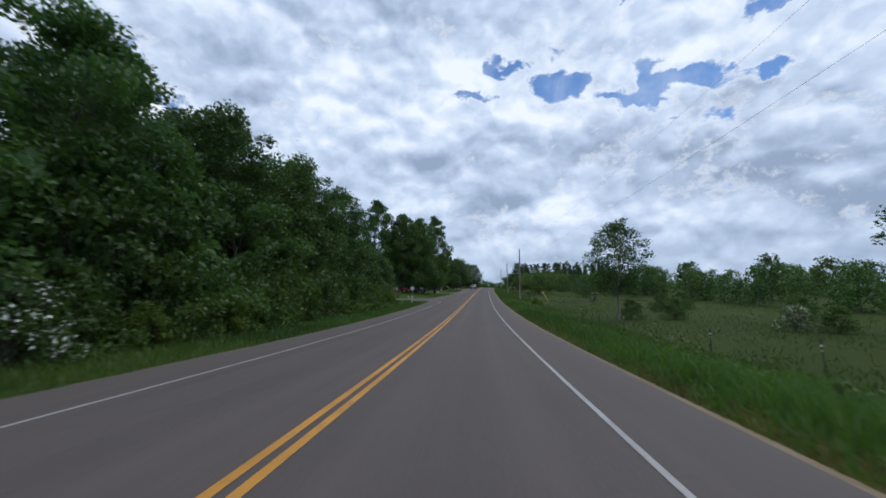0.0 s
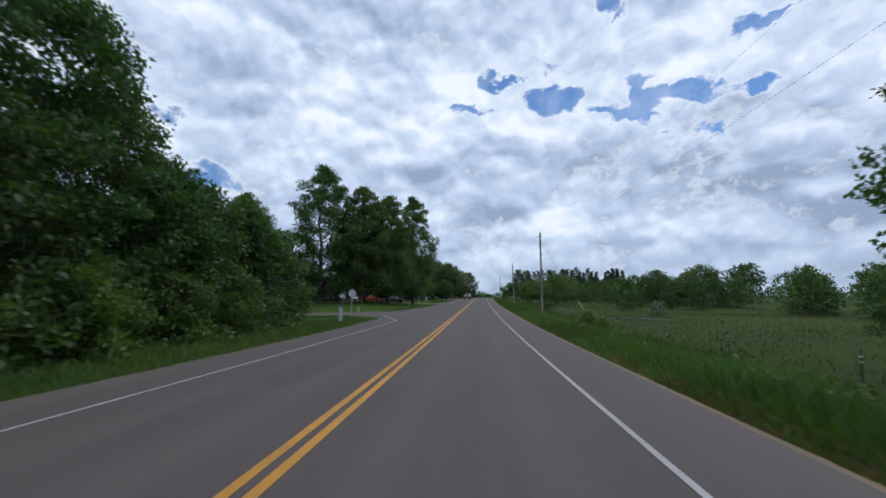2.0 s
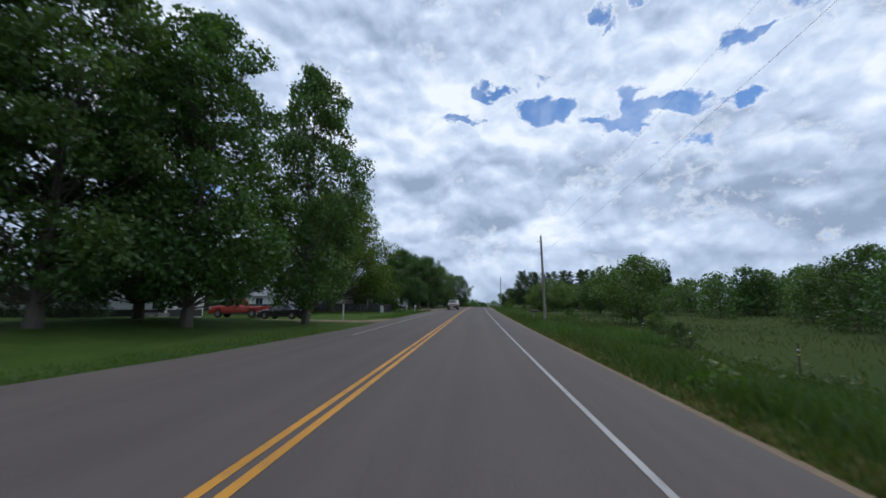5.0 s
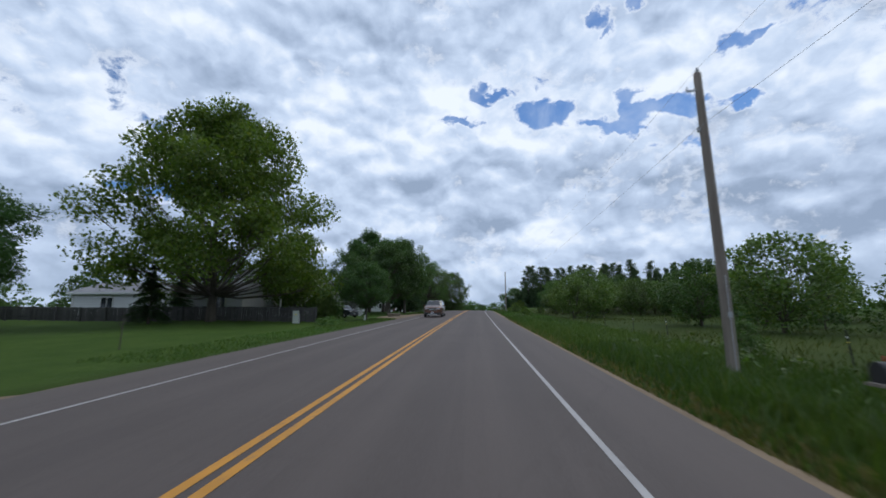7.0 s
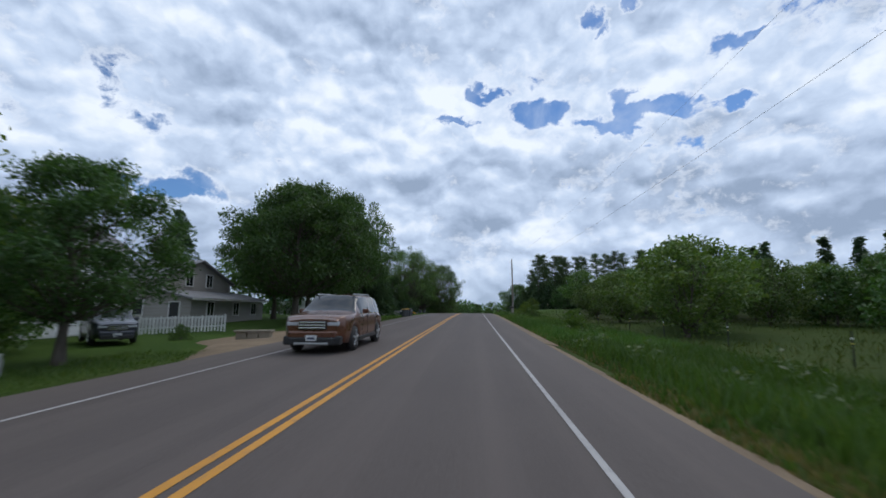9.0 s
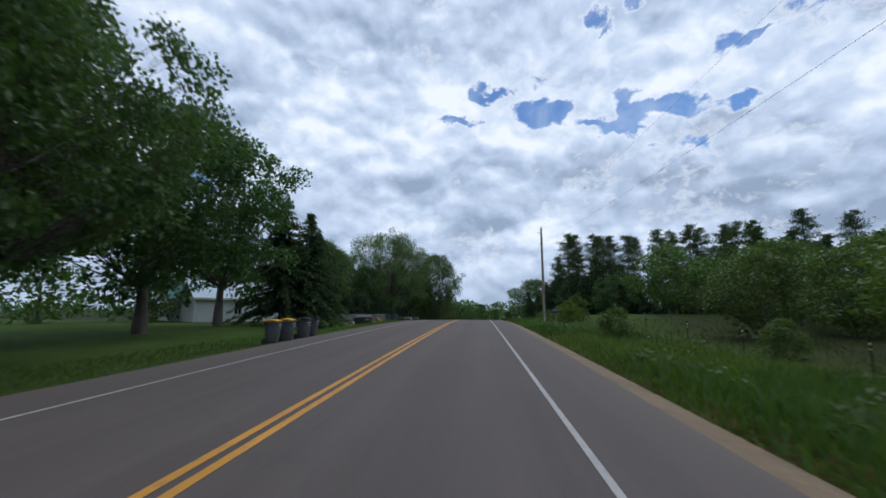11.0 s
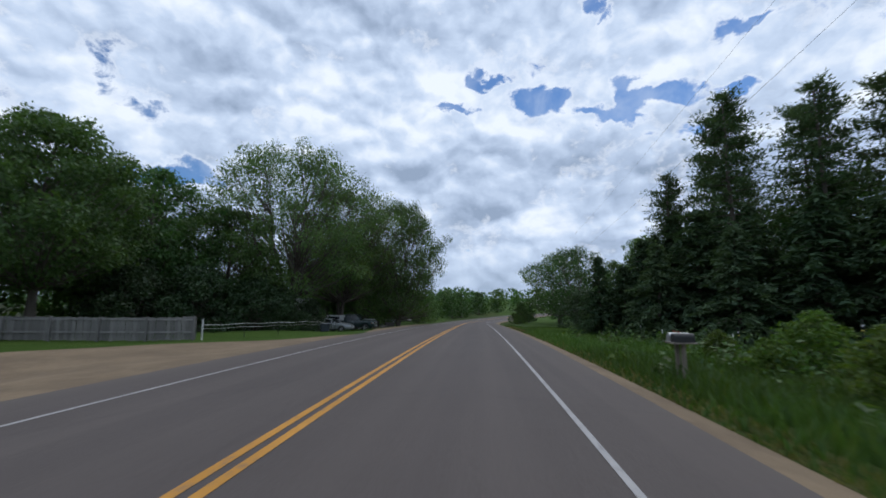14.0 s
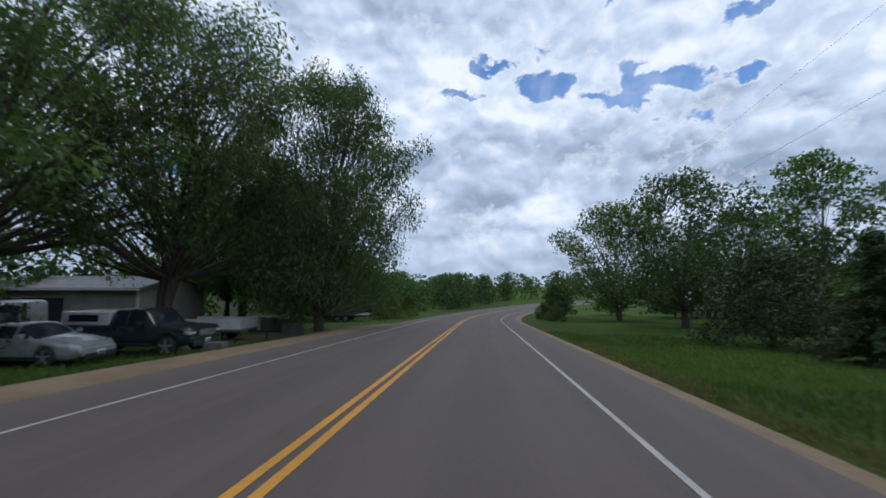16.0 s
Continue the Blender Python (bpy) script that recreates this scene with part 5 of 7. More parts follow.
def door(parent, at, turn=0.0, w=0.95, h=2.05, material=None):
    m = Matrix.Translation(at) @ Matrix.Rotation(radians(turn), 4, "Z")
    bm = merge(box(w + 0.24, 0.08, 0.12, (0, 0, h)), box(0.12, 0.08, h, (-w / 2 - 0.06, 0, 0)), box(0.12, 0.08, h, (w / 2 + 0.06, 0, 0)))
    bmesh.ops.transform(bm, matrix=m, verts=bm.verts)
    part("door_frame", bm, M_TRIM, parent)
    g = merge(box(w, 0.05, h, (0, 0.0, 0), 0.008), box(w * 0.32, 0.02, 0.62, (-w * 0.22, -0.03, 0.25)), box(w * 0.32, 0.02, 0.62, (w * 0.22, -0.03, 0.25)), box(w * 0.32, 0.02, 0.7, (-w * 0.22, -0.03, 1.1)), box(w * 0.32, 0.02, 0.7, (w * 0.22, -0.03, 1.1)))
    bmesh.ops.transform(g, matrix=m, verts=g.verts)
    d = part("door", g, material or M_DOOR, parent)
    k = cyl(0.03, 0.03, 0.08, (w * 0.4, -0.06, 1.0), 10, "y")
    bmesh.ops.transform(k, matrix=m, verts=k.verts)
    part("door_knob", k, M_CHROME, d)


def siding_boards(parent, w, h, at, turn, material, gap=0.22):
    """Lapped boards across a wall face, one part."""
    m = Matrix.Translation(at) @ Matrix.Rotation(radians(turn), 4, "Z")
    verts, faces = [], []
    z = 0.0
    while z < h:
        i = len(verts)
        z1 = min(h, z + gap)
        verts += [(-w / 2, -0.022, z), (w / 2, -0.022, z), (w / 2, -0.004, z1), (-w / 2, -0.004, z1), (-w / 2, 0, z), (w / 2, 0, z)]
        faces += [(i, i + 1, i + 2, i + 3), (i + 4, i + 5, i + 1, i)]
        z += gap
    me = mesh_of("siding", [m @ Vector(v) for v in verts], faces, material)
    part("siding", me, material, parent)


def house(name, label, w, d, wall, rise, along, wall_mat, roof_mat, m, over=0.4):
    root = empty(name, label, "house")
    part("wall", gable_prism(w, d, wall, rise, along), wall_mat, root)
    for side in (-1, 1):
        part("roof", roof_slab(w, d, wall, rise, along, over, 0.16, side), roof_mat, root)
    for y in (-1, 1):
        if along == "x":
            part("fascia", box(w + 2 * over, 0.04, 0.2, (0, y * (d / 2 + over + 0.02), wall - rise / (d / 2) * over - 0.02)), M_TRIM, root)
        else:
            part("fascia", box(0.04, d + 2 * over, 0.2, (y * (w / 2 + over + 0.02), 0, wall - rise / (w / 2) * over - 0.02)), M_TRIM, root)
    for sx in (-1, 1):
        for sy in (-1, 1):
            part("corner_board", box(0.14, 0.14, wall - 0.05, (sx * w / 2, sy * d / 2, 0)), M_TRIM, root)
    root.matrix_basis = m
    return root


# long white mobile home behind the lawn trees
h1 = house("mobile_home", "long low white mobile home with dark skirting behind trees", 14, 4.6, 2.9, 0.6, "x", M_SIDING_WHITE, M_SHINGLE, spot(106, -29.5, 3, 0.15))
siding_boards(h1, 13.8, 2.3, (0, -2.3, 0.6), 0, M_SIDING_WHITE)
part("skirting", box(14.04, 4.66, 0.6, (0, 0, -0.05)), M_TRIM_BLACK, h1, "dark skirting under the floor")
window(h1, 1.2, 1.0, (4.2, -2.34, 1.3), 0, 2)
window(h1, 0.8, 1.0, (-2.5, -2.34, 1.3), 0, 2)
window(h1, 1.2, 1.0, (-5.3, -2.34, 1.3), 0, 2)
door(h1, (6.4, -2.34, 0.62), 0, material=M_TRIM_BLACK)
part("porch_step", merge(box(2.0, 1.2, 0.3, (6.4, -3.0, 0)), box(1.4, 0.5, 0.15, (6.4, -3.8, 0))), M_BOARD, h1)

# white low house behind the board fence
h2 = house("white_house", "low white house with a grey shingled roof behind a fence", 19, 7, 2.7, 1.1, "x", M_SIDING_WHITE, M_SHINGLE, spot(146.6, -31.2, 0))
siding_boards(h2, 18.7, 2.6, (0, -3.5, 0.05), 0, M_SIDING_WHITE)
window(h2, 1.3, 1.1, (-5.5, -3.55, 1.1), 0, 2, M_TRIM)
window(h2, 0.9, 1.1, (2.5, -3.55, 1.1), 0, 2)
window(h2, 0.9, 1.1, (7.2, -3.55, 1.1), 0, 2)

# tall white house with a gable
h3 = house("gabled_house", "two-storey white clapboard house with a steep gable", 7.5, 6, 5.0, 2.4, "y", M_SIDING_WHITE, M_SHINGLE, spot(152.9, -22.8, 3))
siding_boards(h3, 7.3, 4.9, (0, -3.0, 0.05), 0, M_SIDING_WHITE)
siding_boards(h3, 5.7, 4.9, (3.75, 0, 0.05), 90, M_SIDING_WHITE)
for x in (-2.1, -0.7, 0.7, 2.1):
    window(h3, 0.75, 1.6, (x, -3.06, 3.0), 0, 1)
window(h3, 0.9, 1.5, (1.6, -3.06, 0.7), 0, 1)
window(h3, 0.7, 1.5, (3.0, -3.06, 0.7), 0, 1)
window(h3, 0.8, 0.9, (0, -3.06, 5.7), 0, 1)
for y in (-1.8, 0.8):
    window(h3, 0.8, 1.4, (3.81, y, 0.9), 90, 1)
part("eyebrow_roof", box(7.9, 0.9, 0.14, (0, -3.4, 2.55), 0.02), M_SHINGLE, h3, "narrow shingled skirt roof over the ground floor")

# beige-grey house with a lower front wing
h4 = house("grey_house", "beige-grey two-storey house with white trim and low wing", 10, 11, 4.3, 2.0, "x", M_SIDING_GREY, M_SHINGLE, spot(165.6, -25.2, 2, 0, 0.82))
siding_boards(h4, 9.7, 4.2, (0, -5.5, 0.05), 0, M_SIDING_GREY)
siding_boards(h4, 10.7, 4.2, (5.0, 0, 0.05), 90, M_SIDING_GREY)
for y in (-1.6, 1.6):
    window(h4, 1.0, 1.3, (5.06, y, 3.7), 90, 2)
window(h4, 0.9, 1.4, (3.2, -5.56, 0.9), 0, 1)
window(h4, 0.9, 1.2, (-2.0, -5.56, 3.0), 0, 2)
wing = bmesh.new()
vs = [wing.verts.new(p) for p in ((5.0, -5.9, -0.4), (8.4, -5.9, -0.4), (8.4, 7.1, -0.4), (5.0, 7.1, -0.4), (5.0, -5.9, 3.12), (8.4, -5.9, 2.33), (8.4, 7.1, 2.33), (5.0, 7.1, 3.12))]
for q in ((3, 2, 1, 0), (4, 5, 6, 7), (0, 1, 5, 4), (1, 2, 6, 5), (2, 3, 7, 6), (3, 0, 4, 7)):
    wing.faces.new([vs[i] for i in q])
part("wing", wing, M_SIDING_GREY, h4, "one-storey wing with beige-grey siding")
slab = bmesh.new()
vs = [slab.verts.new(p) for p in ((4.9, -6.4, 3.15), (8.8, -6.4, 2.25), (8.8, 7.6, 2.25), (4.9, 7.6, 3.15), (4.9, -6.4, 3.3), (8.8, -6.4, 2.4), (8.8, 7.6, 2.4), (4.9, 7.6, 3.3))]
for q in ((0, 1, 2, 3), (7, 6, 5, 4), (0, 4, 5, 1), (1, 5, 6, 2), (2, 6, 7, 3), (3, 7, 4, 0)):
    slab.faces.new([vs[i] for i in q])
part("wing_roof", slab, M_SHINGLE, h4, "low lean-to shingle roof")
part("wing_fascia", box(0.06, 14, 0.16, (8.83, 0.6, 2.2)), M_TRIM, h4)
siding_boards(h4, 13, 2.2, (8.4, 0.6, 0.05), 90, M_SIDING_GREY)
siding_boards(h4, 3.4, 2.2, (6.7, -5.9, 0.05), 0, M_SIDING_GREY)
for y in (-3.2, 1.2, 4.8):
    window(h4, 1.0, 1.2, (8.46, y, 0.8), 90, 2)
window(h4, 0.9, 1.3, (6.9, -5.96, 0.7), 0, 1)

h5 = house("cottage", "small white cottage with a light blue metal roof", 8, 5.5, 2.8, 1.8, "x", M_SIDING_WHITE, M_ROOF_BLUE, spot(209.3, -28.2, 52))
siding_boards(h5, 7.8, 2.7, (0, -2.75, 0.05), 0, M_SIDING_WHITE)
window(h5, 0.8, 1.3, (0.4, -2.80, 0.9), 0, 2)
window(h5, 0.8, 1.2, (3.0, -2.80, 0.9), 0, 1)

# white house with the green metal roof
h6 = house("green_roofed_house", "white house with a green metal roof and front gable", 16, 7, 2.8, 2.0, "x", M_SIDING_WHITE, M_ROOF_GREEN, spot(215.9, -31.3, 50))
siding_boards(h6, 12.6, 2.4, (-1.6, -3.5, 0.05), 0, M_SIDING_WHITE)
gab = gable_prism(6.2, 6, 2.85, 2.45, "y")
bmesh.ops.translate(gab, vec=(7.9, -3.0, 0), verts=gab.verts)
part("front_gable", gab, M_SIDING_WHITE, h6)
siding_boards(h6, 6.0, 2.8, (7.9, -6.0, 0.05), 0, M_SIDING_WHITE)
for side in (-1, 1):
    r = roof_slab(6.2, 6, 2.85, 2.45, "y", 0.45, 0.14, side)
    bmesh.ops.translate(r, vec=(7.9, -3.0, 0), verts=r.verts)
    part("gable_roof", r, M_ROOF_GREEN, h6)
    rk = bmesh.new()
    ln = 3.55
    sl = 2.45 / 3.1
    q = [(0, -6.47, 5.35), (side * ln, -6.47, 5.35 - sl * ln), (side * ln, -6.47, 5.17 - sl * ln), (0, -6.47, 5.17)]
    a = [rk.verts.new((x + 7.9, y, z)) for x, y, z in q]
    b = [rk.verts.new((x + 7.9, y - 0.05, z)) for x, y, z in q]
    rk.faces.new(a)
    rk.faces.new(b[::-1])
    for i in range(4):
        rk.faces.new((a[i], b[i], b[(i + 1) % 4], a[(i + 1) % 4]))
    bmesh.ops.recalc_face_normals(rk, faces=rk.faces[:])
    part("rake_board", rk, M_TRIM, h6)
door(h6, (7.1, -6.06, 0.05), 0, 1.0, 2.05)
window(h6, 0.55, 0.95, (9.2, -6.06, 1.05), 0, 1, M_TRIM, M_BOARD)
window(h6, 0.6, 1.1, (5.2, -6.06, 0.95), 0, 1, M_TRIM, M_BOARD)
window(h6, 1.0, 1.1, (-6.0, -3.56, 0.9), 0, 2)
part("satellite_dish", cyl(0.32, 0.05, 0.12, (11.2, -6.2, 1.95), 16, "y"), M_STEEL, h6, "small grey dish on the corner")

h7 = house("low_building", "long low pale building behind parked trucks", 20, 8, 3.0, 0.9, "x", M_SIDING_TAN, M_SHINGLE, spot(269.3, -34.5, 3))
# no hole in the wall: a black panel paints the garage's inner shade
part("garage_opening", box(3.2, 0.1, 2.3, (2.5, -4.03, 0)), M_TRIM_BLACK, h7, "black panel painting the shade inside an open garage")
window(h7, 1.0, 0.8, (-4, -4.06, 1.4), 0, 2)


# ---- vehicles ----
def lerp_table(x, table):
    for (x0, v0), (x1, v1) in zip(table, table[1:]):
        if x <= x1:
            t = max(0.0, (x - x0) / (x1 - x0))
            t = t * t * (3 - 2 * t) * 0.5 + t * 0.5
            return v0 + (v1 - v0) * t
    return table[-1][1]


def vehicle(name, label, paint, length, width, top, belt, plan, axles, wheel_r, glass_x, side_x, cabin_w=0.74, sill=0.30, grille=True, group="parked vehicles", lamp_w=0.42):
    """A road vehicle facing +y. top, belt and plan run along its length from the tail (0) to the nose (1): roof height, waist height, half-width share.
    glass_x: ranges of the windscreen and rear window; side_x: ranges of the side windows."""
    root = empty(name, label, "vehicle", group)
    hw = width / 2
    n = int(length / 0.07)
    rows = []
    for i in range(n + 1):
        f = i / n
        y = (f - 0.5) * length
        tz, bz, w = lerp_table(f, top), lerp_table(f, belt), lerp_table(f, plan) * hw
        zb = sill + 0.10 * max(0, (0.06 - min(f, 1 - f)) / 0.06)
        arch = zb
        for a in axles:
            q = wheel_r * 1.17
            dy = y - a
            if abs(dy) < q:
                arch = max(arch, math.sqrt(q * q - dy * dy) + wheel_r * 0.93)
        arch = min(arch, bz - 0.14)
        cab = max(0.0, tz - bz)
        gw = w * (0.95 if cab < 0.05 else 0.95 - (0.95 - cabin_w) * min(1, cab / 0.45))
        lo = max(arch, zb + 0.10)
        prof = [(0, zb + 0.02), (w * 0.80, zb + 0.02), (w * 0.82, arch), (w * 0.985, arch), (w, max(lo, min(bz - 0.12, lo + 0.12))), (w * 1.0, max(lo + 0.01, bz - 0.11)), (w * 0.955, bz), (gw, max(bz + 0.005, tz - 0.075)), (gw * 0.86, max(bz + 0.01, tz - 0.02)), (gw * 0.45, tz + 0.008), (0, tz + 0.012)]
        rows.append((f, y, prof))
    k = len(rows[0][2])
    ring = 2 * k - 2
    verts = []
    for f, y, prof in rows:
        for x, z in prof:
            verts.append((x, y, z))
        for x, z in prof[-2:0:-1]:
            verts.append((-x, y, z))
    groups = {"body": [], "windscreen": [], "rear_window": []}
    for j, (a, b) in enumerate(side_x):
        groups["side_window%d" % j] = []
        groups["side_window%d" % (j + 10)] = []
    for i in range(len(rows) - 1):
        fm = (rows[i][0] + rows[i + 1][0]) / 2
        cab = rows[i][2][-1][1] - rows[i][2][6][1]
        for j in range(ring):
            q = (i * ring + j, i * ring + (j + 1) % ring, (i + 1) * ring + (j + 1) % ring, (i + 1) * ring + j)
            key = "body"
            left = j >= k - 1
            jj = j if not left else ring - 1 - j
            if jj == 6 and cab > 0.18:
                for c, (a, b) in enumerate(side_x):
                    if a <= fm <= b:
                        key = "side_window%d" % (c + (10 if left else 0))
            if jj >= 7:
                if glass_x[0][0] <= fm <= glass_x[0][1]:
                    key = "windscreen"
                elif len(glass_x) > 1 and glass_x[1][0] <= fm <= glass_x[1][1]:
                    key = "rear_window"
            groups[key].append(q)
    groups["body"].append(tuple(range(ring)))
    groups["body"].append(tuple(reversed([len(verts) - ring + j for j in range(ring)])))
    for key, faces in groups.items():
        if not faces:
            continue
        used = sorted({v for q in faces for v in q})
        remap = {v: i for i, v in enumerate(used)}
        nm = key.rstrip("0123456789")
        mat = paint if nm == "body" else M_GLASS
        me = mesh_of(nm, [verts[v] for v in used], [tuple(remap[v] for v in q) for q in faces], mat, True)
        if nm == "body":
            me.polygons[len(me.polygons) - 1].use_smooth = False
            me.polygons[len(me.polygons) - 2].use_smooth = False
        part(nm, me, mat, root, "" if nm == "body" else "dark tinted glass")
    nose, tail = length / 2, -length / 2
    nb = lerp_table(0.985, belt)
    fw = lerp_table(1.0, plan) * hw
    rw = lerp_table(0.0, plan) * hw
    part("front_bumper", box(fw * 2.04, 0.34, 0.30, (0, nose - 0.10, sill + 0.06), 0.09, 4), paint, root, "painted front bumper")
    part("air_intake", box(fw * 1.86, 0.10, 0.20, (0, nose + 0.045, sill - 0.03), 0.04), M_TRIM_BLACK, root, "black lower air intake")
    part("rear_bumper", box(rw * 1.98, 0.22, 0.28, (0, tail + 0.04, sill + 0.02), 0.07, 3), M_TRIM_BLACK if grille else paint, root, "rear bumper")
    for sx in (-1, 1):
        part("sill_trim", box(0.05, length * 0.44, 0.12, (sx * hw * 0.985, 0, sill - 0.01), 0.015), M_TRIM_BLACK, root)
    gz = nb - 0.30
    g = part("grille", box(fw * 1.16, 0.08, 0.25, (0, nose + 0.01, gz), 0.03), M_TRIM_BLACK, root, "black grille")
    for z in (0.03, 0.105, 0.18):
        part("grille_bar", box(fw * 1.12, 0.035, 0.042, (0, nose + 0.045, gz + z), 0.01), M_CHROME if grille else M_TRIM_BLACK, g, "bright grille bar")
    plate = part("number_plate", box(0.31, 0.02, 0.16, (0, nose + 0.085, sill + 0.08), 0.004), M_PLATE, root, "pale number plate with a dark bar")
    part("plate_bar", box(0.22, 0.008, 0.06, (0, nose + 0.098, sill + 0.125)), M_INK, plate)
    plate = part("number_plate", box(0.31, 0.02, 0.16, (0, tail - 0.075, sill + 0.30), 0.004), M_PLATE, root, "pale number plate with a dark bar")
    part("plate_bar", box(0.22, 0.008, 0.06, (0, tail - 0.088, sill + 0.345)), M_INK, plate)
    for sx in (-1, 1):
        part("headlight", box(lamp_w * 0.85, 0.26, 0.13, (sx * (fw - lamp_w * 0.30), nose - 0.125, nb - 0.20), 0.045, 3), M_LENS, root, "clear headlight")
        part("indicator", box(0.07, 0.14, 0.06, (sx * (fw + 0.06), nose - 0.20, nb - 0.17), 0.02), M_LAMP_AMBER, root, "amber indicator")
        part("fog_lamp", box(0.22, 0.05, 0.07, (sx * fw * 0.72, nose + 0.055, sill + 0.10), 0.02), M_CHROME, root, "bright fog lamp surround")
        part("tail_light", box(0.34, 0.16, 0.17, (sx * (rw - 0.16), tail + 0.06, lerp_table(0.02, belt) - 0.20), 0.03), M_LAMP_RED, root, "red tail light")
        fx = side_x[-1][1] - 0.02
        mz = lerp_table(fx, belt)
        part("mirror", box(0.20, 0.13, 0.15, (sx * (hw + 0.09), (fx - 0.5) * length, mz + 0.02), 0.045, 3), paint, root, "painted door mirror")
        for a, b in side_x[-2:]:
            part("door_handle", box(0.03, 0.18, 0.035, (sx * hw * 1.0, (a + 0.03 - 0.5) * length + 0.05, mz - 0.13), 0.01), M_CHROME if grille else paint, root)
        for a in axles:
            wh = empty("wheel", "", "")
            wh.parent = root
            wh.location = (sx * (hw - 0.115), a, wheel_r)
            ty = cyl(wheel_r, wheel_r, 0.22, (0, 0, 0), 28, "x", 0.035)
            for fc in ty.faces:
                fc.smooth = True
            part("tyre", ty, M_RUBBER, wh)
            rim = cyl(wheel_r * 0.70, wheel_r * 0.70, 0.03, (sx * 0.098, 0, 0), 24, "x")
            hubm = cyl(wheel_r * 0.16, wheel_r * 0.13, 0.05, (sx * 0.115, 0, 0), 12, "x")
            for c in range(5):
                sp = box(0.035, wheel_r * 0.17, wheel_r * 0.60, (sx * 0.118, 0, wheel_r * 0.08), 0.01)
                bmesh.ops.rotate(sp, matrix=Matrix.Rotation(2 * math.pi * c / 5, 3, "X"), verts=sp.verts)
                hubm = merge(hubm, sp)
            part("rim", rim, M_TRIM_BLACK, wh)
            part("spokes", hubm, M_ALLOY, wh, "silver wheel spokes")
    return root


def suv_shape(height=1.72):
    top = [(0, 0.98), (0.015, 1.05), (0.10, height - 0.13), (0.20, height - 0.02), (0.45, height), (0.60, height - 0.03), (0.77, 1.19), (0.80, 1.17), (0.94, 1.10), (0.98, 1.05), (1.0, 0.97)]
    belt = [(0, 0.95), (0.2, 1.10), (0.6, 1.08), (0.76, 1.11), (0.94, 1.06), (0.98, 1.0), (1.0, 0.93)]
    plan = [(0, 0.86), (0.03, 0.93), (0.12, 0.985), (0.5, 1.0), (0.85, 0.985), (0.95, 0.92), (0.985, 0.82), (1.0, 0.74)]
    return top, belt, plan


def sedan_shape(height=1.42):
    top = [(0, 0.80), (0.02, 0.90), (0.14, 0.98), (0.19, 1.0), (0.33, height - 0.05), (0.42, height), (0.55, height - 0.02), (0.72, 0.95), (0.78, 0.92), (0.95, 0.76), (1.0, 0.62)]
    belt = [(0, 0.78), (0.03, 0.88), (0.16, 0.94), (0.5, 0.92), (0.72, 0.90), (0.94, 0.74), (1.0, 0.60)]
    plan = [(0, 0.84), (0.04, 0.93), (0.15, 0.985), (0.5, 1.0), (0.85, 0.98), (0.95, 0.90), (1.0, 0.70)]
    return top, belt, plan


def pickup_shape(height=1.88, bed=1.20):
    top = [(0, bed), (0.40, bed), (0.405, height - 0.12), (0.43, height - 0.02), (0.60, height), (0.63, height - 0.03), (0.735, 1.27), (0.76, 1.24), (0.97, 1.16), (1.0, 1.02)]
    belt = [(0, bed - 0.02), (0.4, bed - 0.02), (0.5, 1.20), (0.74, 1.20), (0.97, 1.13), (1.0, 1.0)]
    plan = [(0, 0.98), (0.5, 1.0), (0.95, 0.985), (1.0, 0.93)]
    return top, belt, plan


t_, b_, p_ = suv_shape()
suv = vehicle("suv", "copper-brown crossover in the oncoming lane", M_COPPER, 4.78, 1.93, t_, b_, p_, (-1.46, 1.40), 0.375, ((0.605, 0.77), (0.02, 0.10)), ((0.10, 0.24), (0.255, 0.40), (0.415, 0.66)), 0.78, group="")
part("lower_fascia", box(1.66, 0.30, 0.26, (0, 2.315, 0.26), 0.07, 3), M_TRIM_BLACK, suv, "black lower front fascia")
part("skid_plate", box(1.0, 0.06, 0.07, (0, 2.47, 0.27), 0.02), M_ALLOY, suv, "silver skid plate")
for a, b in ((-1.0, 0.0), (0.05, 1.0)):
    for sx in (-1, 1):
        part("door_seam", box(0.012, 0.02, 0.62, (sx * 0.966, a, 0.45)), M_TRIM_BLACK, suv)
for sx in (-1, 1):
    part("window_trim", box(0.03, 2.5, 0.03, (sx * 0.925, -0.25, 1.09), 0.01), M_CHROME, suv, "bright window trim")
for sx in (-1, 1):
    part("roof_rail", box(0.05, 1.9, 0.05, (sx * 0.60, -0.35, 1.70), 0.015), M_ALLOY, suv, "silver roof rail")
x_, y_, hd = on_line(146.5)
suv.matrix_basis = pose(x_ - 2.2, y_, base_z(y_) - 0.03, math.degrees(math.atan2(base_z(y_ - 1.4) - base_z(y_ + 1.4), 2.8)), 0, 180 - math.degrees(hd))

t_, b_, p_ = sedan_shape()
sed = vehicle("sedan", "black sedan parked on a gravel drive", M_BLACK, 4.75, 1.80, t_, b_, p_, (-1.42, 1.35), 0.325, ((0.56, 0.735), (0.18, 0.335)), ((0.29, 0.40), (0.415, 0.55), (0.565, 0.66)), 0.74, 0.24)
sed.matrix_basis = spot(110.7, -16.0, 84, 0.05)
t_, b_, p_ = sedan_shape(1.38)
sed2 = vehicle("sedan", "silver-blue sedan parked in grass by the road", M_SILVER, 4.70, 1.82, t_, b_, p_, (-1.40, 1.33), 0.32, ((0.56, 0.735), (0.18, 0.335)), ((0.29, 0.40), (0.415, 0.55), (0.565, 0.66)), 0.74, 0.24, False)
sed2.matrix_basis = spot(249.6, -13.5, -86, 0.02)
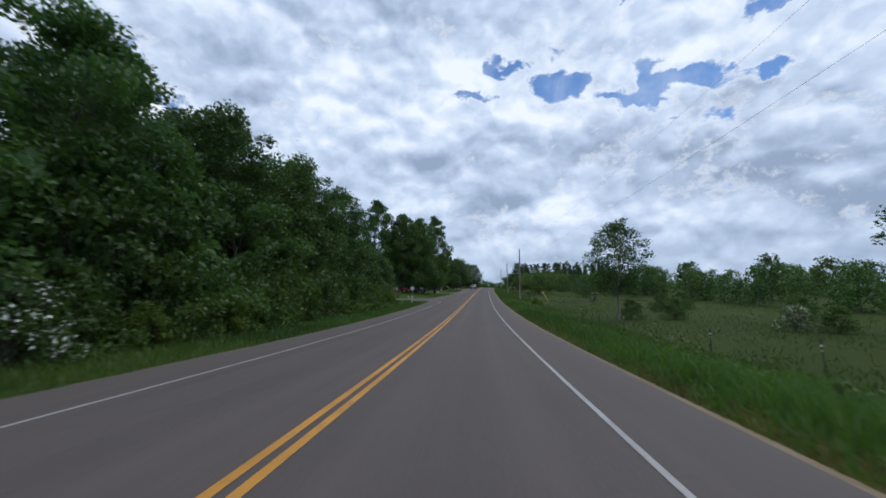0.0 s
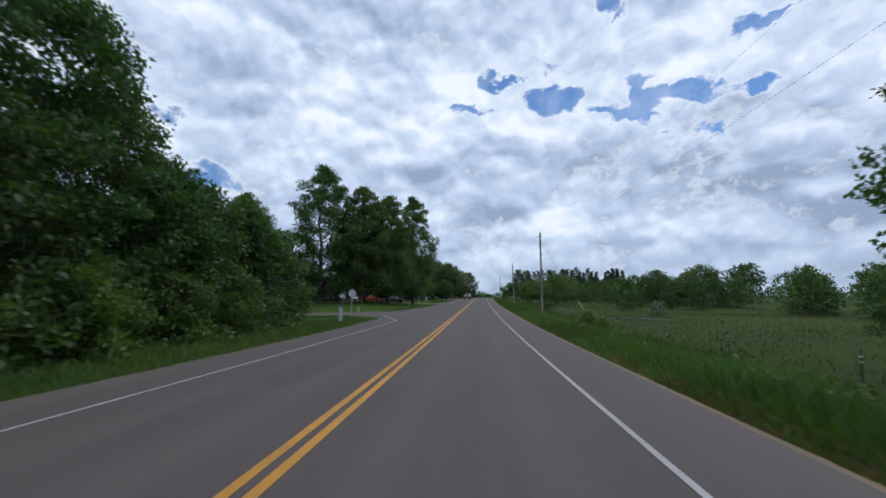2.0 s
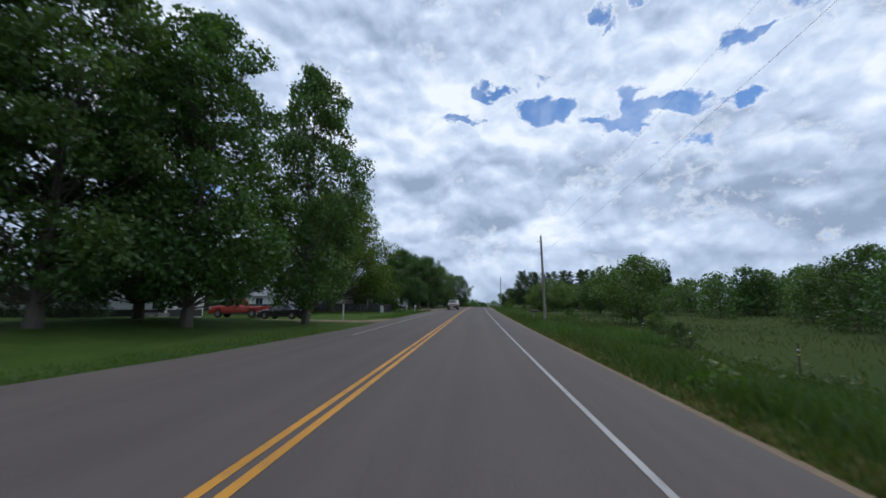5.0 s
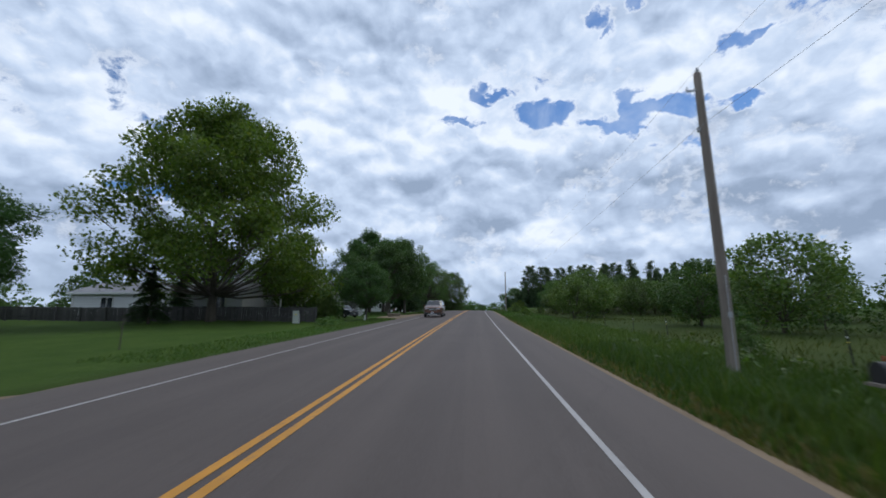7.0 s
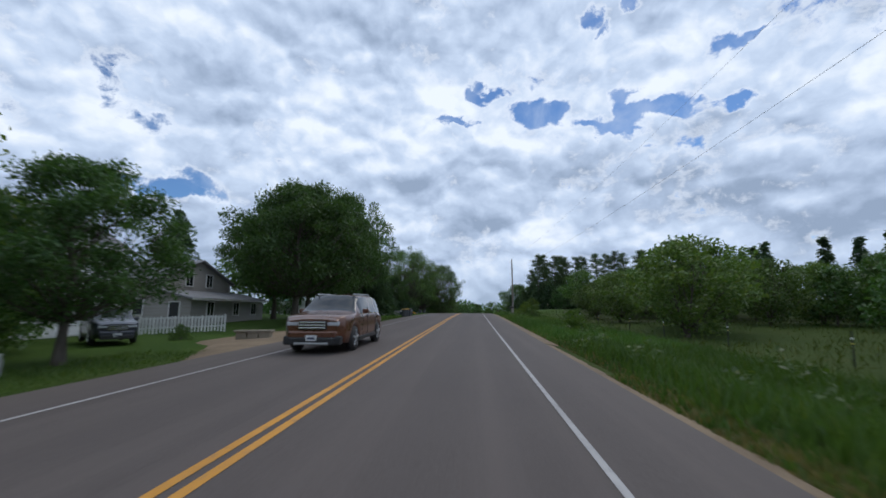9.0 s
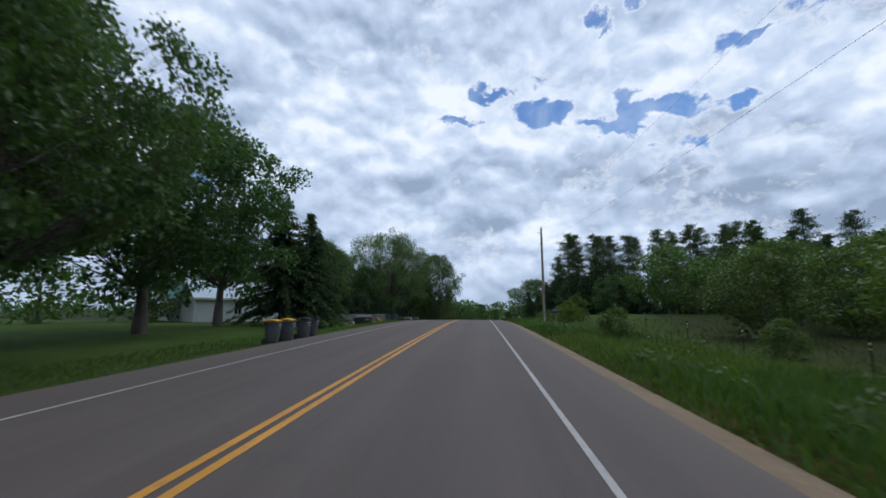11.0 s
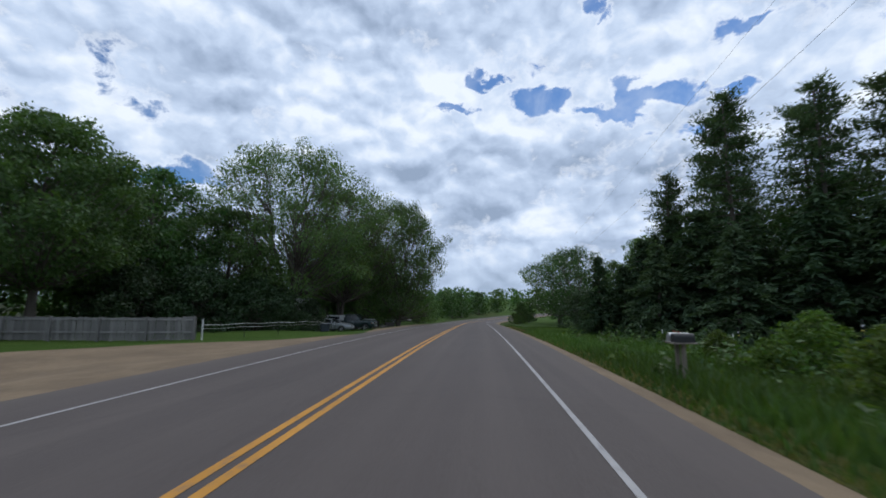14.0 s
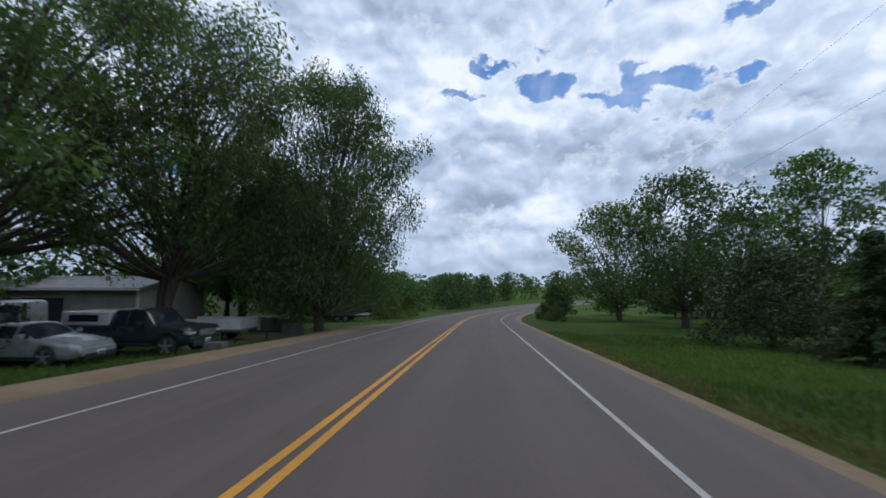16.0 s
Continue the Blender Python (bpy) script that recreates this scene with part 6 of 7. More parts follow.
t_, b_, p_ = pickup_shape()
truck = vehicle("pickup_truck", "dark green-blue pickup with a white bed cap", M_NAVY, 5.6, 1.98, t_, b_, p_, (-1.75, 1.82), 0.40, ((0.615, 0.745),), ((0.435, 0.515), (0.53, 0.66)), 0.82, 0.42)
cap_top = box(1.74, 2.10, 0.56, (0, -1.68, 1.19), 0.09, 3)
shell = part("bed_cap", cap_top, M_WHITE_PAINT, truck, "white fibreglass bed cap")
for sx in (-1, 1):
    part("cap_window", box(0.03, 1.25, 0.28, (sx * 0.868, -1.75, 1.34), 0.02), M_GLASS, shell, "dark cap window")
truck.matrix_basis = spot(252.7, -12.3, -88, 0.02)
t_, b_, p_ = pickup_shape(1.84, 1.14)
truck2 = vehicle("pickup_truck", "red pickup parked beside a lawn tree", M_RED, 5.3, 1.90, t_, b_, p_, (-1.65, 1.72), 0.38, ((0.615, 0.745),), ((0.435, 0.515), (0.53, 0.66)), 0.82, 0.40, False)
truck2.matrix_basis = spot(113.5, -22.0, 95, 0.05)
t_, b_, p_ = suv_shape(1.70)
van = vehicle("minivan", "slate-blue crossover parked facing the road traffic", M_SLATE, 4.9, 1.85, t_, b_, p_, (-1.46, 1.45), 0.35, ((0.605, 0.77), (0.02, 0.10)), ((0.10, 0.24), (0.255, 0.40), (0.415, 0.66)), 0.78)
van.matrix_basis = spot(149.0, -13.0, 232, 0.02, 0.82)
t_ = [(0, 2.1), (0.02, 2.28), (0.10, 2.34), (0.70, 2.34), (0.76, 2.2), (0.88, 1.25), (1.0, 1.0)]
b_ = [(0, 1.2), (0.85, 1.2), (0.9, 1.12), (1.0, 0.95)]
p_ = [(0, 0.97), (0.9, 1.0), (1.0, 0.86)]
cvan = vehicle("cargo_van", "white cargo van parked under the willows", M_WHITE_PAINT, 5.4, 1.98, t_, b_, p_, (-1.6, 1.75), 0.36, ((0.77, 0.875),), ((0.62, 0.76),), 0.9, 0.36, False)
cvan.matrix_basis = spot(253.2, -19.2, 217, 0.0, 0.9)


def trailer(name, label, length, width, box_h, m, deck=0.62, side=M_SIGN_BACK):
    root = empty(name, label, "trailer", "trailers in the yard")
    part("deck", box(width, length, 0.10, (0, 0, deck), 0.015), M_BOARD, root)
    fr = merge(box(0.08, length, 0.12, (width / 2 - 0.05, 0, deck - 0.13)), box(0.08, length, 0.12, (-width / 2 + 0.05, 0, deck - 0.13)))
    part("frame_rails", fr, M_TRIM_BLACK, root)
    tongue = merge(box(0.10, 1.4, 0.10, (0, length / 2 + 0.65, deck - 0.13)), box(0.10, 0.10, deck - 0.18, (0, length / 2 + 1.0, 0.04)))
    part("tongue", tongue, M_TRIM_BLACK, root)
    if box_h:
        for sx in (-1, 1):
            part("side_panel", box(0.05, length, box_h, (sx * (width / 2 - 0.03), 0, deck + 0.10), 0.01), side, root, "pale metal side panel")
        part("front_panel", box(width - 0.12, 0.05, box_h, (0, length / 2 - 0.04, deck + 0.10), 0.01), side, root)
    for sx in (-1, 1):
        part("fender", box(0.26, 1.5, 0.05, (sx * (width / 2 + 0.14), -0.2, 0.74), 0.015), M_TRIM_BLACK, root)
        for a in (-0.58, 0.22):
            w = empty("wheel", "", "")
            w.parent = root
            w.location = (sx * (width / 2 + 0.14), a, 0.33)
            part("tyre", cyl(0.33, 0.33, 0.20, (0, 0, 0), 20, "x", 0.03), M_RUBBER, w)
            part("rim", cyl(0.20, 0.20, 0.03, (sx * 0.10, 0, 0), 16, "x"), M_ALLOY, w)
    root.matrix_basis = m
    return root


trailer("utility_trailer", "utility trailer with pale metal sides", 3.6, 1.9, 0.55, spot(258.6, -13.0, -86), side=M_PICKET)
trailer("flatbed_trailer", "low flatbed trailer parked on gravel", 4.6, 2.0, 0.0, spot(276.0, -11.6, -84), 0.60)


def junk_crate(m, sx, sy, sz):
    root = empty("wooden_crate", "dark weathered crate among parked trailers", "crate", "yard clutter")
    part("panel", box(sx, sy, sz, (0, 0, 0.06), 0.02), M_BOARD_DARK, root)
    for k in (-1, 1):
        part("runner", box(sx, 0.1, 0.06, (0, k * sy * 0.35, 0)), M_BOARD_DARK, root)
        part("batten", box(0.09, 0.03, sz, (k * sx * 0.35, -sy / 2 - 0.012, 0.06)), M_BOARD_DARK, root)
    root.matrix_basis = m


junk_crate(spot(260.6, -9.6, 20), 1.2, 1.0, 0.7)
junk_crate(spot(263.8, -12.6, -30), 1.4, 0.9, 0.9)
junk_crate(spot(251.6, -8.3, 10), 0.7, 0.5, 0.28)

# ---- bins ----
def wheelie_bin(lid_mat, label):
    root = empty("wheelie_bin", label, "waste bin", "wheeled bins at the roadside")
    bm = bmesh.new()
    rings = []
    for z, w, d in ((0.06, 0.20, 0.24), (0.14, 0.215, 0.26), (0.8, 0.275, 0.325), (0.93, 0.285, 0.335), (0.95, 0.305, 0.355), (1.01, 0.305, 0.355), (1.01, 0.27, 0.32)):
        ring = []
        for a in range(16):
            t = 2 * math.pi * a / 16
            c, s = math.cos(t), math.sin(t)
            q = 1 / max(abs(c), abs(s)) ** 0.72
            ring.append(bm.verts.new((w * c * q, d * s * q, z)))
        rings.append(ring)
    for a, b in zip(rings, rings[1:]):
        for k in range(16):
            bm.faces.new((a[k], a[(k + 1) % 16], b[(k + 1) % 16], b[k]))
    bm.faces.new(rings[0][::-1])
    for f in bm.faces:
        f.smooth = True
    part("tub", bm, M_BIN, root)
    lid = bmesh.new()
    rows = []
    for i in range(7):
        y = -0.38 + 0.76 * i / 6
        z = 1.015 + 0.085 * math.sin(math.pi * (i / 6)) ** 0.7
        rows.append([lid.verts.new((x, y, z + 0.03 * (1 - (x / 0.32) ** 2) - (0.05 if abs(x) > 0.31 else 0))) for x in (-0.325, -0.30, -0.15, 0, 0.15, 0.30, 0.325)])
    for a, b in zip(rows, rows[1:]):
        for k in range(6):
            lid.faces.new((a[k], a[k + 1], b[k + 1], b[k]))
    bmesh.ops.solidify(lid, geom=lid.faces[:], thickness=0.018)
    for f in lid.faces:
        f.smooth = True
    part("lid", lid, lid_mat, root)
    part("handle", merge(cyl(0.016, 0.016, 0.5, (0, 0.43, 0.98), 8, "x"), box(0.03, 0.1, 0.05, (-0.23, 0.39, 0.95)), box(0.03, 0.1, 0.05, (0.23, 0.39, 0.95))), M_BIN, root)
    part("lift_bar", merge(cyl(0.014, 0.014, 0.34, (0, -0.345, 0.72), 8, "x"), box(0.36, 0.05, 0.05, (0, -0.325, 0.83), 0.01)), M_STEEL, root, "grey metal lift bar")
    part("axle", cyl(0.012, 0.012, 0.5, (0, 0.27, 0.13), 8, "x"), M_STEEL, root)
    for sx in (-1, 1):
        part("wheel", cyl(0.13, 0.13, 0.06, (sx * 0.265, 0.27, 0.13), 18, "x", 0.012), M_RUBBER, root)
    return root


bin_y = wheelie_bin(M_LID_YELLOW, "charcoal wheeled bin with a yellow lid")
bin_g = wheelie_bin(M_BIN, "charcoal wheeled bin with a closed grey lid")
bin_y.matrix_basis = spot(177.6, -5.45, 100, 0.03, 0.83)
copy_thing(bin_y, spot(178.7, -5.4, 96, 0.03))
bin_g.matrix_basis = spot(180.0, -5.3, 86, 0.03, 0.83)
for s, u, a in ((180.9, -5.3, 97), (208.1, -8.0, 80), (208.3, -7.3, 100)):
    copy_thing(bin_g, spot(s, u, a, 0.03))


def dumpster(m):
    root = empty("dumpster", "dark blue steel dumpster beside a gravel yard", "dumpster")
    bm = bmesh.new()
    v = [bm.verts.new(p) for p in ((-0.9, -0.6, 0.12), (0.9, -0.6, 0.12), (0.9, 0.6, 0.12), (-0.9, 0.6, 0.12), (-0.95, -0.75, 1.05), (0.95, -0.75, 1.05), (0.95, 0.65, 1.3), (-0.95, 0.65, 1.3))]
    for q in ((3, 2, 1, 0), (0, 1, 5, 4), (1, 2, 6, 5), (2, 3, 7, 6), (3, 0, 4, 7), (4, 5, 6, 7)):
        bm.faces.new([v[i] for i in q])
    bmesh.ops.bevel(bm, geom=bm.edges[:], offset=0.02, segments=2, affect="EDGES")
    part("tank", bm, M_TARP, root)
    for sx in (-0.48, 0.48):
        lid = box(0.92, 1.46, 0.05, (0, 0, 0), 0.015)
        bmesh.ops.rotate(lid, matrix=Matrix.Rotation(radians(10), 3, "X"), verts=lid.verts)
        bmesh.ops.translate(lid, vec=(sx, -0.05, 1.19), verts=lid.verts)
        part("lid", lid, M_TRIM_BLACK, root, "black plastic lid")
    for sx in (-1, 1):
        part("lift_pocket", box(0.14, 0.9, 0.2, (sx * 1.0, -0.05, 0.7), 0.01), M_TARP, root)
        for y in (-0.5, 0.5):
            part("foot", box(0.2, 0.14, 0.14, (sx * 0.75, y, 0), 0.01), M_TARP, root)
    part("label_plate", box(0.5, 0.01, 0.13, (0.55, -0.725, 0.78)), M_LID_YELLOW, root, "yellow label with unreadable bars")
    part("label_bar", box(0.4, 0.008, 0.03, (0.55, -0.735, 0.83)), M_INK, root)
    root.matrix_basis = m


dumpster(spot(208.4, -10.9, 4, 0.02))


def toy_slide(m):
    """A bundled yellow plastic play slide dropped beside the bins."""
    root = empty("plastic_slide", "yellow plastic toy slide lying in the grass", "toy")
    bm = bmesh.new()
    rows = []
    for i in range(9):
        t = i / 8
        y, z = -0.6 + 1.2 * t, 0.10 + 0.62 * (t ** 1.6)
        rows.append([bm.verts.new((x, y, z + h)) for x, h in ((-0.24, 0.12), (-0.22, 0.0), (0, -0.02), (0.22, 0.0), (0.24, 0.12))])
    for a, b in zip(rows, rows[1:]):
        for k in range(4):
            bm.faces.new((a[k], a[k + 1], b[k + 1], b[k]))
    bmesh.ops.solidify(bm, geom=bm.faces[:], thickness=0.03)
    part("chute", bm, M_LID_YELLOW, root)
    for sx in (-1, 1):
        part("leg", box(0.06, 0.06, 0.66, (sx * 0.2, 0.55, 0.0), 0.015), M_TARP, root, "dark blue leg")
    part("brace", box(0.5, 0.5, 0.06, (0, 0.3, 0.06), 0.015), M_TARP, root)
    root.matrix_basis = m


toy_slide(spot(208.6, -8.9, 80, 0.02))


def crumpled_sheet(m):
    """A plastic sheet dropped in folds."""
    root = empty("plastic_sheet", "crumpled pale blue and white plastic sheet in grass", "rubbish")
    rng = np.random.default_rng(8)
    bm = bmesh.new()
    rows = []
    for i in range(9):
        row = []
        for j in range(9):
            x, y = (i - 4) * 0.085, (j - 4) * 0.075
            dome = max(0.0, 1 - (x / 0.38) ** 2 - (y / 0.34) ** 2)
            row.append(bm.verts.new((x + rng.normal() * 0.012, y + rng.normal() * 0.012, 0.02 + 0.30 * dome ** 0.6 * rng.uniform(0.65, 1.1))))
        rows.append(row)
    for a, b in zip(rows, rows[1:]):
        for j in range(8):
            bm.faces.new((a[j], a[j + 1], b[j + 1], b[j]))
    bmesh.ops.solidify(bm, geom=bm.faces[:], thickness=0.006)
    part("sheet", bm, M_SHEET, root)
    root.matrix_basis = m


M_SHEET = surface("pale_blue_plastic", (0.24, 0.33, 0.52), (0.62, 0.66, 0.72), 5.0, 0.4)
crumpled_sheet(spot(207.7, -9.15, 20, 0.01))


# ---- fences, posts, signs ----
def run_points(a, b, step):
    n = max(1, int(math.hypot(b[0] - a[0], b[1] - a[1]) / step))
    return [(a[0] + (b[0] - a[0]) * i / n, a[1] + (b[1] - a[1]) * i / n) for i in range(n + 1)]


def board_fence(label, a, b, high, step, material, gap=0.9, pointed=False, rails=(0.3, 0.85)):
    root = empty("fence", label, "fence")
    pa, pb = land(*a), land(*b)
    ang = math.atan2(pb.y - pa.y, pb.x - pa.x)
    w = step * gap
    bm = bmesh.new()
    if pointed:
        pts = [(-w / 2, 0), (w / 2, 0), (w / 2, high * 0.88), (0, high), (-w / 2, high * 0.88)]
    else:
        pts = [(-w / 2, 0), (w / 2, 0), (w / 2, high), (-w / 2, high - 0.01)]
    f = [bm.verts.new((x, -0.011, z)) for x, z in pts]
    g = [bm.verts.new((x, 0.011, z)) for x, z in pts]
    bm.faces.new(f)
    bm.faces.new(g[::-1])
    for i in range(len(pts)):
        bm.faces.new((f[i], g[i], g[(i + 1) % len(pts)], f[(i + 1) % len(pts)]))
    bmesh.ops.recalc_face_normals(bm, faces=bm.faces[:])
    me = bpy.data.meshes.new("board")
    bm.to_mesh(me)
    bm.free()
    me.materials.append(material)
    rng = np.random.default_rng(int(a[0] * 10))
    for s, u in run_points(a, b, step):
        p = land(s, u)
        ob = new("picket" if pointed else "board", me)
        ob.parent = root
        ob.matrix_basis = Matrix.Translation((p.x, p.y, p.z + 0.03 + rng.normal() * 0.015)) @ Matrix.Rotation(ang, 4, "Z") @ Matrix.Rotation(rng.normal() * 0.012, 4, "Y")
    ln = (pb - pa).length
    mid_p = (pa + pb) / 2
    pitch = math.atan2(pb.z - pa.z, (pb.xy - pa.xy).length)
    for z in rails:
        r = part("rail", box(ln, 0.04, 0.09, (0, 0.032, z * high)), material, root)
        r.matrix_basis = Matrix.Translation(mid_p) @ Matrix.Rotation(ang, 4, "Z") @ Matrix.Rotation(-pitch, 4, "Y")
    for s, u in run_points(a, b, 2.4):
        p = land(s, u)
        r = part("post", box(0.1, 0.1, high + 0.25, (0, 0.10, -0.2), 0.008), material, root)
        r.matrix_basis = Matrix.Translation(p) @ Matrix.Rotation(ang, 4, "Z")


board_fence("weathered grey board fence round the white house", (138.0, -11.8), (137.6, -46), 1.25, 0.19, M_BOARD_DARK)
board_fence("white picket fence in front of the grey house", (153.9, -15.9), (155.9, -12.3), 0.95, 0.16, M_PICKET, 0.6, True)
board_fence("white picket fence beside the white house", (142.5, -15.6), (148.5, -17.2), 0.95, 0.16, M_PICKET, 0.6, True)
board_fence("grey board fence at the end of the gravel yard", (228.0, -13.0), (226.4, -25), 1.22, 0.19, M_BOARD)


def storage_tub(m):
    """A dark moulded tub with a rolled rim and a sagging lid."""
    root = empty("storage_tub", "dark blue plastic tub standing on the grass by the fence", "tub")
    bm = bmesh.new()
    rows = []
    for z, k in ((0.0, 0.40), (0.04, 0.42), (0.62, 0.47), (0.66, 0.50), (0.70, 0.50)):
        ring = []
        for i in range(24):
            a = 2 * math.pi * i / 24
            c, d = math.cos(a), math.sin(a)
            q = (abs(c) ** 5 + abs(d) ** 5) ** -0.2
            ring.append(bm.verts.new((c * q * k, d * q * k * 0.8, z)))
        rows.append(ring)
    for a, b in zip(rows, rows[1:]):
        for i in range(24):
            bm.faces.new((a[i], a[(i + 1) % 24], b[(i + 1) % 24], b[i]))
    bm.faces.new(rows[0][::-1])
    bm.faces.new(rows[-1])
    part("body", bm, M_TARP, root)
    part("lid", box(1.04, 0.84, 0.05, (0, 0, 0.705), 0.02), M_TARP, root)
    for sx in (-1, 1):
        part("handle", box(0.05, 0.22, 0.04, (sx * 0.50, 0, 0.52), 0.012), M_TRIM_BLACK, root)
    root.matrix_basis = m


storage_tub(spot(239.6, -10.3, 15, 0.02, 0.8))


def garden_arbour(m):
    """A leaning post with crossed branches, what is left of an arbour."""
    root = empty("garden_arbour", "weathered pale wooden post with crossed branches behind the fence", "arbour")
    part("post", box(0.13, 0.13, 2.2, (0, 0, -0.2), 0.012), M_PICKET, root)
    for pts in (((-0.75, 0, 1.9), (-0.2, 0.05, 1.2), (0.45, 0, 0.3), (0.7, 0, -0.1)), ((1.25, 0, 1.4), (0.8, -0.04, 0.9), (0.35, 0, 0.5), (0.1, 0, 0.1))):
        v, f = [], []
        tube_into(v, f, [Vector(p) for p in pts], [0.045, 0.05, 0.05, 0.055], 8)
        part("branch", mesh_of("branch", v, f, M_BARK_PALE, True), M_BARK_PALE, root, "bare pale branch")
    root.matrix_basis = m


garden_arbour(spot(140, -16.1, 10))


def rail_fence():
    root = empty("rail_fence", "low pale pipe-rail fence in the grass", "fence")
    pts = [land(a, b) for a, b in ((228.2, -12.7), (231.0, -12.0), (233.8, -11.3), (236.6, -10.8), (240.2, -11.1), (244.0, -11.4), (247.2, -12.2))]
    for i, p in enumerate(pts):
        o = part("post", merge(cyl(0.045, 0.04, 1.2, (0, 0, -0.15), 10), cyl(0.05, 0.02, 0.04, (0, 0, 1.05), 10)) if i == 0 else cyl(0.02, 0.018, 1.0, (0, 0, -0.15), 8), M_PICKET if i == 0 else M_POST_DARK, root, "pale end post" if i == 0 else "thin dark fence post")
        o.matrix_basis = Matrix.Translation(p)
    for a, b in zip(pts, pts[1:]):
        for z, r in ((0.80, 0.012), (0.60, 0.006)):
            v, f = [], []
            tube_into(v, f, [a + Vector((0, 0, z)), a.lerp(b, 0.5) + Vector((0, 0, z - 0.05)), b + Vector((0, 0, z))], [r, r, r], 6)
            part("rail", mesh_of("rail", v, f, M_PICKET, True), M_PICKET, root)


rail_fence()


def t_post():
    root = empty("fence_post", "dark steel field fence post with a white band", "fence post", "field fence posts")
    part("shaft", merge(box(0.045, 0.006, 1.45, (0, 0, -0.35)), box(0.006, 0.03, 1.45, (0, 0.017, -0.35))), M_POST_DARK, root)
    part("tip", box(0.05, 0.034, 0.06, (0, 0.01, 0.86), 0.004), M_TRIM, root, "white painted band")
    part("clip", box(0.05, 0.05, 0.04, (0, 0.01, 0.72), 0.004), M_GUARD, root, "yellow wire clip")
    return root


post = t_post()
rng_post = np.random.default_rng(3)
first = True
for i in range(44):
    s = 7.6 + 5.75 * i
    u = 12.3 + rng_post.normal() * 0.2 + 1.1 * ease(s, 93, 117) + 0.4 * ease(s, 183, 203)
    m = spot(s, u, rng_post.uniform(-20, 20)) @ pose(0, 0, 0, rng_post.normal() * 2.5, rng_post.normal() * 2.5, 0)
    if first:
        post.matrix_basis = m
        first = False
    else:
        copy_thing(post, m)
marker = empty("marker_post", "white plastic marker post under the pines", "marker post", "marker posts")
part("shaft", merge(cyl(0.026, 0.026, 1.0, (0, 0, -0.2), 10), cyl(0.026, 0.008, 0.04, (0, 0, 0.8), 10)), M_PICKET, marker)
marker.matrix_basis = spot(230, 12.2)
for s, u in ((235, 13), (226.5, 13.8), (239.5, 11.8), (223, 15.2)):
    copy_thing(marker, spot(s, u))


def stop_sign():
    root = empty("stop_sign", "octagonal road sign seen from its bare metal back", "road sign")
    part("post", merge(box(0.06, 0.035, 2.75, (0, 0.03, -0.3), 0.006), box(0.03, 0.02, 2.75, (0, 0.055, -0.3))), M_STEEL, root)
    r = 0.305 / math.cos(math.pi / 8)
    bm = bmesh.new()
    rim = [(r * math.cos(math.pi / 8 + k * math.pi / 4), r * math.sin(math.pi / 8 + k * math.pi / 4)) for k in range(8)]
    a = [bm.verts.new((x, -0.004, 2.02 + z)) for x, z in rim]
    b = [bm.verts.new((x, 0.004, 2.02 + z)) for x, z in rim]
    bm.faces.new(a[::-1])
    bm.faces.new(b)
    for k in range(8):
        bm.faces.new((a[k], a[(k + 1) % 8], b[(k + 1) % 8], b[k]))
    bmesh.ops.recalc_face_normals(bm, faces=bm.faces[:])
    part("plate", bm, M_SIGN_BACK, root)
    bm = bmesh.new()
    a = [bm.verts.new((x * 0.96, 0.0065, 2.02 + z * 0.96)) for x, z in rim]
    bm.faces.new(a)
    part("face", bm, M_SIGN_RED, root, "red reflective face")
    for z in (1.88, 2.18):
        part("bolt", cyl(0.012, 0.012, 0.02, (0, -0.01, z), 8, "y"), M_STEEL, root)
    root.matrix_basis = spot(63.4, -9.0, 20, 0.0) @ pose(0, 0, 0, 0, 2.5, 0)


stop_sign()


def small_sign():
    root = empty("property_sign", "small pale sign on a thin post in a lawn", "sign")
    part("post", box(0.03, 0.03, 1.75, (0, 0.02, -0.2), 0.004), M_STEEL, root)
    part("plate", box(0.62, 0.012, 0.38, (0, 0, 1.42), 0.004), M_PLATE, root, "pale sign plate")
    for z, w in ((1.66, 0.44), (1.54, 0.36)):
        part("text_bar", box(w, 0.006, 0.05, (0, -0.008, z)), M_INK, root, "dark bar of lettering")
    root.matrix_basis = spot(76.5, -14.4, -20)


small_sign()


def pedestal(m, cap=None):
    root = empty("utility_pedestal", "pale grey-green utility pedestal in the grass", "utility box", "utility pedestals")
    part("body", box(0.26, 0.20, 0.72, (0, 0, 0), 0.02), M_BOX_GREEN, root)
    part("cap", box(0.29, 0.23, 0.07, (0, 0, 0.72), 0.02), cap or M_BOX_GREEN, root)
    part("stake", box(0.05, 0.05, 0.8, (0.16, 0.05, -0.2), 0.005), M_STEEL, root)
    part("label_plate", box(0.1, 0.006, 0.07, (0, -0.103, 0.52)), M_GUARD, root)
    root.matrix_basis = m


for s, u, w, h, cap in ((73.4, -11.4, 0.62, 0.62, None), (58.0, -8.0, 0.8, 1.45, M_TRIM_BLACK), (136.0, -12.7, 1.7, 1.3, None), (141.4, -8.4, 0.62, 0.62, None)):
    pedestal(spot(s, u, 15, 0) @ Matrix.Diagonal((w, w, h, 1)), cap)


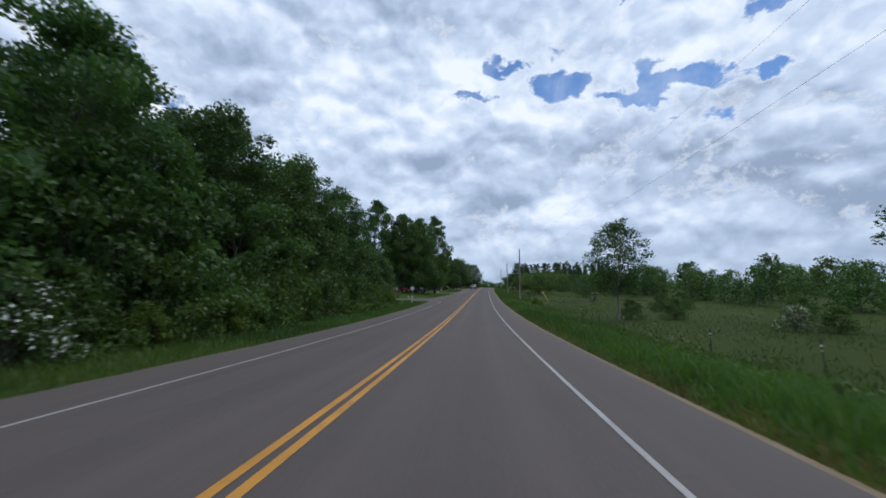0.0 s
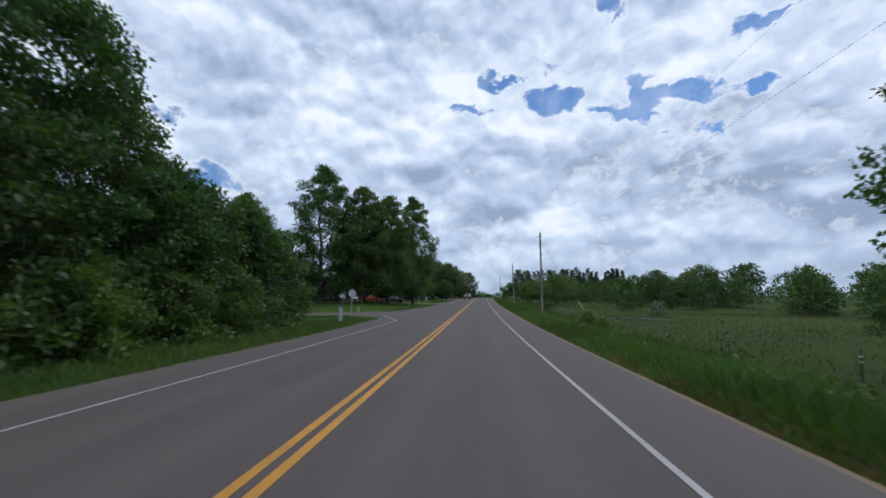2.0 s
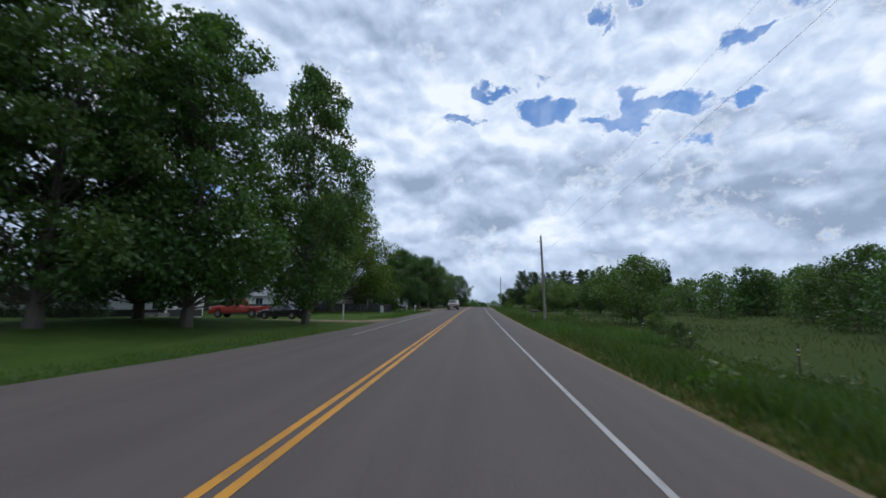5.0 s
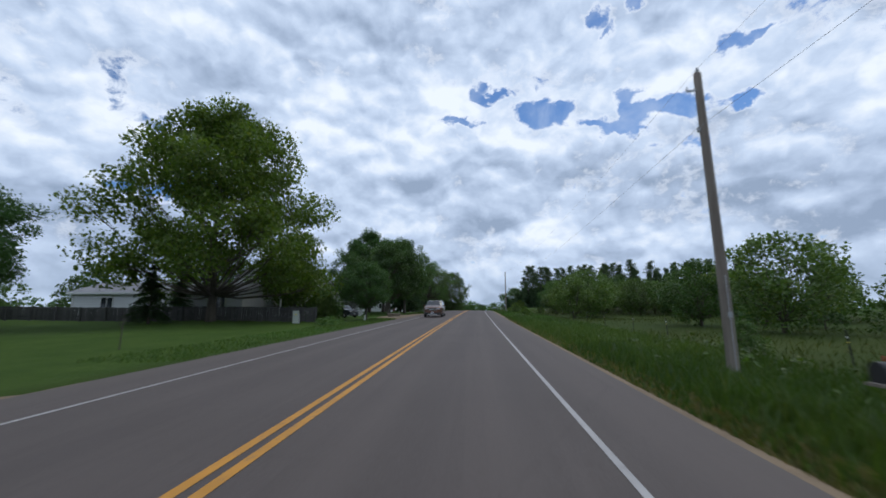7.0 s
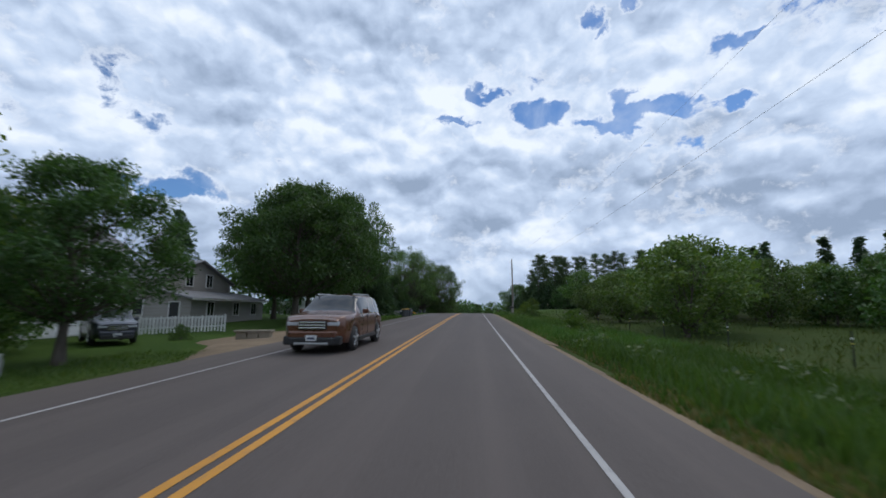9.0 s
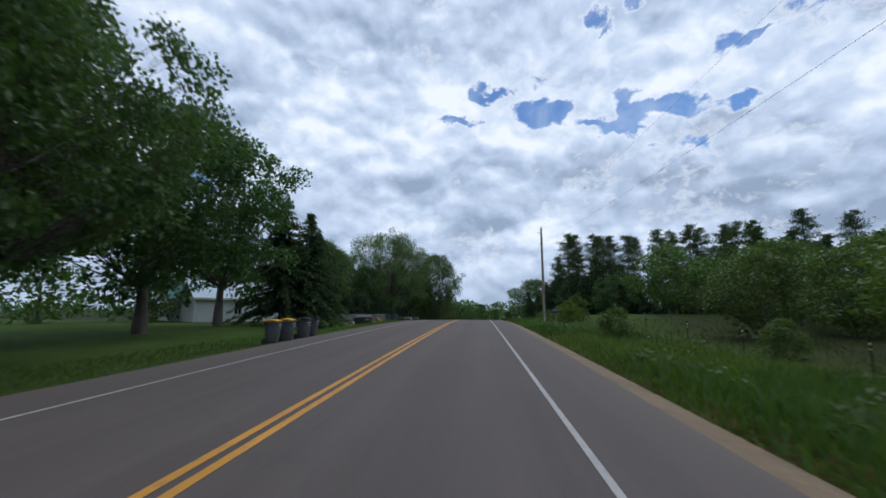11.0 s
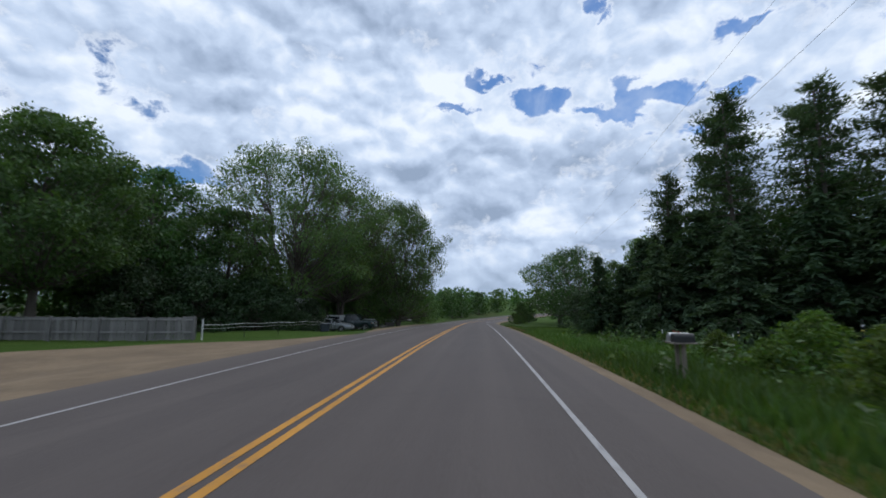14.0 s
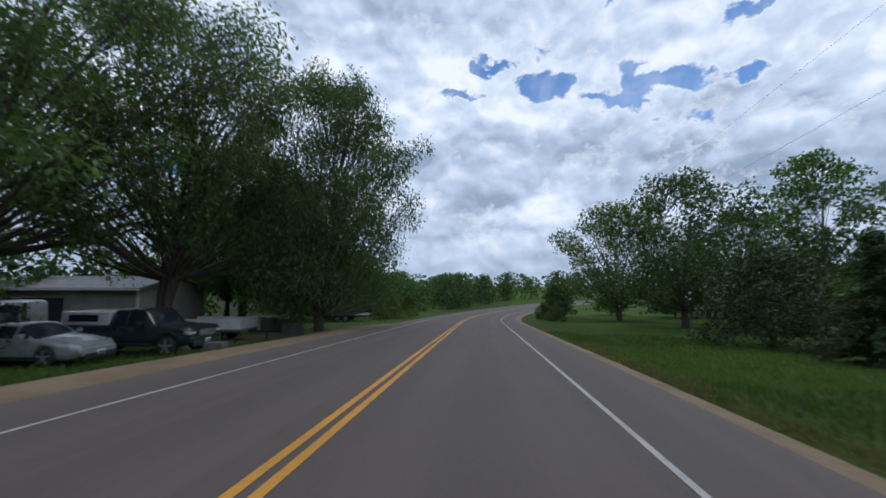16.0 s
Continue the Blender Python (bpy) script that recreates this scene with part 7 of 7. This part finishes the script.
def mailbox(m, dark=True, pair=False):
    root = empty("mailbox", "rural mailbox on a weathered wooden post", "mailbox", "mailboxes")
    part("post", box(0.09, 0.09, 1.45, (0, 0, -0.4), 0.008), M_POLE, root)
    if pair:
        part("post", box(0.09, 0.09, 1.45, (0.22, 0.06, -0.4), 0.008), M_POLE, root)
    part("plank", box(0.5 if pair else 0.2, 0.62, 0.04, (0.1 if pair else 0, 0, 1.04), 0.006), M_POLE, root)
    for k, mat in enumerate((M_TRIM_BLACK if dark else M_STEEL, M_STEEL)[: 2 if pair else 1]):
        bm = bmesh.new()
        prof = [(-0.1, 0), (0.1, 0)] + [(0.1 * math.cos(math.pi * i / 8), 0.13 + 0.1 * math.sin(math.pi * i / 8)) for i in range(9)]
        a = [bm.verts.new((x, -0.26, z + 1.08)) for x, z in prof]
        b = [bm.verts.new((x, 0.26, z + 1.08)) for x, z in prof]
        bm.faces.new(a)
        bm.faces.new(b[::-1])
        for i in range(len(prof)):
            bm.faces.new((a[i], b[i], b[(i + 1) % len(prof)], a[(i + 1) % len(prof)]))
        bmesh.ops.recalc_face_normals(bm, faces=bm.faces[:])
        bmesh.ops.translate(bm, vec=(k * 0.25, 0, 0), verts=bm.verts)
        part("box", bm, mat, root)
        part("flag", box(0.01, 0.03, 0.16, (0.108 + k * 0.25, 0.05, 1.2)), M_SIGN_RED, root, "small red flag")
        part("latch", box(0.04, 0.02, 0.03, (k * 0.25, -0.27, 1.27), 0.004), M_STEEL, root)
    root.matrix_basis = m


mailbox(spot(216.4, 6.75, 90, -0.02, 0.84), True, True)
mailbox(spot(189.5, 7.4, 90, 0.1), True)
mailbox(spot(108.3, 6.9, 90, -0.28), True)


def bird_box(m):
    root = empty("bird_house", "small white bird house on a white post", "bird house")
    part("post", box(0.13, 0.13, 1.6, (0, 0, -0.2), 0.012), M_PICKET, root)
    part("box", box(0.20, 0.18, 0.2, (0, 0, 1.4), 0.006), M_BOARD, root)
    part("roof", merge(box(0.26, 0.26, 0.03, (0, 0, 1.6), 0.005), box(0.10, 0.26, 0.04, (0, 0, 1.62), 0.01)), M_TRIM_BLACK, root)
    # hole not cut: a black disc paints the shade inside it
    part("entrance", cyl(0.025, 0.025, 0.02, (0, -0.093, 1.52), 12, "y"), M_TRIM_BLACK, root)
    root.matrix_basis = m


bird_box(spot(112.3, -10.75, 10))

sapling = empty("sapling", "thin bare young sapling planted in a lawn", "tree")
tv, tf = [], []
tube_into(tv, tf, [Vector((0, 0, -0.1)), Vector((0.02, 0, 0.6)), Vector((0, 0.03, 1.25))], [0.022, 0.016, 0.006], 6)
tube_into(tv, tf, [Vector((0.01, 0, 0.8)), Vector((0.1, 0.05, 1.05))], [0.008, 0.003], 5)
tube_into(tv, tf, [Vector((0.01, 0, 0.7)), Vector((-0.1, -0.03, 0.98))], [0.008, 0.003], 5)
part("stem", mesh_of("stem", tv, tf, M_BARK, True), M_BARK, sapling)
sapling.matrix_basis = spot(117.0, -10.4)

planter = empty("stone_planter", "low tan stone block planter beside gravel", "planter")
for k in range(3):
    part("stone", box(0.46, 0.5, 0.34, (-0.49 + k * 0.49, 0, 0), 0.03), M_CONCRETE, planter)
part("cap_stone", box(1.6, 0.58, 0.09, (0, 0, 0.34), 0.02), M_CONCRETE, planter)
planter.matrix_basis = spot(150.6, -7.5, 12)

# bundle of pale metal troughs in the field grass
trough = empty("metal_trough", "pale galvanised trough lying in the field grass", "trough", "metal troughs")
bm = bmesh.new()
rows = []
for y in (-1.6, 1.6):
    rows.append([bm.verts.new((0.10 * math.cos(math.pi * k / 8), y, 0.14 - 0.10 * math.sin(math.pi * k / 8))) for k in range(9)])
for k in range(8):
    bm.faces.new((rows[0][k], rows[0][k + 1], rows[1][k + 1], rows[1][k]))
bmesh.ops.solidify(bm, geom=bm.faces[:], thickness=0.012)
part("channel", bm, M_STEEL, trough)
for y in (-1.5, 0, 1.5):
    part("strap", box(0.23, 0.05, 0.02, (0, y, 0.135), 0.004), M_STEEL, trough)
trough.matrix_basis = spot(73.5, 17.0, 59, 0.05)
for s, u, a in ((72.2, 19.2, 57), (73.9, 17.4, 61), (72.5, 19.6, 59)):
    copy_thing(trough, spot(s, u, a, 0.06))

# stay wire of the first pole, with its yellow guard
stay = empty("guy_wire", "steel guy wire with a yellow plastic guard", "guy wire")
top_p = land(78.7, 9.3) + Vector((0, 0, 8.8))
foot = land(79.4, 14.8)
v, f = [], []
tube_into(v, f, [top_p, top_p.lerp(foot, 0.5), foot], [0.012] * 3, 5)
part("cable", mesh_of("cable", v, f, M_WIRE, True), M_WIRE, stay)
v, f = [], []
tube_into(v, f, [foot, foot.lerp(top_p, 0.22)], [0.045, 0.045], 8)
part("guard", mesh_of("guard", v, f, M_GUARD, True), M_GUARD, stay)
